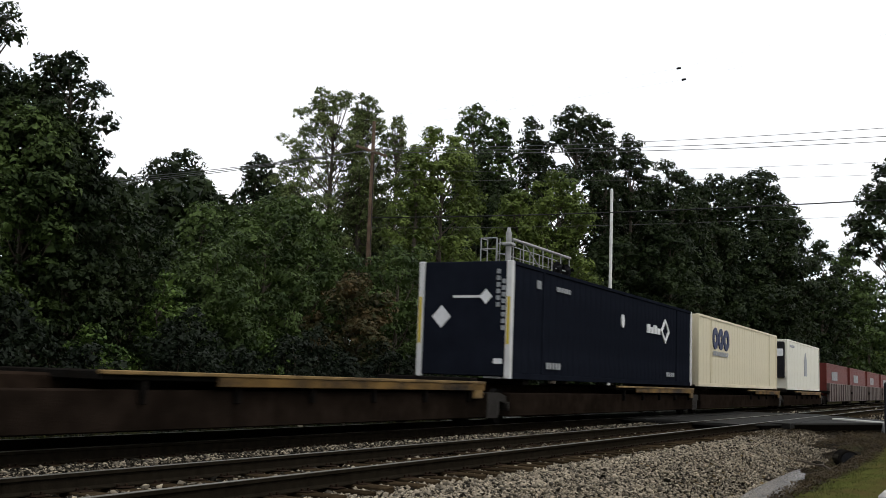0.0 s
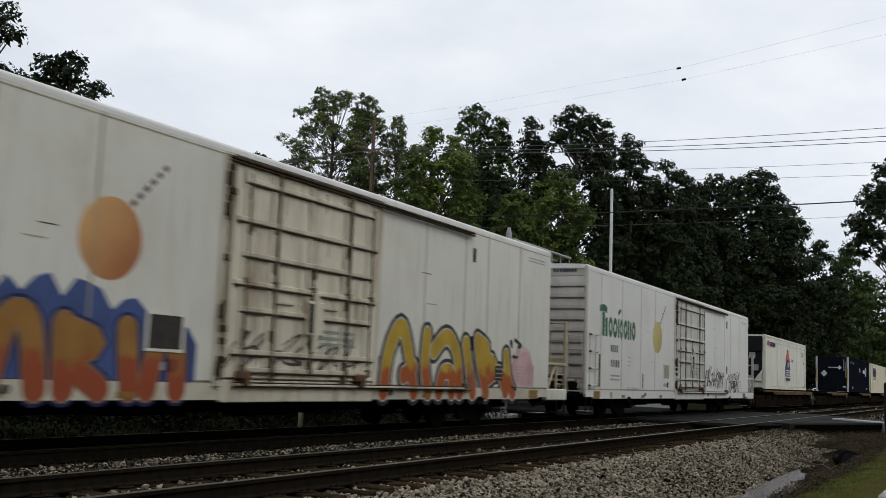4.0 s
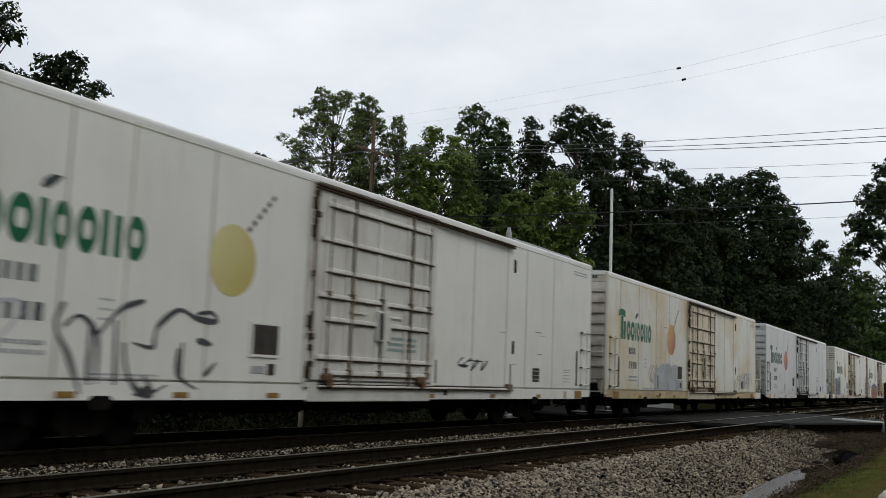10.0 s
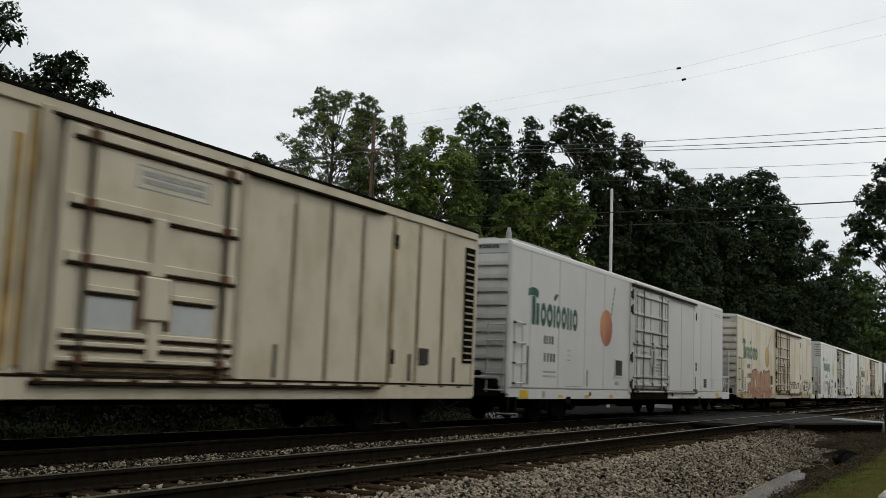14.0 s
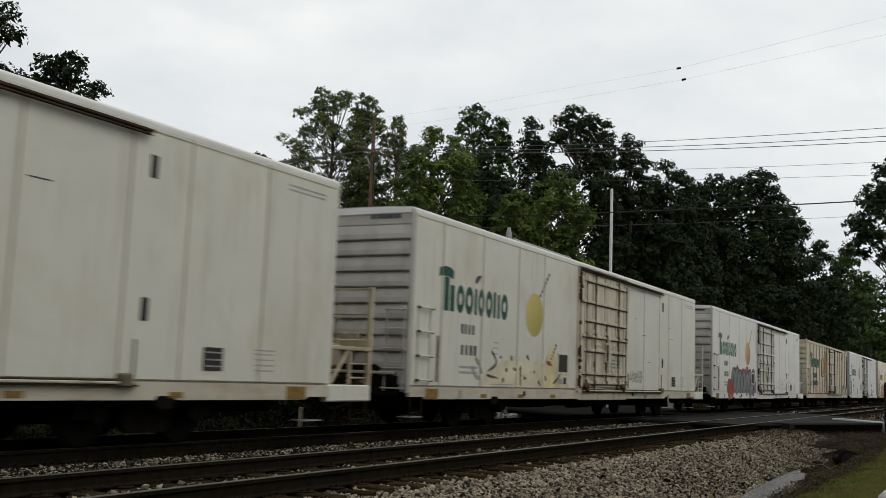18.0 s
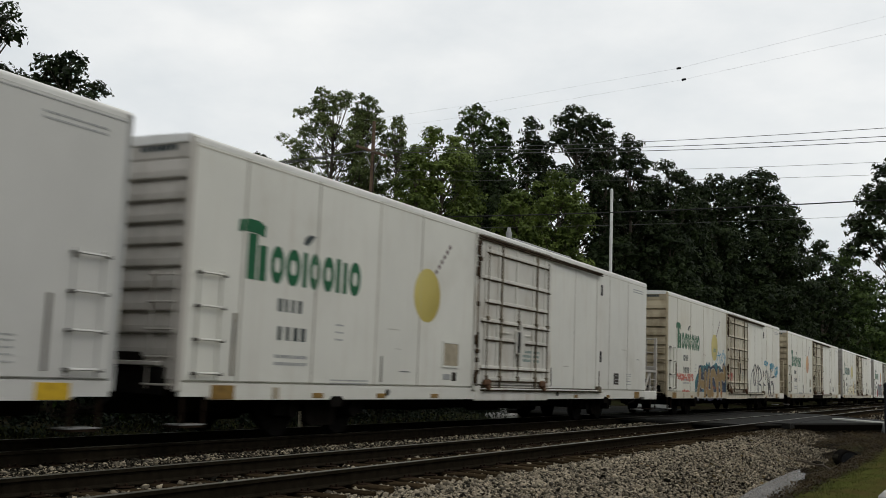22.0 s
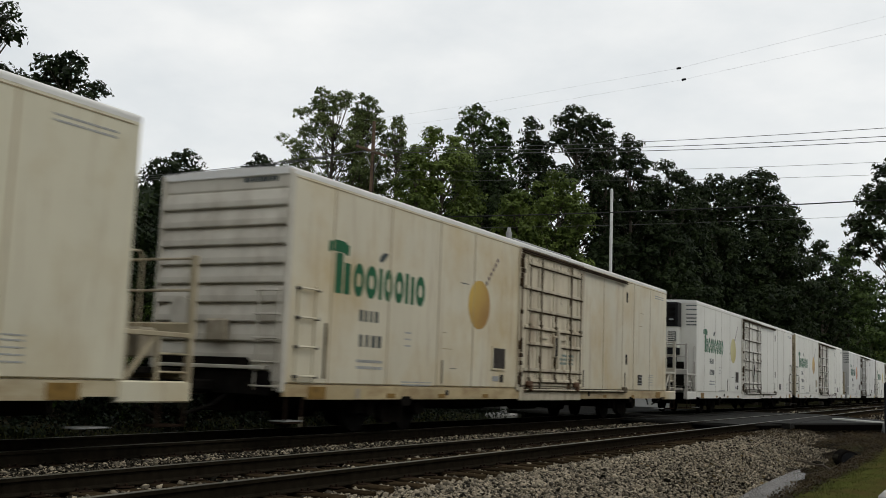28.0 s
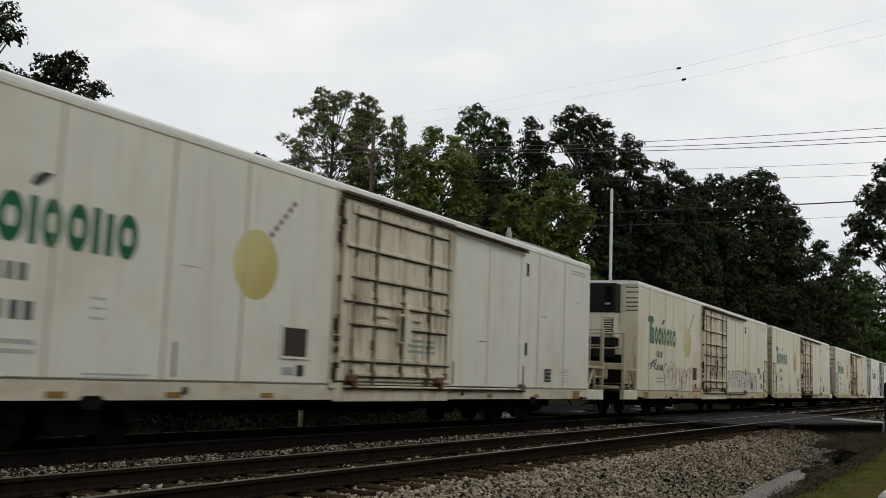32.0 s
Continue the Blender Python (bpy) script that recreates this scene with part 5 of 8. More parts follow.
def cooling_unit(car, end, paint):
    u = part("refrigeration_unit", shared("unit_case", lambda: bowed(-0.52, 0.75, 0.46, 0.16, 2.46, 3.24)), paint, car, "white refrigeration unit with a black condenser", m=end)
    part("condenser", shared("unit_top", lambda: bowed(-0.53, 0.77, 0.50, 0.18, 3.24, 4.14)), CONDENSER, u, "black condenser housing")

    def grille():
        g = Geo()
        for k in range(16):
            z = 3.34 + k * 0.046
            g.box(0.30, 0.70, -0.64, -0.58, z, z + 0.018, 0.004)
        return g

    part("grille", shared("unit_grille", grille), BLACK_STEEL, u)
    part("condenser_badge", shared("unit_badge", lambda: Geo().box(0.48, 0.64, -0.655, -0.638, 3.46, 3.52, 0.004)), GREYBLUE_MAT, u, "small grey badge")
    for x in (-0.22, 0.36):
        part("case_seam", shared("unit_seam", lambda: Geo().box(-0.012, 0.012, -0.630, -0.56, 2.50, 3.22)), INK_FAINT, u, m=pose(x, 0.02 if x > 0 else 0.03, 0))
    part("lower_band", shared("unit_band", lambda: bowed(-0.50, 0.73, 0.42, 0.14, 2.20, 2.455)), BLACK_PAINT, u, "dark band under the case")
    part("lower_case", shared("unit_low", lambda: bowed(-0.34, 0.62, 0.36, 0.10, 1.84, 2.195)), BLACK_PAINT, u)
    part("louvre_recess", shared("unit_recess", lambda: Geo().box(0.42, 0.70, -0.600, -0.45, 2.54, 3.06, 0.006)), BLACK_PAINT, u, "dark louvre opening")

    def louvre():
        g = Geo()
        for k in range(7):
            g.box(0.42, 0.70, -0.618, -0.590, 2.57 + k * 0.072, 2.602 + k * 0.072, 0.004)
        return g

    part("louvre", shared("unit_louvre", louvre), paint, u, "white louvre slats")
    part("engine_bay", shared("engine_bay", lambda: Geo().box(-1.05, 0.90, -0.06, -0.028, 1.06, 1.95, 0.01)), BLACK_STEEL, u, "dark engine bay behind the railings")
    part("fuel_tank", shared("unit_tank", lambda: Geo().box(0.18, 0.72, -1.27, -0.95, 1.16, 1.58, 0.03)), PLATE_TAN, u, "dull tan tank on the platform")
    part("control_box", shared("unit_control", lambda: Geo().box(-1.12, -0.86, -0.60, -0.30, 1.06, 2.25, 0.03)), paint, u, "pale upright control box")
    part("end_print", shared("unit_print", lambda: bars(0, 0.0, 0.40, (4.05, 3.90, 3.72, 3.58, 3.45, 3.33), 0.045, 5, 8)), INK, u, m=pose(HW, -0.034, 0, 0, 0, 90) @ pose(0, 0, 0))
    part("corner_post", shared("corner_post", lambda: Geo().box(-HW, -HW + 0.20, -0.16, 0.0, 0.9, 4.15, 0.03)), paint, u)


def door_parts(car, paint, rods, rusty, dy, black_sill, grimy):
    at = pose(0, dy, 0)
    d = part("door", shared("plug_door", lambda: Geo().box(HW - 0.02, HW + 0.045, 8.72, 12.70, 0.92, 4.02, 0.015)), paint, car, "plug door with locking bars", m=at)
    for k, y in enumerate((9.05, 9.75, 10.72, 11.75, 12.45)):
        part("lock_bar", shared(("lock_bar", k), lambda: Geo().tube((HW + 0.085, y, 0.86 if k in (1, 3) else 1.02), (HW + 0.085, y, 4.0 if k in (1, 3) else (3.9, 0, 2.7, 0, 3.9)[k]), 0.024 if k in (1, 3) else 0.014, 8)
             .box(HW + 0.03, HW + 0.12, y - 0.05, y + 0.05, 1.0, 1.12, 0.01).box(HW + 0.03, HW + 0.12, y - 0.05, y + 0.05, 2.3, 2.38, 0.01)), rods, d)
    for k, z in enumerate((1.05, 1.30, 1.92, 2.30, 2.72, 3.22, 3.80)):
        part("cross_bar", shared(("cross_bar", k), lambda: Geo().box(HW + 0.045, HW + 0.085, 8.80 if k % 2 else 8.95, 12.62 if k % 2 else 12.5, z - 0.035, z + 0.035, 0.008)), paint, d)
        # a dark strip paints the shadow line below each cross bar
        part("bar_edge", shared(("bar_edge", k), lambda: Geo().box(HW + 0.045, HW + 0.078, 8.80 if k % 2 else 8.95, 12.62 if k % 2 else 12.5, z - 0.062, z - 0.037, 0.004)), DARK_EDGE if grimy else rods, d, "dark strip for the shade under the bar")
    for k, y in enumerate((8.98, 9.62, 10.6, 11.6, 12.3)):
        part("stile", shared(("stile", k), lambda: Geo().box(HW + 0.045, HW + 0.07, y - 0.04, y + 0.04, 0.98, 3.98, 0.006)), paint, d)
    part("latch", shared("latch", lambda: Geo().box(HW + 0.06, HW + 0.14, 10.55, 10.98, 1.62, 2.16, 0.02).box(HW + 0.10, HW + 0.17, 10.7, 10.8, 1.35, 2.3, 0.01)), paint, d)
    part("notice", shared("notice", lambda: bars(HW + 0.046, 11.02, 12.05, (1.70, 1.60, 1.50), 0.055, 9)), NOTICE_INK, d, "faded green notice lines")
    part("latch_plate", shared("latch_plate", lambda: Geo().box(HW + 0.14, HW + 0.152, 10.57, 10.67, 1.66, 2.12, 0.004)), BLACK_PAINT if grimy else rods, d, "dark slotted latch plate")
    for k, y in enumerate((9.95, 11.15)):
        part("half_bar", shared(("half_bar", k), lambda: Geo().box(HW + 0.045, HW + 0.080, y - 0.22, y + 0.30, 2.055, 2.095, 0.006)), paint, d)
    part("door_frame", shared("door_frame", lambda: Geo().box(HW - 0.01, HW + 0.05, 8.52, 8.68, 0.80, 4.12, 0.01)), paint, car, m=at)
    part("door_frame", shared("door_frame_front", lambda: Geo().box(HW - 0.01, HW + 0.03, 12.72, 12.84, 0.86, 4.1, 0.01)), paint, car, m=at)
    part("upper_track", shared("upper_track", lambda: Geo().box(HW - 0.01, HW + 0.08, 8.55, 16.5, 4.05, 4.09, 0.008).box(HW + 0.05, HW + 0.10, 8.55, 16.45, 4.0, 4.025, 0.006)), DARK_EDGE, car, m=at)
    part("lower_track", shared("lower_track", lambda: Geo().box(HW - 0.01, HW + 0.085, 8.95, 16.45, 0.815, 0.850, 0.008)), paint, car, m=at)
    # two dark strips paint the shadow gaps along the pale lower track
    part("track_edge", shared("track_edge", lambda: Geo().box(HW - 0.01, HW + 0.060, 8.95, 16.40, 0.853, 0.872, 0.004)), DARK_EDGE if grimy else rods, car, "dark strip for the shaded gap over the track", m=at)
    part("track_edge", shared("track_shade_low", lambda: Geo().box(HW - 0.01, HW + 0.070, 8.95, 16.55, 0.790, 0.812, 0.004)), DARK_EDGE if grimy else rods, car, "dark strip for the shade under the track", m=at)
    part("track_stop", shared("track_stop", lambda: Geo().box(HW, HW + 0.12, 16.2, 16.42, 0.78, 0.95, 0.02)), rods, car, m=at)
    for k, z in enumerate((1.05, 1.85, 3.3, 3.75)):
        part("hinge", shared("hinge", lambda: Geo().box(HW + 0.03, HW + 0.11, 8.52, 8.60, -0.10, 0.10, 0.015).tube((HW + 0.1, 8.56, -0.16), (HW + 0.1, 8.56, 0.16), 0.025, 8)), DARK_EDGE, car, m=pose(0, dy, z))
    if grimy:
        part("rust_run", shared("rust_run", lambda: Geo().box(HW + 0.02, HW + 0.056, 8.60, 8.655, 1.05, 3.30, 0.004)), RUST_STAIN, car, "rusty run down the door post", m=at)
        for k, (z, w) in enumerate(((3.92, 0.10), (3.58, 0.14), (3.47, 0.07), (2.62, 0.06), (1.62, 0.12), (1.44, 0.08), (1.18, 0.13))):
            part("hasp", shared(("hasp", k), lambda: Geo().box(HW + 0.03, HW + 0.10, 8.54, 8.56 + w, -0.05, 0.045, 0.012)), DARK_EDGE, car, m=pose(0, dy + 0.02 * (k % 2), z))
    for y in (9.1, 12.2):
        part("door_roller", shared("door_roller", lambda: Geo().box(HW + 0.04, HW + 0.13, -0.16, 0.16, 0.90, 1.04, 0.03).tube((HW + 0.05, 0.05, 0.88), (HW + 0.14, 0.05, 0.88), 0.07, 10)), rusty, d, "dark door roller", m=pose(0, y, 0))
    if grimy > 1:
        for k in range(4):
            part("rust_smear", shared(("rust_smear", k), lambda: smear(k)), RUST_STAIN, d, "brown rust smear")
        part("rust_drip", shared("rust_drip", drips), RUST_STAIN, d, "thin rust drips below the bars")
    part("door_sill", shared("door_sill", lambda: Geo().box(HW - 0.04, HW + 0.02, 8.7, 12.72, 0.58, 0.90, 0.01)), BLACK_STEEL if black_sill else paint, car, m=pose(0.02, dy, 0) if black_sill else at)


def smear(k):
    """Ragged rust patches round the crossings of the bars of one lock rod."""
    rng = random.Random(70 + k)
    y = (9.05, 9.75, 10.72, 11.75)[k]
    g = Geo()
    for z in (1.02, 1.20, 1.62, 2.24, 2.66, 3.16, 3.72):
        if rng.random() < 0.22:
            continue
        ry, rz = rng.uniform(0.05, 0.15), rng.uniform(0.05, 0.17)
        cy, cz = y + rng.uniform(-0.05, 0.05), z - rz * 0.6
        pts = [(cy + ry * rng.uniform(0.5, 1.1) * math.cos(a * 0.5236), cz + rz * rng.uniform(0.5, 1.1) * math.sin(a * 0.5236)) for a in range(12)]
        g.slab_x(pts, HW + 0.03, HW + 0.0475)
    return g


def drips():
    """Thin runs of rust below the cross bars."""
    rng = random.Random(75)
    g = Geo()
    for z in (1.30, 1.92, 2.30, 2.72, 3.22, 3.80, 3.98):
        for k in range(9):
            y, w, h = rng.uniform(8.85, 12.5), rng.uniform(0.008, 0.026), rng.uniform(0.06, 0.34)
            if k < 5:
                y = rng.choice((9.05, 9.62, 9.75, 10.6, 11.75)) + rng.uniform(-0.06, 0.06)
            g.slab_x([(y - w, z - 0.04), (y - w * 0.3, z - 0.04 - h), (y + w * 0.4, z - 0.04 - h * 0.9), (y + w, z - 0.04)], HW + 0.03, HW + 0.0468)
    return g


def bars(x, y0, y1, rows, h, n, seed=1, gap=0.1):
    """Illegible lettering: rows of short bars."""
    rng = random.Random(seed)
    g = Geo()
    for z in rows:
        w = (y1 - y0) / n
        for k in range(n):
            g.box(x - 0.004, x + 0.003, y0 + w * k + w * gap, y0 + w * (k + 1) - w * rng.uniform(0.05, 0.2), z - h / 2, z + h / 2)
    return g


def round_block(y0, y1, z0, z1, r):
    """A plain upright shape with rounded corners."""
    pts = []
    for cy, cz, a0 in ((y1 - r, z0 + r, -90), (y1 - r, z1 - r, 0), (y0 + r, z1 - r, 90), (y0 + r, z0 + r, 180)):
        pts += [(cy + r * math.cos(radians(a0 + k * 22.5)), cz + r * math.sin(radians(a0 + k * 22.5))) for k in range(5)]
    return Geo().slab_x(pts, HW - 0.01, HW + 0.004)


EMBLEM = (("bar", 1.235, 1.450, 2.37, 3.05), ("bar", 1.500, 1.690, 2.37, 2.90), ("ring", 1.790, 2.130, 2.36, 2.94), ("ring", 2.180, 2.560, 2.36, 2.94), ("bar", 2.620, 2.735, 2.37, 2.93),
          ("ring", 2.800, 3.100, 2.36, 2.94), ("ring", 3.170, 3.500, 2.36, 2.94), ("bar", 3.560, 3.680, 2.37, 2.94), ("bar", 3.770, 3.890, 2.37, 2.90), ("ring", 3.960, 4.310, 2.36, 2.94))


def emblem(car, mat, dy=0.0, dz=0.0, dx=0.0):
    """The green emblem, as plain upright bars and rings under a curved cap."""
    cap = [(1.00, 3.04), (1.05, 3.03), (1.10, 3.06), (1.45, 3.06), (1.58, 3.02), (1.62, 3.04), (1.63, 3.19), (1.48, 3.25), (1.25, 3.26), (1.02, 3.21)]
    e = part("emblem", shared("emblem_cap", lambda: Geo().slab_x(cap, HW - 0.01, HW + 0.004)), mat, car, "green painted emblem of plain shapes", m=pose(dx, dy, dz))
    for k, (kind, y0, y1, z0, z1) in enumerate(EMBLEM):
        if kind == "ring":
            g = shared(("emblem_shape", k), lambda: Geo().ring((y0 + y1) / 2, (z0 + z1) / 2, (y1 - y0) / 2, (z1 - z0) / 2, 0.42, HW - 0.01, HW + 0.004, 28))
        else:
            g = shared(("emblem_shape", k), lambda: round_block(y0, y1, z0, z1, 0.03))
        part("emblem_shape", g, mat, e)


def leaf_mark():
    return Geo().slab_x([(2.61, 3.06), (2.68, 3.03), (2.80, 3.10), (2.92, 3.22), (2.76, 3.22), (2.65, 3.15)], HW - 0.01, HW + 0.004)


def straw(car, m, steep=False):
    """A painted straw, as a row of dashes."""
    a, b = (Vector((0, 7.02, 2.98)), Vector((0, 7.36, 3.86))) if steep else (Vector((0, 6.92, 3.06)), Vector((0, 7.56, 3.72)))
    top = None
    for k in range(6):
        p, q = a.lerp(b, k / 6), a.lerp(b, (k + 0.62) / 6)
        dy, dz = 0.028, -0.026
        g = shared(("straw", k, steep), lambda: Geo().slab_x([(p.y - dy, p.z - dz), (p.y + dy, p.z + dz), (q.y + dy, q.z + dz), (q.y - dy, q.z - dz)], HW - 0.01, HW + 0.0045))
        if top is None:
            top = part("straw_emblem", g, STRAW, car, "painted striped straw", m=m)
        else:
            part("straw_dash", g, STRAW, top)


def fruit_material(name, main, shade):
    """Painted fruit: one colour that passes into a second towards one side."""
    m = bpy.data.materials.new(name)
    m.use_nodes = True
    n, l = m.node_tree.nodes, m.node_tree.links
    p = n["Principled BSDF"]
    p.inputs["Roughness"].default_value = 0.5
    tc = n.new("ShaderNodeTexCoord")
    sp = n.new("ShaderNodeSeparateXYZ")
    l.new(tc.outputs["Object"], sp.inputs[0])
    low = n.new("ShaderNodeMath")
    low.operation = "MULTIPLY_ADD"
    low.inputs[1].default_value, low.inputs[2].default_value = -0.45, 1.17 - 0.75 * 6.62 + 0.12
    l.new(sp.outputs["Z"], low.inputs[0])
    a = n.new("ShaderNodeMath")
    a.operation = "MULTIPLY_ADD"
    a.inputs[1].default_value = 0.75
    l.new(sp.outputs["Y"], a.inputs[0])
    l.new(low.outputs["Value"], a.inputs[2])
    ns = n.new("ShaderNodeTexNoise")
    ns.inputs["Scale"].default_value = 1.6
    l.new(tc.outputs["Object"], ns.inputs["Vector"])
    s = n.new("ShaderNodeMath")
    s.operation = "MULTIPLY_ADD"
    s.inputs[1].default_value = 0.7
    l.new(ns.outputs["Fac"], s.inputs[0])
    l.new(a.outputs["Value"], s.inputs[2])
    s.use_clamp = True
    mx = n.new("ShaderNodeMix")
    mx.data_type = "RGBA"
    mx.inputs[6].default_value, mx.inputs[7].default_value = (*main, 1), (*shade, 1)
    l.new(s.outputs["Value"], mx.inputs[0])
    l.new(mx.outputs[2], p.inputs["Base Color"])
    return m


FRUIT = {
    "yellow": fruit_material("fruit_yellow", (0.60, 0.50, 0.14), (0.38, 0.30, 0.05)),
    "pale": fruit_material("fruit_pale_yellow", (0.58, 0.53, 0.25), (0.44, 0.36, 0.10)),
    "gold": fruit_material("fruit_gold", (0.60, 0.40, 0.08), (0.32, 0.16, 0.03)),
    "orange": fruit_material("fruit_orange", (0.60, 0.34, 0.12), (0.34, 0.11, 0.03)),
    "red": fruit_material("fruit_red_orange", (0.56, 0.22, 0.06), (0.25, 0.04, 0.018)),
}

def paint_for(tone, seed):
    base, dirt, amount, low = {
        "white": ((0.690, 0.678, 0.622), (0.36, 0.31, 0.22), 0.30, 0.54),
        "clean": ((0.575, 0.565, 0.540), (0.38, 0.38, 0.36), 0.15, 0.55),
        "cream": ((0.665, 0.648, 0.570), (0.44, 0.35, 0.20), 0.50, 0.52),
        "beige": ((0.655, 0.60, 0.465), (0.53, 0.39, 0.18), 0.85, 0.46),
        "tan": ((0.66, 0.615, 0.475), (0.48, 0.37, 0.19), 0.7, 0.51),
        "stained": ((0.66, 0.65, 0.57), (0.54, 0.40, 0.18), 0.95, 0.42),
    }[tone]
    return material("car_paint_" + tone, base, 0.42, vary=0.05, scale=0.9, bump=0.08, bump_scale=2.0, dirt=dirt, dirt_amount=amount, dirt_scale=(1.0, 0.55, 0.5), dirt_low=low,
                    seed=seed, per_object=0.025, streak=(0.30, 0.17, 0.07), streak_amount={"white": 0.16, "clean": 0.0, "cream": 0.30, "beige": 0.42, "tan": 0.40, "stained": 0.5}[tone])


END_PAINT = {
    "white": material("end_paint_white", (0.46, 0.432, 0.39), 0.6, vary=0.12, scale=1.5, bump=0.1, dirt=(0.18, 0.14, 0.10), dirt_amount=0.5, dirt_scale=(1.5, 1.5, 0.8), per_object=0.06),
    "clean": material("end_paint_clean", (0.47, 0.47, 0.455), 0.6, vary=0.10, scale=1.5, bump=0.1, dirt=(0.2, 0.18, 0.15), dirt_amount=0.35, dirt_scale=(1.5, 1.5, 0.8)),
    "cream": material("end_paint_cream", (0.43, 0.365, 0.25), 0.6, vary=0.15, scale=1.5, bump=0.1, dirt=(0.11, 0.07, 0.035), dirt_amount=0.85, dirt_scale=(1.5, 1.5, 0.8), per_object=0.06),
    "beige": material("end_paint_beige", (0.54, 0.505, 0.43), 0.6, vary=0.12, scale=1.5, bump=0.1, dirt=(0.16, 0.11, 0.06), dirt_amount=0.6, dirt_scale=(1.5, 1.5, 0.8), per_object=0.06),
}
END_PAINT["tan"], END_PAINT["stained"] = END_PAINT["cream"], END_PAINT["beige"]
RODS = {
    "clean": material("dull_grey_bars", (0.135, 0.12, 0.10), 0.6, vary=0.3, scale=3, bump=0.2),
    "rusty": material("rusty_door_bars", (0.20, 0.165, 0.115), 0.75, vary=0.45, scale=3, bump=0.3, dirt=(0.035, 0.022, 0.014), dirt_amount=0.98, dirt_scale=(2, 2, 2.2), dirt_low=0.40),
}
# rusty hinges and tracks, and the painted shade lines of bars and track
DARK_EDGE = material("rust_shade_edge", (0.050, 0.034, 0.022), 0.8, vary=0.5, scale=4, bump=0.2, spec=0.05)
RUNG = material("dark_rungs", (0.055, 0.050, 0.045), 0.6, vary=0.3, scale=6, bump=0.1)
RUSTY_HINGE = material("rusty_hinge", (0.12, 0.065, 0.038), 0.85, vary=0.4, scale=9, bump=0.3)


DOOR_PAINT = {
    "white": material("door_paint_white", (0.62, 0.60, 0.55), 0.55, vary=0.08, scale=1.5, bump=0.1, dirt=(0.30, 0.22, 0.14), dirt_amount=0.6, dirt_scale=(1, 2.6, 0.9), dirt_low=0.51, per_object=0.12),
    "clean": material("door_paint_clean", (0.52, 0.515, 0.50), 0.5, vary=0.06, scale=1.5, bump=0.1, dirt=(0.28, 0.26, 0.22), dirt_amount=0.4, dirt_scale=(1, 2.6, 0.9), per_object=0.08),
    "cream": material("door_paint_cream", (0.58, 0.53, 0.415), 0.55, vary=0.08, scale=1.5, bump=0.1, dirt=(0.16, 0.085, 0.035), dirt_amount=0.9, dirt_scale=(1, 3.6, 0.6), dirt_low=0.485, per_object=0.12),
    "beige": material("door_paint_beige", (0.59, 0.525, 0.40), 0.55, vary=0.08, scale=1.5, bump=0.1, dirt=(0.16, 0.08, 0.03), dirt_amount=0.9, dirt_scale=(1, 3.6, 0.6), dirt_low=0.49, per_object=0.12),
}
SILL_PAINT = {
    "beige": material("sill_paint_beige", (0.47, 0.375, 0.22), 0.55, vary=0.15, scale=1.2, bump=0.1, dirt=(0.22, 0.12, 0.05), dirt_amount=0.8, dirt_scale=(1, 1.2, 3), dirt_low=0.47),
    "tan": material("sill_paint_tan", (0.50, 0.43, 0.29), 0.55, vary=0.12, scale=1.2, bump=0.1, dirt=(0.26, 0.16, 0.07), dirt_amount=0.6, dirt_scale=(1, 1.2, 3), dirt_low=0.48),
    "cream": material("sill_paint_cream", (0.52, 0.48, 0.385), 0.55, vary=0.12, scale=1.2, bump=0.1, dirt=(0.28, 0.19, 0.10), dirt_amount=0.6, dirt_scale=(1, 1.2, 3), dirt_low=0.50),
}
SEAM = {
    "white": material("seam_white", (0.43, 0.405, 0.35), 0.6, vary=0.3, scale=2, bump=0.1, per_object=0.15),
    "clean": material("seam_clean", (0.43, 0.43, 0.42), 0.6, vary=0.2, scale=2, bump=0.1, per_object=0.1),
    "cream": material("seam_cream", (0.37, 0.33, 0.24), 0.6, vary=0.3, scale=2, bump=0.1, per_object=0.15),
    "beige": material("seam_beige", (0.37, 0.30, 0.19), 0.6, vary=0.3, scale=2, bump=0.1, per_object=0.18),
}


DOOR_PAINT["tan"], SEAM["tan"] = DOOR_PAINT["beige"], SEAM["beige"]
DOOR_PAINT["stained"], SEAM["stained"], SILL_PAINT["stained"] = DOOR_PAINT["beige"], SEAM["beige"], SILL_PAINT["beige"]


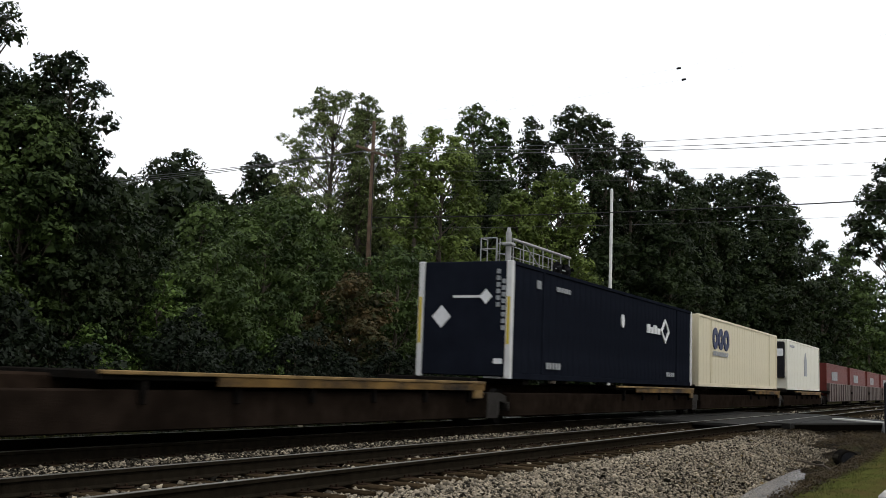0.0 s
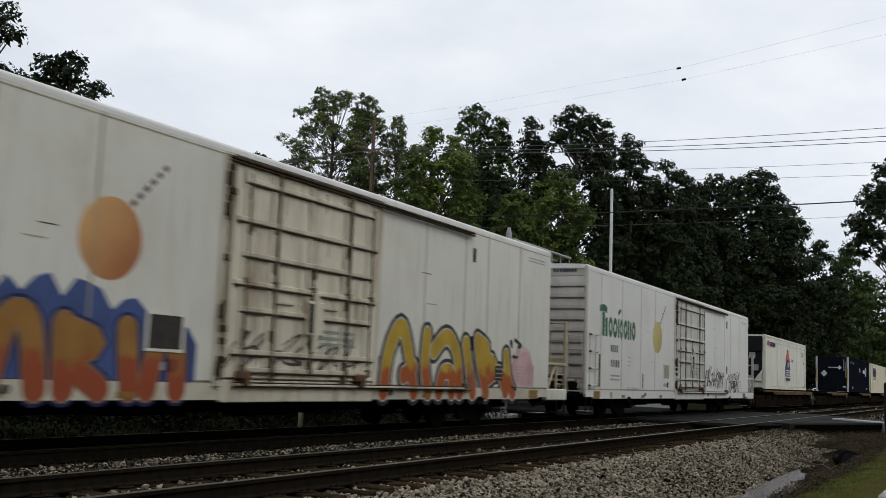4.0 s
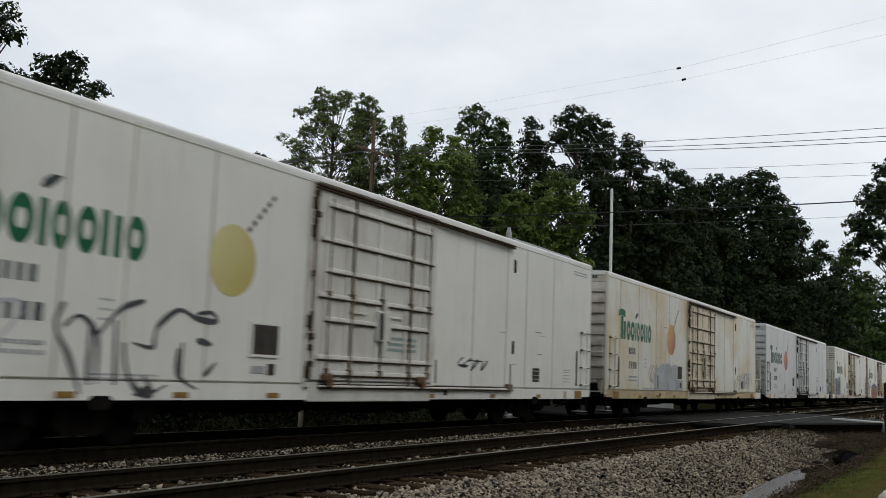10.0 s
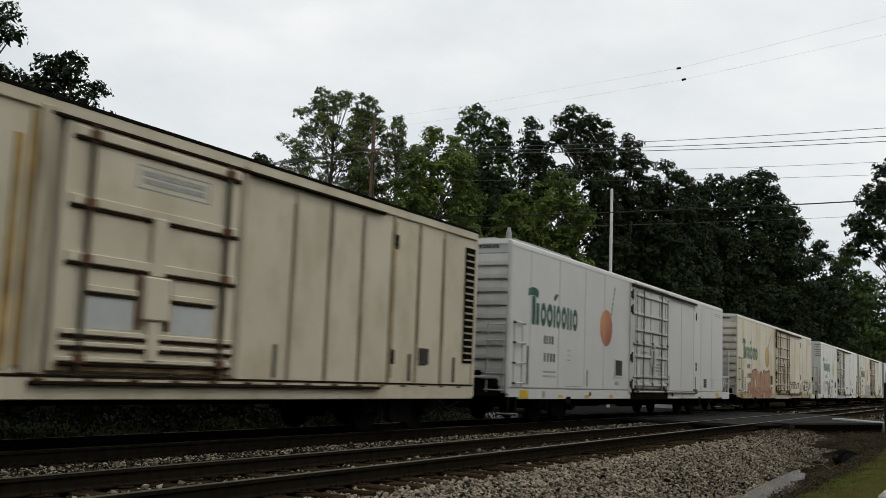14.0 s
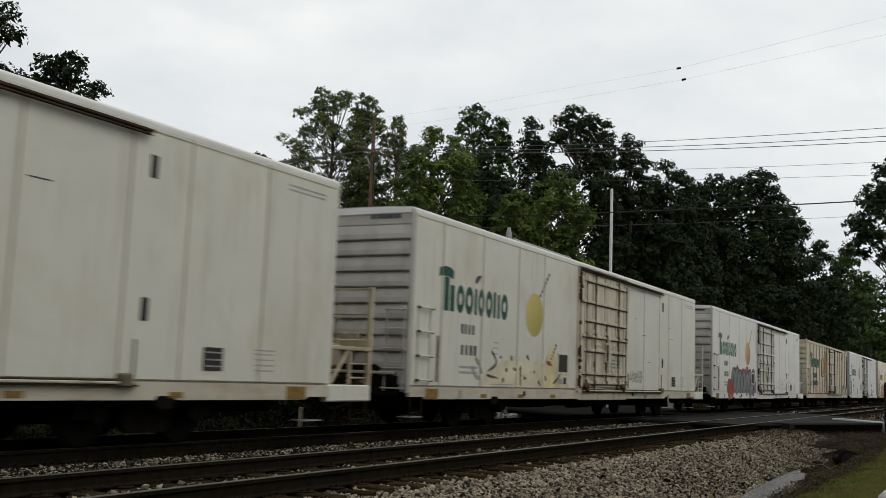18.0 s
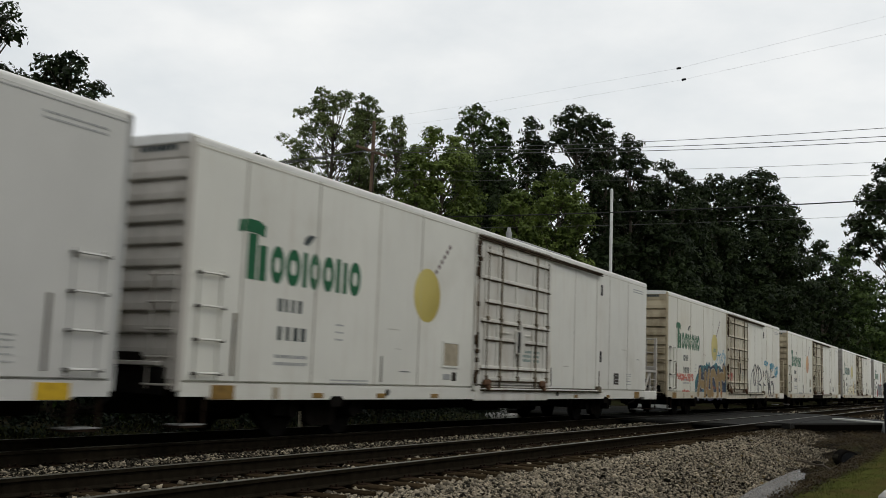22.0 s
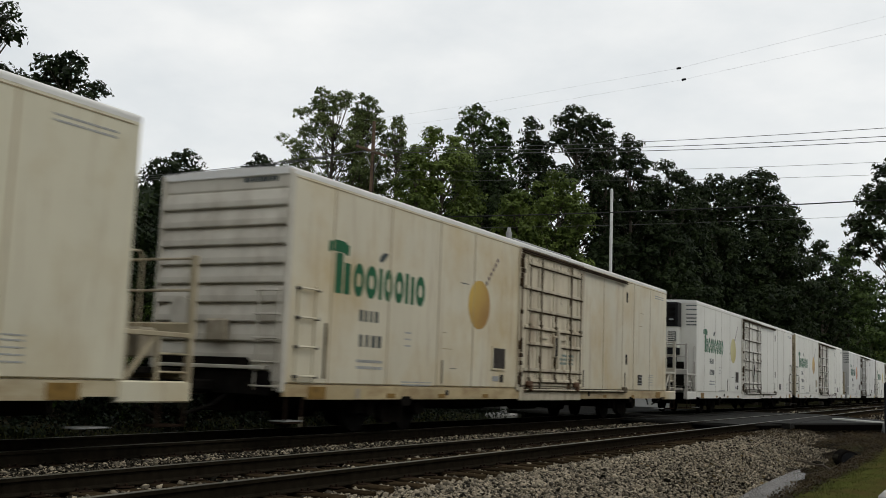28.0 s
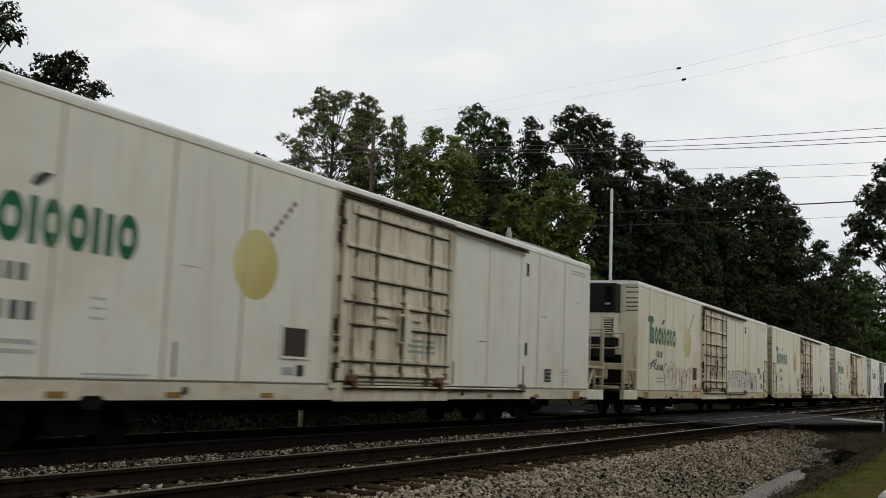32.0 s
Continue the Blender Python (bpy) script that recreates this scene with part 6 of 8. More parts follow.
def reefer(front, tone, fruit, unit_rear=False, rusty=True, dark_mark=False, plate="dark", seed=0, fruit_at=6.72, black_sill=False, end_tone="", dark_green=False):
    """A long white insulated refrigerator car. Its own y runs from the rear end (0) to the front end."""
    rear = front - LEN
    words = {"white": "white", "clean": "clean grey-white", "cream": "cream-white", "beige": "beige rust-stained", "tan": "tan-yellowed", "stained": "orange-stained white"}[tone]
    car = carriage("refrigerator_car", words + " insulated railway car, green emblem, " + {"yellow": "yellow", "pale": "pale yellow", "gold": "golden", "orange": "orange", "red": "red-orange"}[fruit] + " fruit",
                   "railway car", rear, "refrigerator cars")
    paint = paint_for(tone, seed)
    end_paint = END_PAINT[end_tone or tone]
    rods = RODS["rusty" if rusty else "clean"]
    mid = -0.88 if unit_rear else 0.0
    slide = pose(0, mid, 0)
    seams = [s + (mid if 4 < s < 20 else 0.0) for s in SEAMS]
    for k, (a, b) in enumerate(zip(seams, seams[1:])):
        if k == 5:
            continue
        part("side_panel", shared(("side_panel", k, unit_rear), lambda: Geo().box(HW - 0.06, HW, a + 0.008, b - 0.008, 0.872, 4.15, 0.012)), paint, car)
        if k:
            part("seam_strip", shared("seam_strip", lambda: Geo().box(HW - 0.02, HW + 0.004, -0.021, 0.021, 0.87, 4.13, 0.004)), SEAM[tone], car, m=pose(0, a, 0))
    part("core", shared("core", lambda: Geo().box(-HW + 0.02, HW - 0.055, 0.03, LEN - 0.03, 0.80, 4.16, 0.01)), paint, car)
    part("far_side", shared("far_side", lambda: Geo().box(-HW, -HW + 0.06, 0.0, LEN, 0.6, 4.15, 0.012)), paint, car)
    part("side_sill", shared("side_sill", lambda: Geo().slab_x([(0.0, 0.66), (0.0, 0.85), (LEN, 0.85), (LEN, 0.66), (LEN - 0.55, 0.66), (LEN - 0.62, 0.615), (0.62, 0.615), (0.55, 0.66)][::-1],
                                                               HW - 0.06, HW + 0.006)), SILL_PAINT.get(tone, paint), car)
    part("roof", shared("roof", roof_mesh), ROOF_BRIGHT, car, "white roof, painted brighter for its sky-lit edge")
    part("roof_seam", shared("roof_seam", lambda: Geo().box(HW - 0.03, HW + 0.005, 0.05, LEN - 0.05, 4.086, 4.104)), SEAM[tone], car, "dark seam under the roof edge")
    front_pose = pose(0, LEN, 0, 0, 0, 180)
    back_pose = pose(0, 0, 0)
    mirrored = Matrix.Translation((0, LEN, 0)) @ Matrix.Diagonal((1, -1, 1, 1))
    plain, mech = (front_pose, back_pose) if unit_rear else (back_pose, mirrored)
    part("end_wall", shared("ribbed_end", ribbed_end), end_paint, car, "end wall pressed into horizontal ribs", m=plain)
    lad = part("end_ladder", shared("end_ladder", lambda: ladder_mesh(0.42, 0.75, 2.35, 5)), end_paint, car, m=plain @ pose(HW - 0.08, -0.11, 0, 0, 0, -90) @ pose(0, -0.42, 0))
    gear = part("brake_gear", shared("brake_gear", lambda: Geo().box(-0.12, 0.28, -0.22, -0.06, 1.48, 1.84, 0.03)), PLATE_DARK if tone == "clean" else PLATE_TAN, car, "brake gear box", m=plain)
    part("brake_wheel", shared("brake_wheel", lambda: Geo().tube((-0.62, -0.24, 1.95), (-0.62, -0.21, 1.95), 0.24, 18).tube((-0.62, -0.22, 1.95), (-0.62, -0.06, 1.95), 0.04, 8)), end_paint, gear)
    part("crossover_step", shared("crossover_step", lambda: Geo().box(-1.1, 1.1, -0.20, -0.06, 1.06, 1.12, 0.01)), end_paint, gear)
    # black box that paints the dark opening below the ribs
    part("end_sill", shared("end_sill", lambda: Geo().box(-1.14, 1.14, -0.13, -0.02, 0.66, 1.04, 0.02).box(-1.14, 0.70, -0.12, -0.02, 1.04, 1.24, 0.02)), BLACK_STEEL, car, "black box standing in for the dark opening", m=plain)
    part("flat_end", shared("flat_end", lambda: Geo().box(-HW, HW, -0.03, 0.05, 0.85, 4.16, 0.02)), paint, car, m=mech)
    cooling_unit(car, mech, paint)
    platform_parts(car, mech, paint, end_paint)
    door_parts(car, DOOR_PAINT[tone], rods, RUSTY_HINGE if rusty else RODS["clean"], mid + 0.23, black_sill, 0 if tone == "clean" else 1 if tone == "white" else 2)
    # ladder and grab irons at the plain end, grab bars at both
    side_ladder(car, paint, pose(HW, LEN - 0.72 if unit_rear else 0.22, 0))
    part("grab_bar", shared("grab_bar", lambda: Geo().box(HW, HW + 0.03, 0.0, 0.05, 0.95, 1.85, 0.008)), rods, car, m=pose(0, LEN - 1.05 if unit_rear else 1.0, 0))
    for y in (5.1, 16.7 + mid, 13.15 + mid):
        part("grab_bar", shared("grab_bar_low", lambda: Geo().box(HW, HW + 0.02, 0.0, 0.035, 0.92, 1.38, 0.006)), RODS["clean"], car, m=pose(0, y, 0))
    for z in (1.62, 3.48):
        part("slot", shared("slot", lambda: Geo().box(HW - 0.03, HW + 0.012, 16.78, 16.9, 0, 0.30, 0.004)), BLACK_PAINT, car, "dark recessed slot", m=pose(0, mid, z))
    if plate != "none":
        pl = part("placard", shared("placard", lambda: Geo().box(HW, HW + 0.016, 7.46, 8.08, 1.28, 1.72, 0.006)), PLATE_DARK if plate == "dark" else PLATE_TAN, car, "riveted placard plate", m=slide)
        part("placard_rim", shared("placard_rim", lambda: Geo().box(HW, HW + 0.022, 7.41, 7.46, 1.24, 1.76).box(HW, HW + 0.022, 8.08, 8.13, 1.24, 1.76).box(HW, HW + 0.022, 7.46, 8.08, 1.72, 1.76).box(HW, HW + 0.022, 7.46, 8.08, 1.24, 1.28)), paint, pl)
    grid = part("grid_plate", shared("grid_plate", lambda: Geo().box(HW, HW + 0.014, 18.02, 18.42, 1.02, 1.34, 0.004)), PLATE_DARK, car, "small dark grid plate", m=slide)
    part("grid_line", shared("grid_line", lambda: bars(HW + 0.014, 18.05, 18.40, (1.27, 1.17, 1.08), 0.022, 2)), INK_FAINT, grid)
    for y, w in ((0.62, 0.50), (LEN - 1.12, 0.50), (3.05, 0.30), (5.0, 0.3), (7.0, 0.3), (9.3, 0.28), (12.0, 0.28), (14.8, 0.28), (17.4, 0.26)):
        part("reflector", shared(("reflector", w), lambda: Geo().box(HW + 0.004, HW + 0.012, 0, w, 0.64 if w < 0.45 else 0.62, 0.72 if w < 0.45 else 0.82, 0.003)),
             REFLECTOR if tone == "clean" else REFLECTOR_DULL, car, "yellow reflector strip", m=pose(0, y, 0))
    rng = random.Random(900 + seed)
    if tone != "clean":
        for k in range(6):
            w = rng.uniform(0.12, 0.5)
            part("scratch", shared(("scratch", k), lambda: Geo().box(HW - 0.002, HW + 0.003, 0, w, 0, rng.uniform(0.012, 0.022))), INK if k % 3 == 0 else SEAM[tone], car,
                 m=pose(0, rng.choice((rng.uniform(4.9, 6.0), rng.uniform(13.4, 16.2), rng.uniform(17.2, 20.2))), rng.uniform(1.0, 3.4)))
    part("sill_plate", shared("sill_plate", lambda: Geo().box(HW + 0.004, HW + 0.011, 0, 0.17, 0.63, 0.80, 0.003)), PLATE_TAN, car, "pale plate on the sill", m=pose(0, 2.0 if not unit_rear else 19.2, 0))
    for y in (5.35, 13.6):
        part("drain_cap", shared("drain_cap", lambda: Geo().tube((HW, 0, 0.74), (HW + 0.035, 0, 0.74), 0.055, 12)), RUNG, car, "dark drain cap", m=pose(0, y + mid, 0))
    part("data_plate", shared("data_plate", lambda: Geo().box(HW, HW + 0.008, 7.48, 7.80, 1.00, 1.11, 0.003)), INK_FAINT, car, "small grey data plate", m=slide)
    if tone != "clean" and plate != "none":
        part("stencil_plate", shared("stencil_plate", lambda: Geo().box(HW, HW + 0.010, 7.86, 8.04, 0.98, 1.15, 0.003)), PLATE_DARK, car, "small dark square plate", m=slide)
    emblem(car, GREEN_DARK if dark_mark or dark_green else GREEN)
    part("leaf_mark", shared("leaf_mark", leaf_mark), INK, car)
    part("fruit_emblem", shared("fruit_emblem", lambda: Geo().oval(6.62, 2.60, 0.52, 0.52, HW - 0.01, HW + 0.004, 40)), FRUIT[fruit], car, "painted round fruit", m=pose(0, fruit_at - 6.62, 0))
    straw(car, pose(0, fruit_at - 6.62, 0), dark_mark)
    part("car_marking", shared("car_marking", lambda: bars(HW + 0.001, 1.98, 2.66, (2.05,), 0.20, 4, 1, 0.32)), INK, car, "dark reporting marks, illegible")
    part("car_marking", shared("car_marking_low", lambda: bars(HW + 0.001, 2.00, 2.79, (1.62,), 0.21, 4, 2, 0.32)), INK, car, "dark reporting marks, illegible")
    part("small_print", shared("small_print", lambda: bars(HW + 0.001, 2.00, 2.85, (1.27, 1.16), 0.05, 8, 3)), INK_FAINT, car)
    part("small_print", shared("small_print_low", lambda: bars(HW + 0.001, 3.55, 4.7, (0.93, 0.88), 0.025, 9, 4)), INK_FAINT, car)
    part("small_print", shared("small_print_box", lambda: bars(HW + 0.001, 3.62, 3.86, (1.84, 1.72, 1.60), 0.03, 2, 5)), INK_FAINT, car)
    part("small_print", shared("small_print_end", lambda: bars(HW + 0.001, 19.15, 19.62, (1.34, 1.28, 1.20, 1.12, 1.04), 0.022, 5, 6)), INK_FAINT, car)
    part("small_print", shared("small_print_top", lambda: bars(HW + 0.001, 19.75, 20.75, (3.93, 3.86), 0.028, 9, 7)), INK_FAINT, car)
    part("end_print", shared("end_print", lambda: bars(0, 0.25, 0.95, (4.08,), 0.08, 8, 6)), INK, car, m=plain @ pose(0.2, -0.035, 0, 0, 0, -90) @ pose(0, -0.1, 0))
    under = part("underframe", shared("underframe", lambda: Geo().box(-0.3, 0.3, 0.1, LEN - 0.1, 0.38, 0.80, 0.02).box(-1.24, 1.24, 0.05, LEN - 0.05, 0.70, 0.80, 0.01).box(-0.9, 0.2, 8.0, 9.6, 0.34, 0.62, 0.05)
                  .tube((0.6, 10.2, 0.5), (0.6, 11.6, 0.5), 0.17, 12).box(-0.5, 0.9, 12.0, 12.5, 0.36, 0.66, 0.03)), BLACK_STEEL, car, "grimy black underframe")
    part("corner_step", shared("corner_step", lambda: Geo().box(HW - 0.30, HW - 0.02, 0.25, 0.72, 0.24, 0.27, 0.004).box(HW - 0.05, HW - 0.02, 0.25, 0.29, 0.24, 0.75).box(HW - 0.05, HW - 0.02, 0.68, 0.72, 0.24, 0.75)), RUST_STEEL, car,
         m=pose(0, LEN - 0.82 if unit_rear else -0.17, 0))
    # pale treads laid on the dark steps to paint the sky's reflection
    for y in (LEN - 0.82 if unit_rear else -0.17, -0.17 if unit_rear else LEN - 0.82):
        part("step_tread", shared("step_tread", lambda: Geo().box(HW - 0.30, HW - 0.015, 0.24, 0.73, 0.271, 0.290, 0.004)), GALVANISED, car, "step tread, pale for the sky's sheen", m=pose(0, y, 0))
    for y in (3.75, LEN - 3.75):
        bogie(car, y)
        part("bolster_end", shared("bolster_end", lambda: Geo().slab_x([(-0.20, 0.62), (-0.13, 0.50), (0.13, 0.50), (0.20, 0.62), (0.14, 0.67), (-0.14, 0.67)], HW - 0.25, HW + 0.010)), BLACK_STEEL, car, "black bolster end under the sill", m=pose(0, y, 0))
    coupler(car, 0.0 if not unit_rear else -0.9, -1)
    coupler(car, LEN + (0.9 if not unit_rear else 0.0), 1)
    return car


# painted-on street lettering: bubbles, strokes and washes without meaning
def wash(car, y0, y1, z0, z1, color, seed, n=28, x=0.003, name="paint_patch", label="patch of sprayed paint", ragged=0.3, round_off=0.5):
    """An uneven block of colour with a ragged upper edge."""
    rng = random.Random(seed)
    top = []
    for k in range(n + 1):
        y = y0 + (y1 - y0) * k / n
        env = 1 - (abs(2 * k / n - 1) ** 4) * round_off
        top.append((y, z0 + (z1 - z0) * env * rng.uniform(1 - ragged, 1)))
    g = Geo().slab_x([(y0, z0), (y1, z0)] + top[::-1], HW - 0.01, HW + x)
    part(name, g, material("spray_" + name, color, 0.55, vary=0.25, scale=1.8, bump=0), car, label)


def bubbles(car, y0, y1, z0, z1, fill, edge, seed, n=7, low=None, label="bubble-shaped graffiti"):
    """Fat overlapping rounded shapes with a dark rim, sometimes two-toned."""
    rng = random.Random(seed)
    rim, body, foot = Geo(), Geo(), Geo()
    w = (y1 - y0) / n
    h = (z1 - z0) / 2
    for k in range(n):
        yc = y0 + w * (k + 0.5)
        t = rng.uniform(-0.25, 0.25)
        ry, rz = w * rng.uniform(0.50, 0.66), h * rng.uniform(0.80, 1.0)
        zc = (z0 + z1) / 2 + rng.uniform(-0.06, 0.06)
        rim.oval(yc, zc, ry + 0.08, rz + 0.08, HW - 0.01, HW + 0.004 + 0.0004 * k, 22, t)
        rim.oval(yc + rng.uniform(-0.1, 0.1) * w, zc + rz * 0.2, ry * 0.10 + 0.01, rz * 0.30, HW - 0.01, HW + 0.0095 + 0.0002 * k, 12, rng.uniform(-0.6, 0.6))
        rim.oval(yc - 0.22 * ry, zc - rz * 0.25, ry * 0.06 + 0.012, rz * 0.42, HW - 0.01, HW + 0.0097 + 0.0002 * k, 12, rng.uniform(-0.4, 0.4))
        body.oval(yc, zc + (0.0 if low is None else rz * 0.1), ry, rz, HW - 0.01, HW + 0.0065 + 0.0002 * k, 22, t)
        if low is not None:
            foot.oval(yc, zc - rz * 0.45, ry * 0.95, rz * 0.55, HW - 0.01, HW + 0.0080 + 0.0002 * k, 20, t * 0.4)
    g = part("graffiti", rim, material("spray_rim", edge, 0.55, vary=0.2, scale=3, bump=0), car, label)
    part("graffiti_fill", body, material("spray_fill", fill, 0.55, vary=0.25, scale=2, bump=0), g)
    if low is not None:
        part("graffiti_base", foot, material("spray_base", low, 0.55, vary=0.25, scale=2, bump=0), g)


def scrawl(car, y0, y1, z0, z1, color, seed, n=5, r=0.022, label="scrawled graffiti strokes", lift=0.0):
    """Loose hand-sprayed loops, each one stroke of uneven width."""
    rng = random.Random(seed)
    mat = material("spray_stroke", color, 0.6, vary=0.2, scale=4, bump=0)
    w = (y1 - y0) / n
    first = None
    for k in range(n):
        c0, c1 = rng.uniform(0.45, 0.85), rng.uniform(0.5, 1.15)
        p0, p1, q = rng.uniform(0, 6.28), rng.uniform(0, 6.28), rng.choice((2.0, 2.5, 3.0, 3.5))
        mid, half = (z0 + z1) / 2, (z1 - z0) / 2 * rng.uniform(0.75, 1.0)
        pts = []
        for i in range(41):
            a = i / 40.0
            pts.append((y0 + w * (k + a) + 0.42 * w * c1 * math.sin(6.28 * q * a + p1), mid + half * (c0 * math.cos(6.28 * q * a * 0.5 + p0) + (1 - c0) * math.sin(6.28 * q * a + p1))))
        g = ribbon(pts, r, HW + lift + 0.004 + 0.0003 * (k % 3), p0)
        if first is None:
            first = part("graffiti", g, mat, car, label)
        else:
            part("graffiti_stroke", g, mat, first)


def ribbon(pts, r, x, phase, even=False):
    """One painted stroke along the points, of uneven or of even width."""
    n = len(pts)
    left, right = [], []
    for i in range(n):
        (ya, za), (yb, zb) = pts[max(i - 1, 0)], pts[min(i + 1, n - 1)]
        d = math.hypot(yb - ya, zb - za) + 1e-6
        rr = r if even else r * (0.55 + 0.6 * math.sin(3.14 * i / (n - 1))) * (0.8 + 0.3 * math.sin(i * 0.5 + phase))
        ny, nz = -(zb - za) / d * rr, (yb - ya) / d * rr
        left.append((pts[i][0] + ny, pts[i][1] + nz))
        right.append((pts[i][0] - ny, pts[i][1] - nz))
    g = Geo()
    g.add([(x, y, z) for y, z in left] + [(x, y, z) for y, z in right] + [(HW - 0.004, y, z) for y, z in left] + [(HW - 0.004, y, z) for y, z in right],
          [(i + 1, i, n + i, n + 1 + i) for i in range(n - 1)] + [(i, i + 1, 2 * n + 1 + i, 2 * n + i) for i in range(n - 1)] + [(n + 1 + i, n + i, 3 * n + i, 3 * n + 1 + i) for i in range(n - 1)])
    return g


def loops(car, y0, y1, z0, z1, color, seed, n=4, r=0.03, label="rounded looping graffiti outline", lift=0.0):
    """Tall rounded loops that overlap, each one open stroke."""
    rng = random.Random(seed)
    mat = material("spray_loop", color, 0.6, vary=0.25, scale=4, bump=0)
    w = (y1 - y0) / n
    first = None
    for k in range(n):
        yc, zc = y0 + w * (k + 0.5), (z0 + z1) / 2 + rng.uniform(-0.08, 0.08)
        ry, rz, s = w * rng.uniform(0.45, 0.75), (z1 - z0) / 2 * rng.uniform(0.7, 1.0), rng.uniform(3.4, 4.6)
        turn, pinch = rng.uniform(4.6, 5.8), rng.uniform(0.1, 0.35)
        pts = [(yc + ry * math.cos(s - turn * i / 36) * (1 - pinch * math.sin(turn * i / 18)), zc + rz * math.sin(s - turn * i / 36)) for i in range(37)]
        g = ribbon(pts, r, HW + lift + 0.004 + 0.0003 * (k % 3), s)
        g = part("graffiti" if first is None else "graffiti_stroke", g, mat, first or car, label if first is None else "")
        first = first or g


def curve(pts, steps=6):
    """A smooth line through the points."""
    out = []
    for i in range(len(pts) - 1):
        p0, p1, p2, p3 = pts[max(i - 1, 0)], pts[i], pts[i + 1], pts[min(i + 2, len(pts) - 1)]
        for k in range(steps):
            t = k / steps
            out.append(tuple(0.5 * (2 * b + (c - a) * t + (2 * a - 5 * b + 4 * c - d) * t * t + (3 * b - a - 3 * c + d) * t ** 3) for a, b, c, d in zip(p0, p1, p2, p3)))
    return out + [tuple(pts[-1])]


def sprayed(car, lines, color, r=0.03, label="sprayed graffiti strokes", lift=0.0):
    """Smooth hand-sprayed strokes, each through a few points."""
    mat = material("spray_line", color, 0.6, vary=0.3, scale=4, bump=0)
    first = None
    for k, pts in enumerate(lines):
        g = ribbon(curve(pts), r, HW + lift + 0.0125 + 0.0002 * (k % 3), 1.0 + k)
        g = part("graffiti" if first is None else "graffiti_stroke", g, mat, first or car, label if first is None else "")
        first = first or g


def fade_material(name, top, low, z):
    """Sprayed colour that passes from one tone to another around the height z."""
    m = material(name, top, 0.55, vary=0.2, scale=2.2, bump=0)
    n, l = m.node_tree.nodes, m.node_tree.links
    p = n["Principled BSDF"]
    mix = n.new("ShaderNodeMix")
    mix.data_type = "RGBA"
    mix.inputs[7].default_value = (*low, 1)
    l.new(p.inputs["Base Color"].links[0].from_socket, mix.inputs[6])
    tc, sp, ns, ad, mr = (n.new("ShaderNode" + k) for k in ("TexCoord", "SeparateXYZ", "TexNoise", "Math", "MapRange"))
    ns.inputs["Scale"].default_value = 2.5
    ad.operation = "MULTIPLY_ADD"
    ad.inputs[1].default_value = 0.7
    l.new(tc.outputs["Object"], sp.inputs[0])
    l.new(tc.outputs["Object"], ns.inputs["Vector"])
    l.new(ns.outputs["Fac"], ad.inputs[0])
    l.new(sp.outputs["Z"], ad.inputs[2])
    mr.inputs["From Min"].default_value, mr.inputs["From Max"].default_value = z + 0.42, z + 0.28
    l.new(ad.outputs["Value"], mr.inputs["Value"])
    l.new(mr.outputs["Result"], mix.inputs[0])
    l.new(mix.outputs[2], p.inputs["Base Color"])
    return m


def fat_tag(car, lines, w, fill, low, split, edge, pale, label, rim=0.07):
    """Fat block shapes: a dark rim, a thin pale line and a two-toned fill around a few strokes."""
    layers = [(w + rim, 0.0040, material("spray_rim", edge, 0.55, vary=0.2, scale=2.2, bump=0)), (w, 0.0088, fade_material("spray_fill", fill, low, split))]
    if pale:
        layers.insert(1, (w + 0.026, 0.0064, material("spray_pale", pale, 0.55, vary=0.15, scale=2.2, bump=0)))
    first = None
    for r, x, mat in layers:
        for k, pts in enumerate(lines):
            c = curve(pts, 5)
            g = ribbon(c, r, HW + x + 0.0002 * (k % 7), 0.0, True)
            for y, z in (c[0], c[-1]):
                g.oval(y, z, r, r, HW - 0.004, HW + x + 0.0002 * (k % 7), 14)
            g = part("graffiti" if first is None else "graffiti_stroke", g, mat, first or car, label if first is None else "")
            first = first or g


BLACK, GREYBLUE = (0.03, 0.03, 0.035), (0.155, 0.175, 0.195)


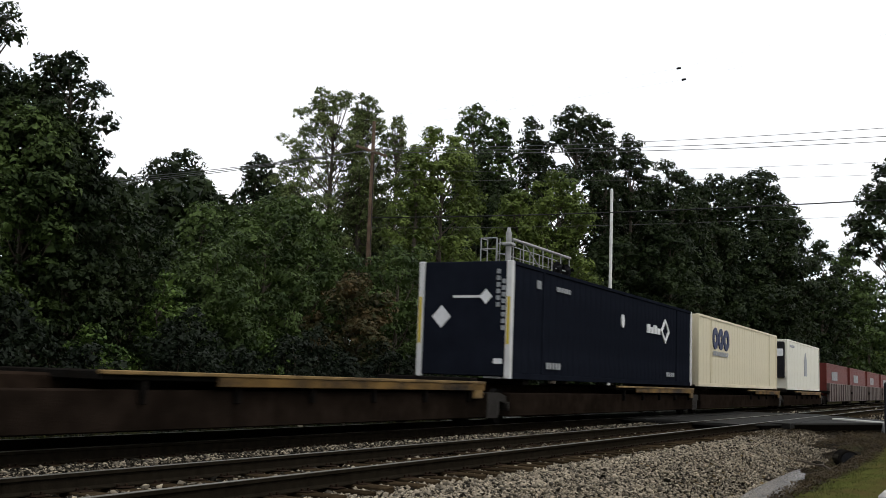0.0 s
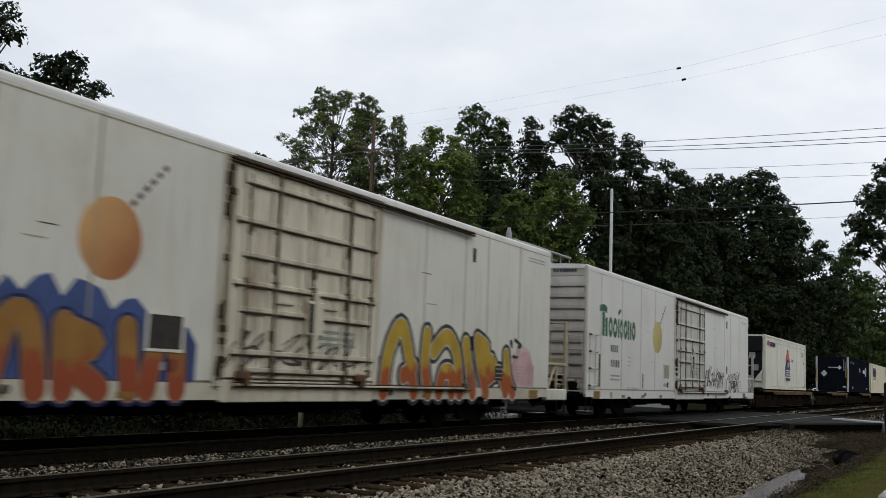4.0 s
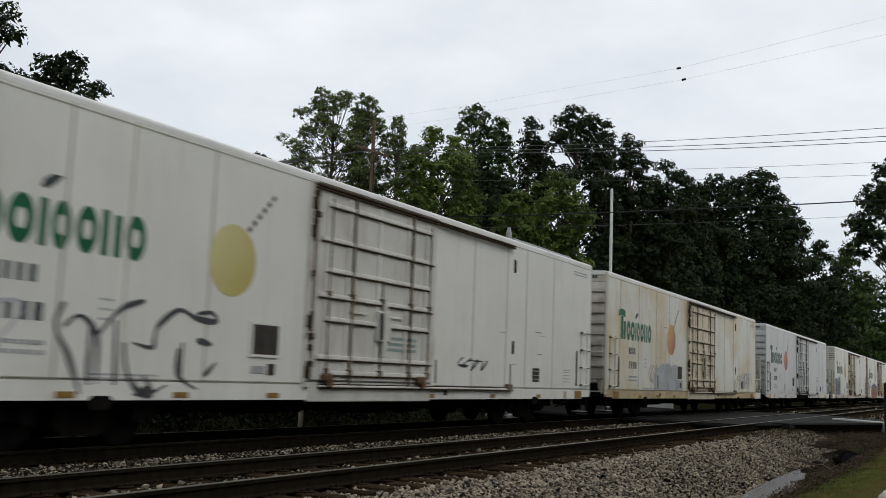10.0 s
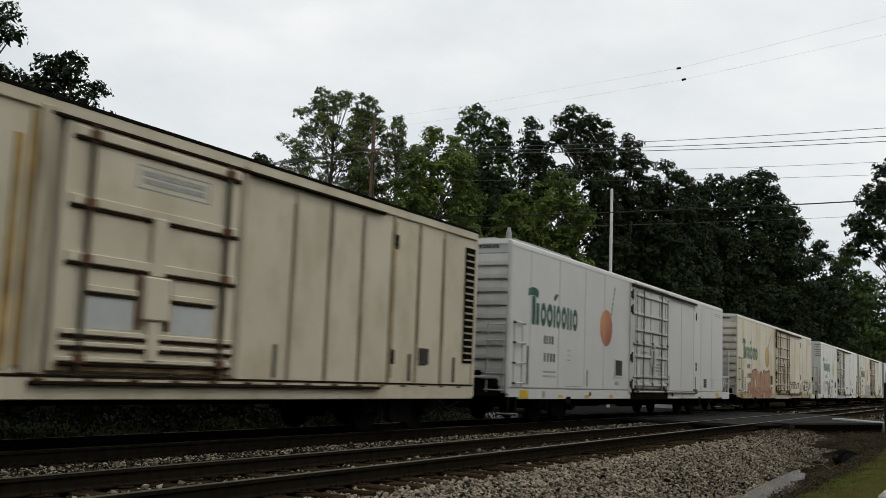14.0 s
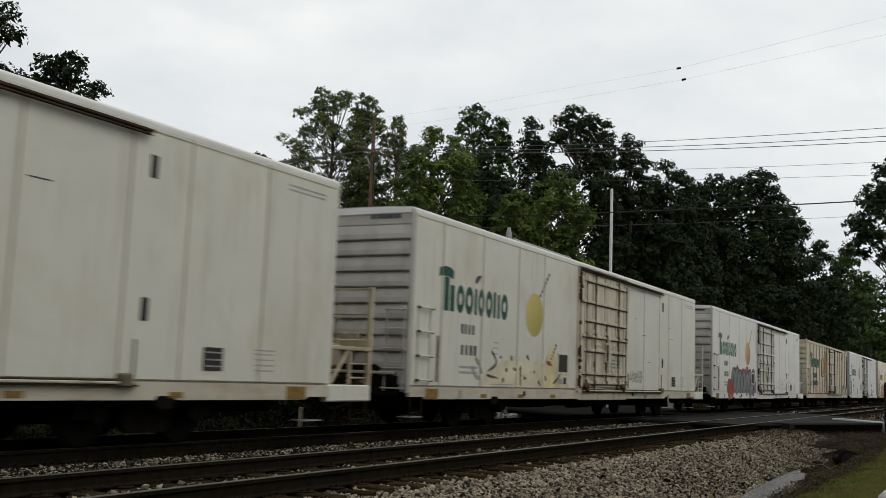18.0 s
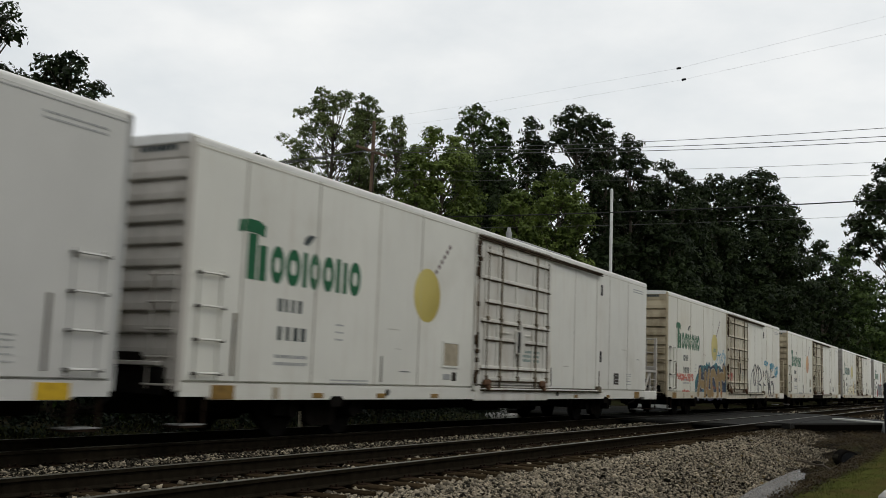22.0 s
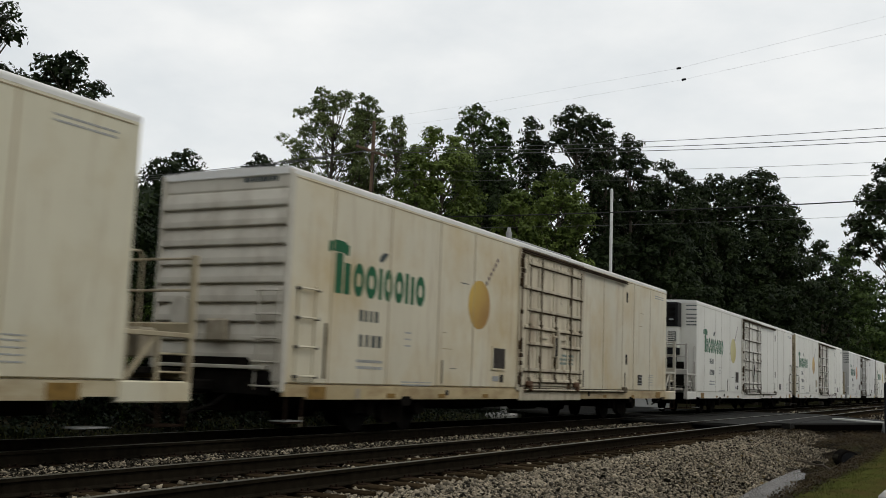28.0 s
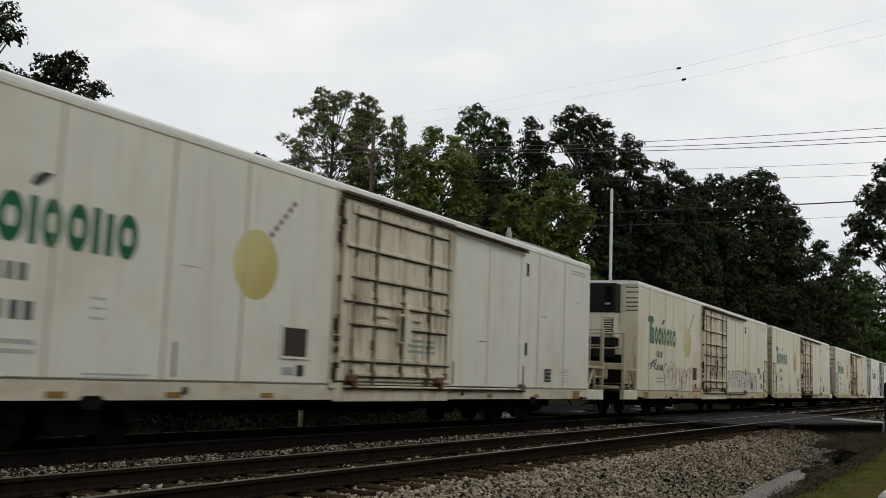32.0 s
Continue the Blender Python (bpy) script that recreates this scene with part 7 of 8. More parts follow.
def old_car(front):
    """The older car with riveted upright posts."""
    L = 19.8
    car = carriage("refrigerator_car", "old cream-white riveted railway car with rust streaks and faded paint", "railway car", front - L, "refrigerator cars")
    paint = material("car_paint_old", (0.57, 0.515, 0.395), 0.55, vary=0.10, scale=0.7, bump=0.25, bump_scale=3, dirt=(0.34, 0.26, 0.14), dirt_amount=0.6, dirt_scale=(1, 1.3, 0.8), dirt_low=0.48, seed=31)
    post_paint = material("car_post_old", (0.43, 0.385, 0.285), 0.6, vary=0.2, scale=1.2, bump=0.3, bump_scale=8, dirt=(0.12, 0.075, 0.035), dirt_amount=0.95, dirt_scale=(1, 9.0, 0.6), dirt_low=0.47, seed=5)
    YELLOW_RUST = material("yellow_rust", (0.33, 0.215, 0.075), 0.8, vary=0.5, scale=2.5, bump=0.2, dirt=(0.48, 0.42, 0.30), dirt_amount=0.8, dirt_scale=(1, 6, 1.4), dirt_low=0.5)
    primer = material("blue_grey_primer", (0.47, 0.48, 0.475), 0.6, vary=0.12, scale=2, bump=0.1)
    rods = material("old_door_bars", (0.060, 0.043, 0.028), 0.8, vary=0.5, scale=3, bump=0.3)
    top = 4.12
    cuts = [0.0, 1.3, 2.6, 3.9, 5.2, 6.5, 7.6, 8.65, 12.05, 13.4, 14.4, 15.4, 16.4, 17.4, 18.4, 19.8]
    for k, (a, b) in enumerate(zip(cuts, cuts[1:])):
        if k == 7:
            continue
        part("side_panel", Geo().box(HW - 0.06, HW - 0.02, a + 0.004, b - 0.004, 0.9, top - 0.08, 0.006), paint, car)
        g = Geo().box(HW - 0.06, HW + 0.01, b - 0.04, b + 0.04, 0.88, top - 0.08, 0.008)
        part("rust_line", Geo().box(HW - 0.03, HW - 0.012, b - 0.062, b - 0.043, 0.92, top - 0.2 - 0.13 * (k % 3)), RUST_STAIN, car)
        for j in range(30):
            g.box(HW + 0.006, HW + 0.026, b - 0.030, b - 0.006, 0.96 + j * 0.10, 0.985 + j * 0.10)
        if k < len(cuts) - 2:
            part("side_post", g, post_paint, car)
    part("core", Geo().box(-HW + 0.02, HW - 0.055, 0.03, L - 0.03, 0.80, top, 0.01), paint, car)
    part("far_side", Geo().box(-HW, -HW + 0.06, 0, L, 0.7, top, 0.012), paint, car)
    part("side_sill", Geo().box(HW - 0.06, HW + 0.012, 0.0, L, 0.62, 0.88, 0.012), paint, car)
    part("roof", Geo().slab_y([(HW + 0.03, top - 0.02), (HW + 0.03, top + 0.02), (0.8, top + 0.10), (0, top + 0.13), (-0.8, top + 0.10), (-HW - 0.03, top + 0.02), (-HW - 0.03, top - 0.02)], -0.05, L + 0.05), BLACK_STEEL, car, "grimy dark roof")
    part("eave", Geo().box(HW - 0.05, HW + 0.022, 0.0, L, top - 0.17, top - 0.022, 0.01), paint, car)
    for k in range(26):
        y = 0.4 + 0.75 * k
        part("sill_bolt", shared("sill_bolt", lambda: Geo().box(HW, HW + 0.03, -0.09, 0.09, 0.845, 0.875, 0.008)), RUSTY_HINGE, car, m=pose(0, y, 0))
    part("sill_line", Geo().box(HW, HW + 0.026, 0.02, L - 0.02, 0.884, 0.915, 0.008), RUST_STEEL, car, "dark line over the sill")
    end = shared("ribbed_end", ribbed_end)
    part("end_wall", end, paint, car, m=pose(0, 0, -0.06))
    part("end_wall", end, paint, car, m=pose(0, L, -0.06, 0, 0, 180))
    part("vent_frame", Geo().box(HW - 0.02, HW + 0.006, 19.32, 19.76, 1.35, 3.75, 0.01), BLACK_STEEL, car, "dark louvred vent")
    for k in range(17):
        part("vent_slat", shared("vent_slat", lambda: Geo().slab_x([(19.34, 0.0), (19.74, 0.0), (19.74, 0.035), (19.34, 0.035)], HW + 0.004, HW + 0.028)), post_paint, car, m=pose(0, 0, 1.40 + k * 0.137))
    for y, z0, z1 in ((8.34, 1.0, 3.9), (8.14, 0.95, 3.6), (16.42, 1.0, 3.85), (5.24, 0.95, 1.6)):
        part("rust_run", Geo().box(HW - 0.02, HW + 0.0125, y - 0.05, y + 0.055, z0, z1, 0.004), YELLOW_RUST, car, "yellow-brown rust run")
    for y, z in ((16.4, 3.35), (16.4, 1.25)):
        part("slot", Geo().box(HW - 0.02, HW + 0.03, y, y + 0.13, z, z + 0.26, 0.01), BLACK_STEEL, car, "dark recessed slot")
    part("grid_plate", Geo().box(HW - 0.02, HW + 0.012, 17.5, 17.85, 1.28, 1.58, 0.004), PLATE_DARK, car, "small dark grid plate")
    for y in (13.0, 17.1, 18.9):
        part("grab_bar", Geo().box(HW - 0.02, HW + 0.03, y, y + 0.04, 0.95, 1.45, 0.006), RODS["clean"], car)
    d = part("door", Geo().box(HW - 0.02, HW + 0.05, 8.75, 11.95, 0.95, 3.92, 0.015), paint, car, "plug door with heavy bars")
    for y in (9.12, 11.62):
        part("lock_bar", Geo().tube((HW + 0.115, y, 0.9), (HW + 0.115, y, 3.9), 0.032, 8), rods, d)
        for z in (1.1, 2.28, 2.95, 3.78):
            part("bar_keeper", Geo().box(HW + 0.05, HW + 0.16, y - 0.07, y + 0.07, z - 0.06, z + 0.06, 0.012), RUSTY_HINGE, d)
    for z, h in ((3.80, 0.06), (2.98, 0.06), (2.30, 0.06), (1.42, 0.035), (1.28, 0.03), (1.10, 0.03)):
        part("cross_bar", Geo().box(HW + 0.05, HW + 0.10, 8.85, 11.9, z - h, z + h, 0.012), paint, d)
        # dark strip: rust and the bar's own shadow in one colour
        part("bar_rust_shade", Geo().box(HW + 0.048, HW + 0.085, 8.85, 11.9, z - h - 0.040, z - h - 0.004, 0.004), RUST_STEEL, d, "dark strip for rust and shade under the bar")
    for y0, y1, z in ((9.2, 10.05, 1.95), (10.65, 11.5, 1.95)):
        part("hand_bar", Geo().box(HW + 0.05, HW + 0.09, y0, y1, z - 0.04, z + 0.04, 0.01), paint, d)
        # the same painted rust and shadow below the hand bar
        part("hand_bar", Geo().box(HW + 0.048, HW + 0.08, y0, y1, z - 0.080, z - 0.045, 0.004), RUST_STEEL, d)
    part("latch", Geo().box(HW + 0.06, HW + 0.16, 10.10, 10.55, 1.62, 2.18, 0.02).box(HW + 0.06, HW + 0.13, 10.2, 10.45, 2.18, 2.95, 0.02).box(HW + 0.06, HW + 0.13, 10.22, 10.42, 1.1, 1.62, 0.02), paint, d)
    for y0, y1 in ((10.02, 10.09), (10.56, 10.62)):
        part("latch_edge", Geo().box(HW + 0.05, HW + 0.10, y0, y1, 1.5, 2.2, 0.008), RUSTY_HINGE, d)
    for y0, y1 in ((9.24, 10.0), (10.70, 11.5)):
        part("paint_patch", Geo().box(HW + 0.03, HW + 0.054, y0, y1, 1.47, 1.86, 0.004), primer, d, "blue-grey repainted patch")
    part("notice_frame", Geo().box(HW + 0.03, HW + 0.053, 9.90, 11.30, 3.29, 3.31).box(HW + 0.03, HW + 0.053, 9.90, 11.30, 3.58, 3.60).box(HW + 0.03, HW + 0.053, 9.90, 9.92, 3.31, 3.58).box(HW + 0.03, HW + 0.053, 11.28, 11.30, 3.31, 3.58), GREYBLUE_MAT, d)
    part("sill_rust", Geo().box(HW + 0.03, HW + 0.0545, 8.80, 11.9, 0.96, 1.05, 0.004), RUST_STAIN, d, "rust along the door's foot")
    part("door_notice", bars(HW + 0.052, 10.0, 11.2, (3.50, 3.40), 0.07, 10, 12), GREYBLUE_MAT, d, "grey notice lines")
    part("door_post", Geo().box(HW - 0.02, HW + 0.06, 8.36, 8.60, 0.92, 4.0, 0.015), post_paint, car, "rust-brown stained door post")
    part("door_post", Geo().box(HW - 0.02, HW + 0.05, 11.99, 12.12, 0.92, 4.0, 0.012), post_paint, car)
    part("upper_track", Geo().box(HW - 0.01, HW + 0.08, 8.5, 16.0, 3.90, 3.945, 0.012), RUST_STEEL, car)
    part("lower_track", Geo().box(HW - 0.01, HW + 0.10, 8.5, 16.0, 0.79, 0.84, 0.012), RUST_STEEL, car)
    side_ladder(car, paint, pose(HW, 0.3, 0))
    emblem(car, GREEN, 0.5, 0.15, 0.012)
    part("fruit_emblem", Geo().oval(6.60, 2.62, 0.50, 0.52, HW - 0.02, HW + 0.014, 40), fruit_material("fruit_deep_orange", (0.52, 0.27, 0.04), (0.34, 0.14, 0.02)), car, "painted round fruit")
    straw(car, pose(0.010, 0.1, 0))
    part("fruit_frame", Geo().box(HW - 0.03, HW + 0.012, 5.98, 7.22, 1.98, 2.03).box(HW - 0.03, HW + 0.012, 5.98, 6.01, 2.0, 3.2).box(HW - 0.03, HW + 0.012, 7.19, 7.22, 2.0, 3.2), STRAW, car)
    part("car_marking", bars(HW - 0.012, 2.5, 4.1, (2.02,), 0.28, 5), INK, car, "dark reporting marks, illegible", m=pose(0.02, 0, 0))
    part("car_marking", bars(HW - 0.012, 2.35, 4.3, (1.56,), 0.28, 6), INK, car, "dark reporting marks, illegible", m=pose(0.02, 0, 0))
    part("placard", Geo().box(HW - 0.02, HW + 0.012, 7.35, 7.95, 1.3, 1.8, 0.006), GREYBLUE_MAT, car, "grey placard plate")
    part("placard", Geo().box(HW - 0.02, HW + 0.012, 1.5, 2.0, 1.35, 1.65, 0.006), GREYBLUE_MAT, car, "grey placard plate")
    part("underframe", Geo().box(-0.3, 0.3, 0.1, L - 0.1, 0.50, 0.80, 0.02).box(-1.3, 1.3, 0.05, L - 0.05, 0.70, 0.80, 0.01), BLACK_STEEL, car, "grimy black underframe")
    wash(car, 3.4, 7.2, 0.9, 1.75, (0.47, 0.36, 0.27), 61, x=0.0, name="faded_paint", label="faded pink and blue paint patch")
    wash(car, 3.3, 7.0, 0.63, 0.872, (0.46, 0.36, 0.265), 63, x=0.0155, name="faded_paint", label="faded pink and blue paint patch", ragged=0.1, round_off=0.2)
    wash(car, 3.0, 6.6, 1.2, 1.72, (0.36, 0.40, 0.43), 62, x=-0.004, name="faded_paint", label="faded pink and blue paint patch", ragged=0.3)
    for y in (2.4, L - 2.4):
        bogie(car, y)
    coupler(car, 0.0, -1)
    coupler(car, L, 1)
    return car


def containers_and_flats():
    """The articulated container cars at the head of the visible train."""
    def platform(rear, length, decks, label):
        p = carriage("container_flatcar", label, "railway car", rear, "container flatcars")
        part("spine", Geo().box(-0.36, 0.36, -0.4, length + 0.4, 0.48, 0.92, 0.03), RUST_STEEL, p, "rusty steel spine")
        part("side_web", Geo().box(0.84, 1.155, -0.3, length + 0.1, 0.20, 0.74, 0.02), WEB_BROWN, p, "grimy brown side web")
        for a, b in decks:
            d = part("deck", Geo().box(-1.235, 1.235, a, b, 0.86, 0.97, 0.012), BLACK_STEEL, p)
            part("deck_edge", Geo().box(1.235, 1.28, a + min(2.6, 0.2 * (b - a)), b, 0.79, 0.93, 0.01), DECK_FACE, d, "worn brown deck edge")
            part("deck_lip", Geo().box(1.195, 1.295, a, b, 0.93, 0.985, 0.01), DECK_TAN, d, "tan-painted deck lip")
            part("tie_down", Geo().box(1.215, 1.287, b - 0.5, b - 0.1, 0.62, 0.80, 0.02), DECK_TAN, d, "worn yellow tie-down bracket")
            k = a + 0.8
            while k < b - 0.3:
                part("bracket", Geo().box(0.4, 1.235, k - 0.04, k + 0.04, 0.55, 0.86, 0.01), BLACK_STEEL, d)
                k += 1.9
        for y in (0.6, length - 0.6):
            part("pedestal", Geo().box(-1.155, 1.155, y - 0.18, y + 0.18, 0.92, 1.06, 0.02), BLACK_STEEL, p)
        return p

    a = platform(-14.6, 16.8, ((1.2, 16.6),), "dark articulated container flatcar carrying a white refrigerated box")
    bogie(a, 0.2, TRUCK_GREY)
    b = platform(5.0, 15.4, ((4.2, 15.1),), "empty dark container flatcar with tan deck edge")
    bogie(b, -1.3, TRUCK_GREY)
    bogie(b, 15.9, TRUCK_GREY)
    c = platform(22.0, 16.2, ((7.2, 16.0),), "dark container flatcar under a navy box")
    bogie(c, 16.9, TRUCK_GREY)
    d = platform(39.8, 16.4, ((8.2, 16.0),), "dark container flatcar under a cream box")
    bogie(d, 17.1, TRUCK_GREY)
    e = platform(58.0, 13.6, ((3.0, 12.8),), "dark container flatcar under a white box")
    bogie(e, 14.3, TRUCK_GREY)

    def box_thing(rear, length, z0, z1, half, mat, post, label, ribs=0):
        t = carriage("container", label, "container", rear, "containers")
        part("body", Geo().box(-half + 0.05, half - 0.04, 0.05, length - 0.05, z0 + 0.05, z1 - 0.01, 0.02), mat, t)
        for k in range(4):
            yy = (0.0, length - 0.16)[k % 2]
            xx = (-half, half - 0.14)[k // 2]
            part("corner_post", Geo().box(xx, xx + 0.14, yy, yy + 0.16, z0, z1, 0.015), post, t)
        part("bottom_rail", Geo().box(half - 0.06, half - 0.005, 0.16, length - 0.16, z0, z0 + 0.14, 0.01), mat, t)
        part("top_rail", Geo().box(half - 0.06, half - 0.005, 0.16, length - 0.16, z1 - 0.09, z1 + 0.004, 0.01), mat, t)
        if ribs:
            n = int((length - 0.5) / ribs)
            for k in range(n):
                y = 0.3 + k * (length - 0.6) / n
                part("side_panel", shared(("corrugation", z0, z1, half, ribs), lambda: Geo().box(half - 0.05, half - 0.033, 0.02, ribs * 0.92, z0 + 0.14, z1 - 0.09, 0.012)), mat, t, m=pose(0, y, 0))
        return t

    # navy box
    u = box_thing(21.45, 16.4, 1.06, 3.80, 1.23, NAVY, WHITE_POST, "navy-blue 53-foot container with white corner posts", 0.42)
    h = 1.23
    part("yellow_stripe", Geo().box(h - 0.105, h - 0.03, -0.006, 0.0, 1.85, 2.95), DECAL_YELLOW, u)
    part("yellow_stripe", Geo().box(-h + 0.03, -h + 0.105, -0.006, 0.0, 1.85, 2.95), DECAL_YELLOW, u)
    part("diamond", Geo().slab_y([(-0.60, 2.75), (-0.85, 2.48), (-0.60, 2.21), (-0.35, 2.48)], 0.03, 0.055), DECAL_WHITE, u, "pale diamond placard")
    part("end_arrow", Geo().box(-0.30, 0.44, 0.03, 0.055, 2.93, 2.985).slab_y([(0.40, 2.96), (0.56, 3.14), (0.72, 2.96), (0.56, 2.78)], 0.032, 0.055), DECAL_WHITE, u, "pale arrow-like emblem of plain shapes")
    for x, z0, n in ((0.83, 2.72, 6), (0.97, 2.18, 8)):
        col = Geo()
        for k in range(n):
            col.box(x, x + 0.09, 0.03, 0.055, z0 + 0.155 * k, z0 + 0.155 * k + 0.105)
        part("end_print", col, GREYBLUE_MAT, u)
    part("end_plate", Geo().box(0.80, 1.02, 0.03, 0.055, 1.40, 1.52), DECAL_WHITE, u)
    part("post_seam", Geo().box(h - 0.05, h + 0.002, 1.95, 2.05, 1.2, 3.72, 0.01), NAVY, u)
    part("post_seam", Geo().box(h - 0.05, h + 0.002, 14.3, 14.4, 1.2, 3.72, 0.01), NAVY, u)
    part("side_mark", Geo().oval(8.25, 2.92, 0.14, 0.20, h - 0.05, h + 0.004, 18), DECAL_WHITE, u)
    mark = Geo()
    for k, (y0, y1) in enumerate(((10.75, 11.05), (11.12, 11.42), (11.50, 11.82), (11.90, 12.20))):
        mark.box(h - 0.05, h + 0.004, y0, y1, 2.72, 3.00 - 0.08 * (k % 2))
    mark.ring(12.85, 2.87, 0.52, 0.42, 0.68, h - 0.05, h + 0.004, 4)
    part("side_emblem", mark, DECAL_WHITE, u, "white emblem of plain shapes")
    part("side_print", bars(h, 2.2, 3.2, (1.42,), 0.16, 5), GREYBLUE_MAT, u)
    part("side_print", bars(h, 2.8, 3.8, (3.38,), 0.12, 6), GREYBLUE_MAT, u)
    part("side_print", bars(h, 1.5, 1.8, (3.38,), 0.2, 2), GREYBLUE_MAT, u)
    part("side_print", bars(h, 13.0, 14.0, (1.42,), 0.14, 4), GREYBLUE_MAT, u)
    # cream box
    s = box_thing(38.9, 16.4, 1.06, 3.82, 1.23, CREAM_BOX, CREAM_BOX, "cream 53-foot container with a dark blue emblem", 0.5)
    part("post_seam", Geo().box(h - 0.05, h + 0.002, 2.0, 2.1, 1.2, 3.72, 0.01), CREAM_BOX, s)
    part("post_seam", Geo().box(h - 0.05, h + 0.002, 14.3, 14.4, 1.2, 3.72, 0.01), CREAM_BOX, s)
    for y0, y1 in ((2.3, 3.2), (3.3, 4.1), (4.2, 5.2)):
        g = Geo().ring((y0 + y1) / 2, 3.0, (y1 - y0) / 2, 0.44, 0.42, h - 0.05, h + 0.004, 24)
        part("side_emblem", g, DECAL_BLUE, s, "dark blue emblem of plain shapes")
    part("side_print", bars(h, 2.3, 5.0, (2.40,), 0.18, 9), GREYBLUE_MAT, s)
    # white box with a cooling end
    w = box_thing(58.9, 12.2, 1.06, 3.84, 1.155, WHITE_BOX, WHITE_BOX, "white 40-foot refrigerated container, dark machinery at its end", 0.55)
    part("machinery", Geo().box(-1.0, 1.0, -0.12, 0.06, 1.7, 3.7, 0.04), BLACK_PAINT, w, "black cooling machinery")
    part("machinery_plate", Geo().box(0.4, 0.95, -0.14, -0.12, 2.9, 3.3, 0.01), DECAL_WHITE, w)
    part("side_emblem", Geo().box(1.105, 1.159, 6.0, 6.9, 1.9, 2.7).slab_x([(5.9, 2.7), (7.0, 2.7), (6.45, 3.3)], 1.105, 1.159), GREYBLUE_MAT, w, "dark emblem of plain shapes")
    part("side_print", bars(1.155, 0.8, 2.4, (3.5,), 0.14, 6), GREYBLUE_MAT, w)

    # white refrigerated box behind them
    z0, z1, hf = 1.06, 3.76, 1.155
    r = box_thing(-12.35, 12.75, z0, z1, hf, WHITE_BOX, WHITE_BOX, "weathered white refrigerated container with red and blue emblem", 3.1)
    part("machine_bay", Geo().box(-0.97, 0.97, -0.005, 0.05, 1.45, 3.40, 0.03), BLACK_PAINT, r, "dark machinery bay")
    part("machine_cover", Geo().box(-1.0, 0.1, -0.10, -0.01, 3.05, 3.68, 0.04), WHITE_BOX, r, "white upper cover")
    part("cover_slot", Geo().box(-0.95, -0.6, -0.108, -0.1, 3.42, 3.47).box(-0.95, -0.6, -0.108, -0.1, 3.27, 3.32).box(-0.4, 0.0, -0.108, -0.1, 3.42, 3.47).box(-0.4, 0.0, -0.108, -0.1, 3.27, 3.32), BLACK_PAINT, r)
    part("condenser_side", Geo().box(0.12, 1.0, -0.10, -0.01, 2.9, 3.68, 0.05), BLACK_PAINT, r)
    for cx0, cx1, cz0, cz1 in ((-0.95, -0.35, 2.62, 2.86), (0.45, 0.8, 1.95, 2.25), (0.35, 0.65, 2.55, 2.85)):
        part("control_box", Geo().box(cx0, cx1, -0.085, -0.01, cz0, cz1, 0.02), GREYBLUE_MAT, r)
    for sx in (-1, 1):
        part("bay_corner", Geo().slab_y([(sx * 0.97, 1.45), (sx * 0.97, 2.0), (sx * 0.56, 1.45)][::sx], -0.03, 0.02), WHITE_BOX, r)
    part("panel_line", Geo().box(hf - 0.05, hf - 0.028, 0.17, 12.58, 3.44, 3.456), DECAL_GREY, r, "thin grey panel line")
    part("panel_line", Geo().box(hf - 0.05, hf - 0.003, 0.17, 12.58, 1.196, 1.214), DECAL_GREY, r, "thin grey panel line")
    for y in (3.3, 6.4, 9.5):
        part("panel_line", Geo().box(hf - 0.05, hf - 0.028, y, y + 0.014, 1.22, 3.64), DECAL_GREY, r, "thin grey panel line")
    part("corner_stain", Geo().slab_x([(12.58, 1.21), (12.58, 2.1), (12.50, 1.75), (12.46, 1.45), (12.25, 1.30), (11.6, 1.25), (11.2, 1.21)][::-1], hf - 0.05, hf - 0.0285), GRIME, r, "yellow-brown grime at the corner")
    part("small_plate", Geo().box(hf - 0.04, hf - 0.02, 12.02, 12.14, 2.55, 2.70), INK_FAINT, r)
    part("side_print", bars(hf - 0.026, 9.35, 9.75, (2.20, 2.14), 0.025, 3, 10), INK_FAINT, r)
    part("red_print", bars(hf, 0.45, 1.05, (3.38,), 0.22, 2, 5), DECAL_RED, r)
    part("blue_print", bars(hf, 1.1, 2.6, (3.34,), 0.22, 5, 6), DECAL_BLUE, r)
    e1 = hf + 0.004
    part("red_emblem", Geo().slab_x([(7.05, 2.55), (7.6, 2.78), (8.15, 2.55), (8.15, 2.72), (7.95, 2.80), (7.95, 2.98), (7.75, 3.0), (7.75, 3.22), (7.42, 3.22), (7.42, 3.0), (7.25, 2.98), (7.25, 2.80), (7.05, 2.72)], hf - 0.05, e1), DECAL_RED, r, "red emblem roof shape", m=pose(0, -1.15, 0))
    part("blue_emblem", Geo().slab_x([(6.95, 1.78), (8.25, 1.78), (8.25, 2.30), (8.05, 2.52), (7.6, 2.74), (7.15, 2.52), (6.95, 2.30)], hf - 0.05, e1), DECAL_BLUE, r, "blue emblem shape", m=pose(0, -1.15, 0))
    for z in (1.84, 1.96, 2.08):
        part("emblem_line", Geo().box(hf - 0.05, e1 + 0.003, 6.97, 8.23, z, z + 0.05), DECAL_WHITE, r, m=pose(0, -1.15, 0))
    part("emblem_star", Geo().slab_x([(7.6 + 0.17 * (1.0 if k % 2 else 0.42) * math.sin(k * math.pi / 5 + math.pi / 5), 2.40 - 0.20 * (1.0 if k % 2 else 0.42) * math.cos(k * math.pi / 5 + math.pi / 5)) for k in range(10)], hf - 0.05, e1 + 0.003), DECAL_WHITE, r, m=pose(0, -1.15, 0))
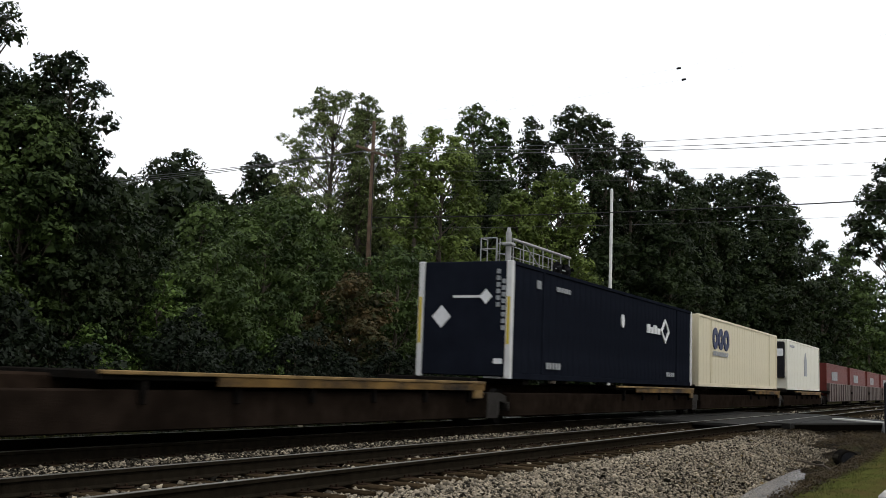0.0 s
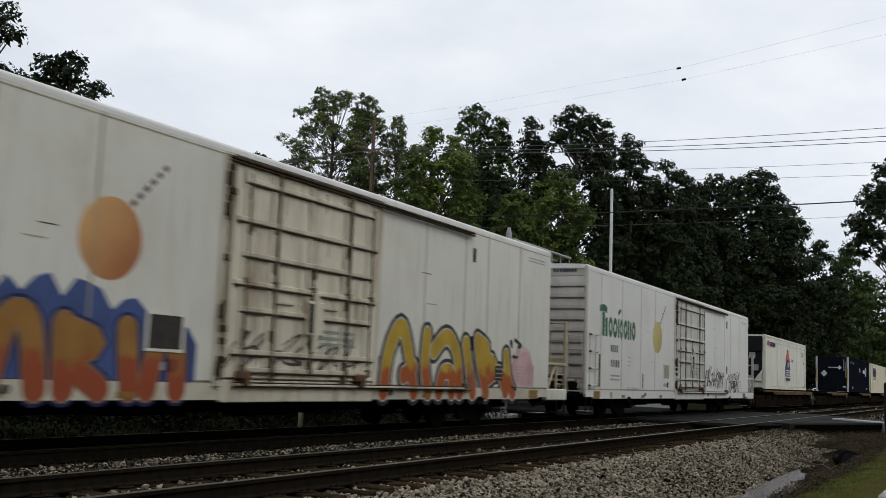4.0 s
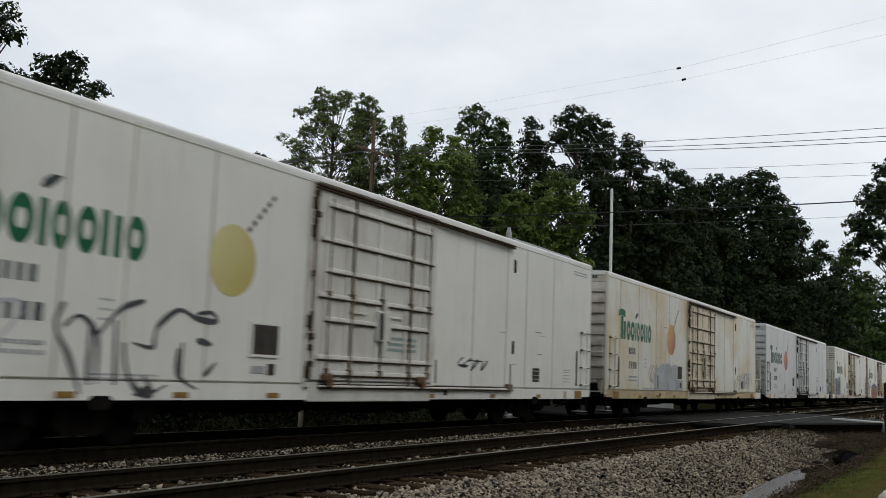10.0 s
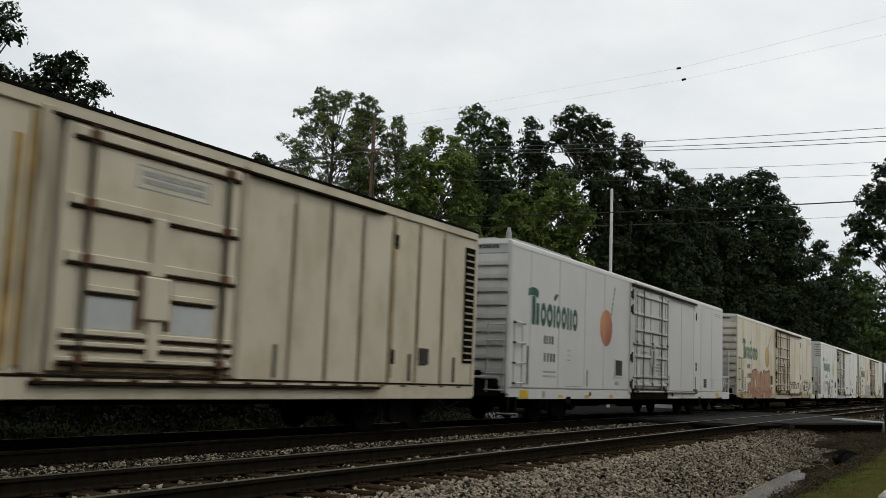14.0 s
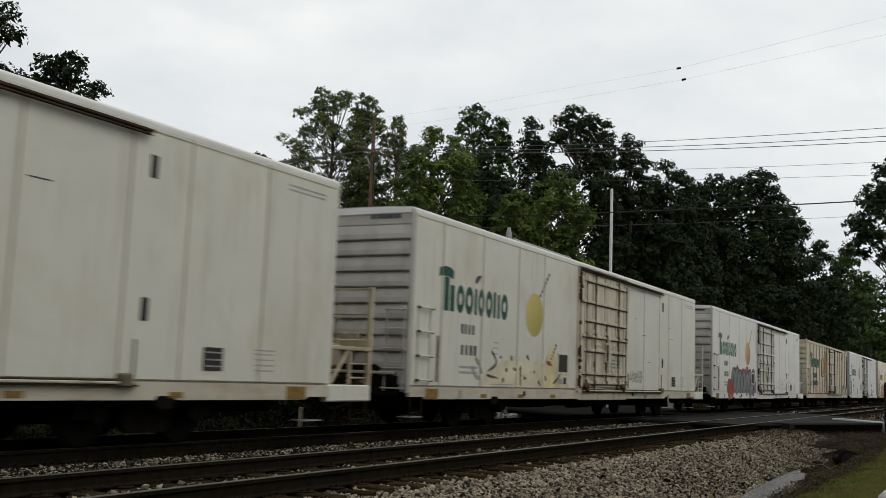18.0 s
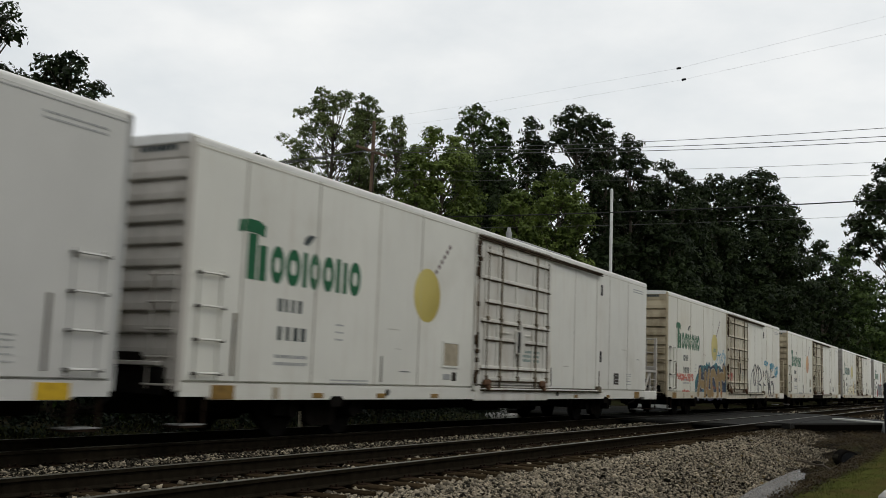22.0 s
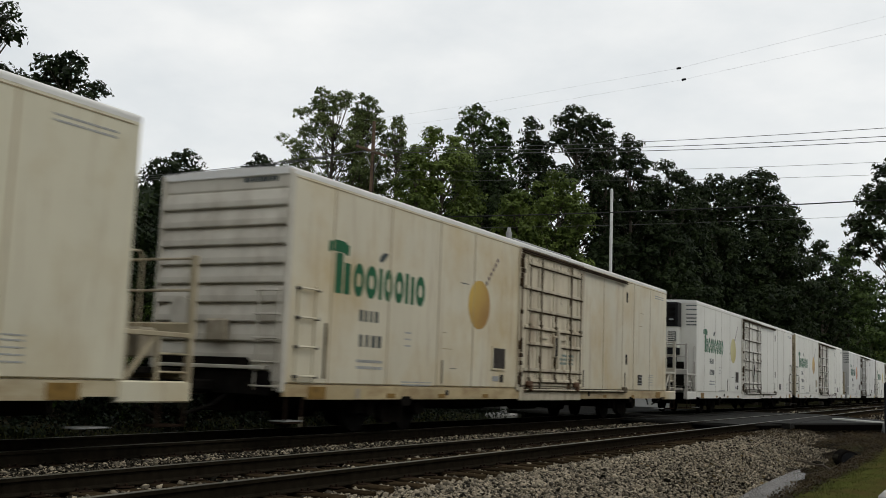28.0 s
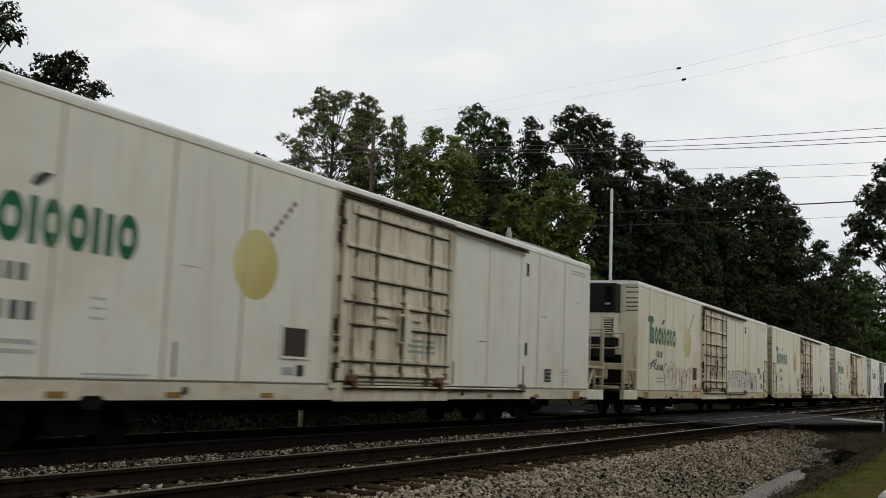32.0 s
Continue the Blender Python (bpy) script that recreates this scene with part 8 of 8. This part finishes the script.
    part("blue_print", bars(hf, 5.75, 7.15, (1.62,), 0.13, 7, 7), DECAL_BLUE, r)
    part("side_print", bars(hf - 0.026, 7.60, 8.35, (2.68,), 0.15, 3, 8, 0.2), GREYBLUE_MAT, r)
    part("side_print", bars(hf - 0.026, 11.2, 11.95, (3.24, 3.14, 3.04), 0.06, 6, 9), GREYBLUE_MAT, r)

    # red boxes in low well cars
    for k in range(4):
        y = 74.2 + k * 13.6
        well = carriage("well_car", "dark grey well car holding a red container", "railway car", y, "well cars")
        part("well_side", Geo().box(1.085, 1.295, 0.8, 12.9, 0.35, 1.62, 0.03), GREY_BOX, well)
        part("well_side", Geo().box(-1.295, -1.085, 0.8, 12.9, 0.35, 1.62, 0.03), GREY_BOX, well)
        part("well_floor", Geo().box(-1.085, 1.085, 0.6, 13.1, 0.35, 0.50, 0.02), BLACK_STEEL, well)
        part("end_deck", Geo().box(-1.3, 1.3, -0.3, 0.8, 0.9, 1.1, 0.02), BLACK_STEEL, well)
        for j in range(9):
            part("stiffener", shared("stiffener", lambda: Geo().box(1.295, 1.355, -0.06, 0.06, 0.4, 1.58, 0.01)), GREY_BOX, well, m=pose(0, 1.5 + j * 1.35, 0))
        bogie(well, -0.1)
        red = box_thing(y + 0.9, 12.0, 0.51, 3.0, 1.075, RED_BOX, RED_BOX, "brick-red container riding low in a well car", 0.6)
        part("side_emblem", bars(1.078, 2.6, 5.8, (2.15,), 0.62, 7, 3, 0.14), GREYBLUE_MAT, red, "white emblem of plain blocks")


containers_and_flats()

# the refrigerator cars in order: front, paint, fruit
C = reefer(-17.72, "white", "yellow", plate="tan", seed=1)
scrawl(C, 13.0, 16.3, 0.92, 1.85, BLACK, 11, 9, 0.03)
scrawl(C, 17.0, 19.2, 0.72, 1.75, BLACK, 12, 6, 0.026)
Dc = reefer(-41.55, "cream", "orange", seed=2)
fat_tag(Dc, [[(13.35, 0.75), (13.5, 1.5), (13.9, 1.95), (14.2, 1.5), (14.45, 0.75)], [(14.05, 1.05), (14.4, 1.2)], [(14.9, 1.85), (14.85, 1.3), (15.0, 0.75)],
             [(15.2, 1.55), (15.7, 1.85), (16.15, 1.55), (16.35, 0.75)], [(15.45, 0.75), (15.6, 1.12), (15.95, 1.12), (16.0, 0.75)], [(16.57, 1.75), (16.75, 1.25), (16.95, 0.75)],
             [(17.12, 1.85), (17.3, 1.3), (17.6, 0.75)], [(17.12, 1.85), (17.6, 1.68), (17.45, 1.5), (17.95, 1.38), (17.5, 1.18)], [(17.66, 1.05), (18.25, 1.2), (18.6, 0.78)], [(18.6, 1.58), (18.72, 1.1), (19.0, 0.75)]],
        0.155, (0.42, 0.28, 0.03), (0.34, 0.085, 0.02), 1.2, BLACK, (0.50, 0.47, 0.42), "yellow and orange block graffiti", 0.10)
sprayed(Dc, [[(18.83, 1.94), (18.9, 1.76)], [(19.03, 1.96), (19.42, 1.84), (19.21, 1.79)], [(18.92, 1.57), (19.25, 1.56)], [(18.9, 0.9), (19.2, 0.82)]], BLACK, 0.05)
wash(Dc, 18.9, 20.2, 0.9, 1.9, (0.52, 0.33, 0.33), 14, label="pink sprayed patch")
wash(Dc, 2.9, 8.4, 0.86, 2.1, (0.06, 0.09, 0.22), 16, label="dark blue sprayed band")
fat_tag(Dc, [[(3.3, 0.75), (3.5, 1.5), (3.9, 1.45), (3.6, 1.1), (4.0, 0.75)], [(4.4, 1.55), (4.3, 0.8), (4.75, 0.75)], [(5.1, 0.75), (5.3, 1.5), (5.6, 1.5), (5.75, 0.75)], [(6.1, 1.5), (6.15, 0.75)],
             [(6.15, 1.45), (6.6, 1.3), (6.2, 1.1), (6.7, 0.75)], [(7.1, 1.5), (7.2, 0.75)], [(7.5, 0.75), (7.7, 1.45), (8.0, 1.3), (8.05, 0.75)]],
        0.15, (0.30, 0.15, 0.04), (0.30, 0.07, 0.03), 1.1, (0.02, 0.025, 0.08), (0.25, 0.16, 0.10), "orange block graffiti", 0.07)
scrawl(Dc, 9.0, 12.4, 0.95, 1.7, (0.06, 0.05, 0.05), 18, 5, lift=0.044)
Ec = reefer(-64.20, "cream", "gold", unit_rear=True, fruit_at=5.86, seed=3)
wash(Ec, 0.15, 3.05, 0.60, 1.98, GREYBLUE, 19, 5, label="blue-grey painted-over patch", ragged=0.12, round_off=0.0)
scrawl(Ec, 0.2, 2.9, 1.90, 2.02, (0.02, 0.12, 0.20), 20, 3, 0.014)
scrawl(Ec, 0.5, 2.9, 0.75, 1.75, (0.06, 0.065, 0.07), 21, 6, 0.02)
reefer(-89.70, "clean", "red", black_sill=True, fruit_at=5.48, rusty=False, dark_mark=True, seed=4)
Gc = reefer(-113.55, "stained", "orange", seed=5)
wash(Gc, 4.7, 8.2, 0.88, 1.80, (0.36, 0.37, 0.375), 22, 34, label="grey painted-over patch", ragged=0.14, round_off=0.4)
scrawl(Gc, 4.2, 5.0, 1.0, 1.75, (0.30, 0.27, 0.24), 23, 2)
scrawl(Gc, 17.1, 19.6, 0.95, 1.75, (0.33, 0.34, 0.35), 24, 6, 0.02, label="faded grey-blue graffiti strokes")
loops(Gc, 18.3, 20.1, 1.1, 1.7, (0.26, 0.29, 0.33), 224, 4, 0.018, label="faded blue looping graffiti")
Hc = reefer(-136.05, "white", "pale", unit_rear=True, fruit_at=6.05, seed=6)
sprayed(Hc, [[(3.08, 1.76), (2.98, 1.47), (3.2, 1.14), (3.41, 0.69)], [(3.1, 1.48), (3.34, 1.62), (3.61, 1.38), (3.66, 0.81)], [(3.61, 1.38), (3.97, 1.74), (4.37, 1.88)],
             [(4.22, 1.34), (4.55, 1.29), (4.59, 1.41), (4.66, 1.59), (5.02, 1.81), (5.37, 1.72), (5.77, 1.7), (5.67, 1.82), (5.37, 1.78)], [(4.44, 0.93), (4.59, 0.69), (4.27, 0.69)], [(5.05, 1.3), (5.08, 0.94), (5.45, 0.76)],
             [(5.39, 1.43), (5.7, 1.38)], [(5.58, 0.94), (5.81, 1.13)], [(4.06, 1.33), (4.17, 0.93), (4.46, 0.69), (4.86, 0.81)], [(3.9, 1.6), (3.95, 0.8)], [(3.5, 1.5), (3.52, 0.8)]], (0.07, 0.07, 0.075), 0.036, "dark drippy graffiti strokes")
scrawl(Hc, 0.7, 2.4, 0.9, 1.8, (0.40, 0.40, 0.42), 26, 3)
scrawl(Hc, 13.3, 14.6, 1.2, 1.5, BLACK, 27, 3)
Ic = reefer(-161.25, "beige", "gold", seed=7)
fat_tag(Ic, [[(3.35, 1.75), (3.0, 1.5), (3.0, 1.0), (3.3, 0.78)], [(3.6, 1.75), (3.45, 1.2), (3.6, 0.78)], [(3.95, 1.8), (4.15, 1.3), (3.9, 0.8)], [(4.35, 0.78), (4.3, 1.75), (4.7, 1.2), (4.75, 1.75), (4.85, 0.8)],
             [(5.2, 1.7), (5.1, 0.8)], [(5.7, 0.78), (5.75, 1.6), (6.05, 1.75), (6.15, 1.2), (5.85, 1.1)], [(6.4, 1.72), (6.35, 0.8)], [(6.7, 1.75), (6.65, 0.8)], [(7.0, 0.78), (7.0, 1.7), (7.3, 1.65), (7.4, 0.8)]],
        0.165, (0.40, 0.205, 0.115), (0.35, 0.15, 0.085), 1.0, (0.04, 0.03, 0.03), None, "brown-orange block graffiti", 0.045)
fat_tag(Ic, [[(2.2, 0.8), (2.35, 1.1), (2.65, 1.15), (2.75, 0.85)], [(7.75, 0.85), (7.85, 1.0)]], 0.13, (0.38, 0.18, 0.12), (0.33, 0.14, 0.09), 0.9, (0.06, 0.05, 0.05), None, "brown-orange block graffiti", 0.045)
sprayed(Ic, [[(1.42, 0.75 + 0.075 * k), (1.52, 0.78 + 0.075 * k), (1.62, 0.75 + 0.075 * k)] for k in range(11)], (0.06, 0.06, 0.065), 0.018, "column of short dark dashes")
scrawl(Ic, 13.1, 16.3, 1.1, 1.55, BLACK, 30, 7, 0.028)
sprayed(Ic, [[(17.85, 1.54), (18.0, 1.54), (18.19, 1.44), (18.25, 1.29), (18.11, 1.25), (17.95, 1.3), (17.89, 1.14), (18.01, 1.14)], [(18.19, 1.63), (18.4, 1.53), (18.69, 1.52), (18.98, 1.64), (19.21, 1.66)],
             [(18.99, 1.62), (19.05, 1.43), (19.15, 1.49)], [(19.26, 1.58), (19.45, 1.55), (19.63, 1.42), (19.58, 1.27), (19.38, 1.33)], [(18.64, 1.23), (18.98, 1.25), (19.29, 1.33)], [(18.53, 1.04), (18.91, 1.06), (19.45, 1.11)],
             [(19.44, 1.22), (19.73, 1.21), (19.96, 1.04), (20.02, 0.75), (19.93, 0.68)], [(19.21, 1.02), (19.29, 0.85), (19.43, 0.83), (19.48, 0.99)], [(17.87, 1.01), (18.06, 0.99), (18.23, 0.9)], [(17.3, 0.8), (17.4, 1.4), (17.6, 1.5)]],
        (0.085, 0.055, 0.045), 0.034, "dark brown looping graffiti")
scrawl(Ic, 20.0, 20.6, 1.1, 1.65, (0.28, 0.30, 0.31), 131, 5, 0.03, label="faded grey-blue scribble")
reefer(-185.28, "clean", "red", fruit_at=6.64, black_sill=True, rusty=False, dark_mark=True, seed=8)
old_car(-208.2)
Lc = reefer(-230.86, "white", "orange", seed=9)
bubbles(Lc, 3.4, 8.3, 0.64, 1.90, (0.17, 0.175, 0.18), BLACK, 32, 7, label="grey bubble graffiti with red rim")
bubbles(Lc, 2.7, 3.8, 0.62, 1.4, (0.34, 0.05, 0.04), BLACK, 33, 2)
wash(Lc, 3.1, 8.5, 0.60, 2.12, (0.32, 0.04, 0.035), 34, 22, x=0.0025, label="red sprayed rim", ragged=0.25)
scrawl(Lc, 14.0, 18.5, 0.9, 1.6, (0.48, 0.48, 0.44), 35, 5)
Mc = reefer(-254.75, "cream", "yellow", fruit_at=5.88, seed=10, end_tone="white", dark_green=True)
wash(Mc, 3.0, 8.2, 0.88, 1.62, (0.64, 0.585, 0.43), 36, 44, x=0.002, label="faded yellow sprayed patch", ragged=0.35, round_off=0.9)
wash(Mc, 6.5, 7.45, 0.88, 1.95, (0.63, 0.535, 0.31), 136, 22, x=0.0028, label="yellow sprayed patch", ragged=0.3, round_off=0.95)
sprayed(Mc, [[(3.53, 1.65), (3.75, 1.49), (3.72, 1.34), (3.37, 1.22)], [(3.31, 1.13), (3.87, 1.07)], [(7.69, 1.35), (7.47, 1.13), (7.14, 0.99)]], (0.11, 0.085, 0.075), 0.03, "dark brown sprayed strokes")
sprayed(Mc, [[(2.74, 1.49), (2.93, 1.34), (3.07, 1.16)], [(2.60, 1.30), (2.75, 1.12), (2.95, 1.05)]], (0.34, 0.33, 0.31), 0.05, "faded grey strokes")
sprayed(Mc, [[(7.31 - 0.075 * k, 1.95 - 0.085 * k), (7.27 - 0.075 * k, 1.90 - 0.085 * k)] for k in range(6)] + [[(6.69, 1.51), (7.05, 1.43)]], (0.22, 0.075, 0.06), 0.036, "row of short dark red dashes")
sprayed(Mc, [[(y, z), (y + 0.03, z - 0.04), (y + 0.02 + 0.05 * (k % 3), z - 0.06 - 0.05 * (k % 2))] for k, (y, z) in enumerate(((3.99, 1.56), (4.55, 1.59), (4.73, 1.33), (5.08, 1.35), (5.10, 1.20), (5.48, 1.64), (5.9, 1.28), (6.61, 1.17), (5.32, 1.14), (4.13, 1.08), (4.3, 1.30), (6.2, 1.05)))], (0.13, 0.075, 0.05), 0.032, "scattered rust-brown marks")
scrawl(Mc, 13.4, 14.6, 1.05, 1.50, (0.30, 0.28, 0.26), 137, 4, 0.022)
reefer(-278.52, "cream", "orange", black_sill=True, rusty=True, plate="tan", seed=11)
Oc = reefer(-302.26, "cream", "yellow", plate="none", seed=12)
wash(Oc, 3.7, 8.8, 0.62, 2.05, (0.02, 0.13, 0.15), 39, 26, label="teal-blue sprayed cloud", ragged=0.16)
wash(Oc, 3.9, 8.75, 0.62, 1.80, (0.018, 0.045, 0.085), 139, 40, x=0.0034, label="dark sprayed ground", ragged=0.2)
wash(Oc, 4.72, 5.1, 0.60, 1.05, (0.04, 0.13, 0.20), 140, 12, x=0.0045, label="light blue sprayed gap", ragged=0.2)
wash(Oc, 5.75, 6.15, 0.86, 1.5, (0.04, 0.13, 0.20), 141, 12, x=0.0045, label="light blue sprayed gap", ragged=0.4)
fat_tag(Oc, [[(4.42, 1.59), (4.36, 1.23), (4.2, 0.94), (4.16, 0.80)], [(4.66, 1.14), (5.14, 1.13)], [(5.25, 1.51), (5.2, 1.13), (5.21, 0.80)], [(5.8, 1.59), (5.64, 1.24), (5.54, 0.95), (5.79, 0.80), (6.13, 0.80)], [(6.22, 1.56), (6.19, 1.16), (6.42, 0.80)],
             [(6.22, 1.56), (6.62, 1.60), (6.99, 1.34), (7.30, 0.80)], [(7.36, 1.63), (7.24, 1.2), (7.24, 0.85)], [(7.51, 1.43), (8.01, 1.51), (8.42, 1.42), (8.55, 1.62), (8.35, 1.78)], [(7.82, 1.19), (7.91, 0.80)]],
        0.155, (0.25, 0.165, 0.065), (0.27, 0.145, 0.030), 0.75, (0.014, 0.017, 0.045), (0.40, 0.38, 0.34), "golden block-like graffiti", 0.12)
sprayed(Oc, [[(5.45, 0.95), (5.52, 1.02)], [(6.55, 1.0), (6.62, 1.1)], [(6.75, 0.98), (6.8, 1.06)], [(4.3, 1.02), (4.36, 1.08)], [(7.2, 0.95), (7.28, 1.02)], [(7.8, 0.82), (7.95, 0.86)]], (0.33, 0.09, 0.03), 0.06, "small red dabs on the graffiti")
sprayed(Oc, [[(13.78, 0.92), (13.81, 1.49), (14.25, 1.9), (14.58, 1.76), (14.83, 1.41), (14.71, 1.2), (14.48, 1.34), (14.49, 1.99), (14.75, 2.16), (15.05, 1.9), (15.23, 1.42), (15.19, 0.81), (14.81, 0.63)],
             [(15.59, 0.84), (15.57, 1.93), (15.38, 2.1), (15.11, 1.84)], [(15.58, 1.8), (15.8, 2.04), (16.29, 1.58), (15.55, 1.31), (16.16, 1.2), (16.25, 0.88)]], (0.075, 0.075, 0.08), 0.036, "dark looping graffiti outline")
sprayed(Oc, [[(16.89, 1.28), (17.26, 1.21)], [(17.3, 1.49), (17.25, 1.81), (17.47, 1.93), (17.69, 1.77), (18.08, 0.77)], [(17.89, 1.94), (18.18, 0.83)], [(18.49, 1.52), (18.54, 1.94), (18.79, 2.02), (18.96, 1.75)], [(18.75, 1.6), (19.31, 1.66), (19.9, 1.71)],
             [(18.58, 1.39), (19.13, 1.43)], [(18.69, 0.84), (18.52, 1.11), (18.95, 1.33), (19.42, 1.2), (19.37, 0.84), (18.92, 0.7), (18.69, 0.84)], [(18.08, 0.77), (18.54, 0.77), (18.19, 1.65)]], (0.075, 0.075, 0.08), 0.036, "dark looping graffiti outline")
scrawl(Oc, 8.95, 9.95, 1.30, 1.70, (0.40, 0.07, 0.05), 242, 4, 0.032, "red graffiti strokes", lift=0.044)
scrawl(Oc, 6.9, 8.6, 1.9, 2.6, (0.12, 0.30, 0.42), 41, 5, 0.02)
scrawl(Oc, 1.05, 3.4, 1.22, 1.52, (0.50, 0.14, 0.10), 42, 9, 0.028)
scrawl(Oc, 1.9, 2.9, 0.66, 0.95, (0.50, 0.14, 0.10), 142, 5, 0.028)
scrawl(Oc, 17.0, 17.9, 2.15, 2.45, (0.05, 0.25, 0.36), 143, 3, 0.026)
scrawl(Oc, 18.4, 19.4, 1.95, 2.40, (0.05, 0.25, 0.36), 144, 4, 0.026)
scrawl(Oc, 19.7, 20.6, 1.6, 2.3, (0.05, 0.25, 0.36), 145, 5, 0.026)
scrawl(Oc, 6.5, 7.0, 2.4, 2.62, (0.10, 0.20, 0.17), 243, 4, 0.018)
reefer(-325.92, "white", "yellow", rusty=True, plate="tan", seed=13)
reefer(-348.25, "clean", "red", black_sill=True, unit_rear=True, fruit_at=5.30, rusty=False, dark_mark=True, seed=14)
reefer(-373.52, "white", "gold", rusty=False, plate="tan", seed=15, end_tone="cream")
reefer(-395.85, "white", "pale", unit_rear=True, fruit_at=6.2, rusty=False, seed=16)
reefer(-421.12, "beige", "gold", seed=17)
reefer(-445.60, "tan", "gold", black_sill=True, plate="tan", seed=18)
Vc = reefer(-468.10, "tan", "pale", unit_rear=True, fruit_at=5.88, seed=19)
loops(Vc, 2.9, 6.8, 0.92, 1.75, (0.36, 0.20, 0.19), 46, 8, 0.024, label="faded pink looping graffiti outline")
loops(Vc, 3.1, 6.6, 1.05, 1.55, (0.40, 0.27, 0.25), 346, 8, 0.018, label="faded pink looping graffiti outline")
scrawl(Vc, 6.7, 8.5, 0.66, 1.06, (0.42, 0.09, 0.075), 246, 7, 0.020, "red scrawled graffiti strokes")
wash(Vc, 12.45, 18.6, 0.90, 1.74, (0.56, 0.535, 0.47), 47, 40, x=0.002, label="pale grey sprayed patch", ragged=0.12, round_off=0.15)
sprayed(Vc, [[(12.46, 1.69), (12.58, 1.73), (12.69, 1.72), (12.79, 1.69)], [(13.18, 1.69), (13.28, 1.74), (13.4, 1.77), (13.47, 1.75)], [(13.69, 1.78), (13.77, 1.78)], [(13.41, 1.65), (13.67, 1.69)], [(13.8, 1.69), (13.96, 1.73), (14.21, 1.76)],
             [(14.32, 1.78), (14.42, 1.8), (14.54, 1.79)], [(14.57, 1.78), (14.72, 1.76)], [(14.74, 1.72), (14.91, 1.77), (15.13, 1.76)], [(15.17, 1.78), (15.3, 1.79)], [(15.29, 1.71), (15.49, 1.75), (15.61, 1.73)], [(15.92, 1.66), (16.05, 1.68), (16.19, 1.67)],
             [(16.25, 1.73), (16.43, 1.75), (16.61, 1.71)], [(16.72, 1.72), (16.9, 1.74)], [(17.02, 1.71), (17.17, 1.75), (17.32, 1.75)], [(17.42, 1.74), (17.6, 1.74)], [(17.9, 1.76), (18.17, 1.75)], [(18.12, 1.62), (18.4, 1.62)]],
        (0.05, 0.045, 0.045), 0.021, "dark caps of a row of graffiti shapes")
sprayed(Vc, [[(12.62, 1.61), (12.8, 1.59)], [(12.78, 1.47), (12.97, 1.48)], [(12.64, 1.42), (12.79, 1.44)], [(12.8, 1.4), (12.94, 1.37)], [(13.19, 1.6), (13.39, 1.62)], [(13.91, 1.45), (14.07, 1.49), (14.19, 1.48)], [(14.44, 1.61), (14.58, 1.64), (14.81, 1.61)],
             [(14.42, 1.35), (14.72, 1.38)], [(14.85, 1.51), (15.12, 1.56)], [(14.92, 1.23), (15.27, 1.26)], [(14.44, 1.13), (14.7, 1.18)], [(15.39, 1.48), (15.65, 1.53)], [(15.43, 1.23), (15.78, 1.27)], [(15.94, 1.43), (16.21, 1.48)], [(16.39, 1.34), (16.77, 1.4)],
             [(17.09, 1.39), (17.39, 1.48)], [(17.65, 1.4), (18.03, 1.45)], [(18.21, 1.33), (18.53, 1.38)], [(16.13, 1.2), (16.33, 1.24)]],
        (0.09, 0.08, 0.08), 0.016, "dark inner strokes of the graffiti shapes")
sprayed(Vc, [[(y, 1.70), (y - 0.05, 1.45), (y + 0.02, 1.05)] for y in (12.6, 13.05, 13.45, 13.85, 14.30, 14.75, 15.2, 15.7, 16.2, 16.65, 17.0, 17.45, 17.95, 18.4)], (0.44, 0.39, 0.38), 0.020, "faint mauve uprights of the graffiti shapes")
sprayed(Vc, [[(10.57, 1.35), (10.6, 1.62), (10.7, 1.8), (10.88, 1.87), (11.07, 1.87), (11.22, 1.75)], [(9.47, 1.45), (9.47, 1.73), (9.58, 1.74), (9.61, 1.46)], [(9.77, 1.76), (9.82, 1.47)]], (0.035, 0.055, 0.05), 0.045, "dark green sprayed arch", lift=0.036)
sprayed(Vc, [[(10.67, 1.66), (10.9, 1.60), (11.14, 1.62)], [(11.51, 1.58), (11.65, 1.51), (11.81, 1.45)], [(11.74, 1.63), (11.79, 1.41)], [(8.95, 1.4), (9.2, 1.6), (9.35, 1.4)]], (0.03, 0.04, 0.04), 0.065, "dark sprayed strokes on the door", lift=0.036)
scrawl(Vc, 1.2, 2.1, 1.5, 1.9, (0.05, 0.06, 0.12), 49, 2, 0.03)
scrawl(Vc, 18.7, 19.25, 1.70, 2.05, (0.16, 0.15, 0.17), 50, 5, 0.030, "dark scribbled graffiti")
scrawl(Vc, 19.2, 19.55, 1.45, 1.75, (0.16, 0.15, 0.17), 150, 4, 0.028, "dark scribbled graffiti")
scrawl(Vc, 19.45, 19.75, 1.05, 1.30, (0.07, 0.065, 0.07), 151, 5, 0.04, "dark scribbled graffiti")
reefer(-493.69, "cream", "pale", seed=20)


for ob in bpy.data.objects:
    if ob.name.startswith(("small_print", "end_print", "side_print", "notice", "grid_plate", "door_notice", "rust_smear", "rust_drip", "side_emblem", "cover_slot")):
        tagged(ob, kind="stuff")


def motions():
    for t, rear in MOVING:
        walk(t, [(s, pose(-D, rear + SPEED * s, 0)) for s in (0.0, 8.0, 16.0, 24.0, 32.0)])


motions()
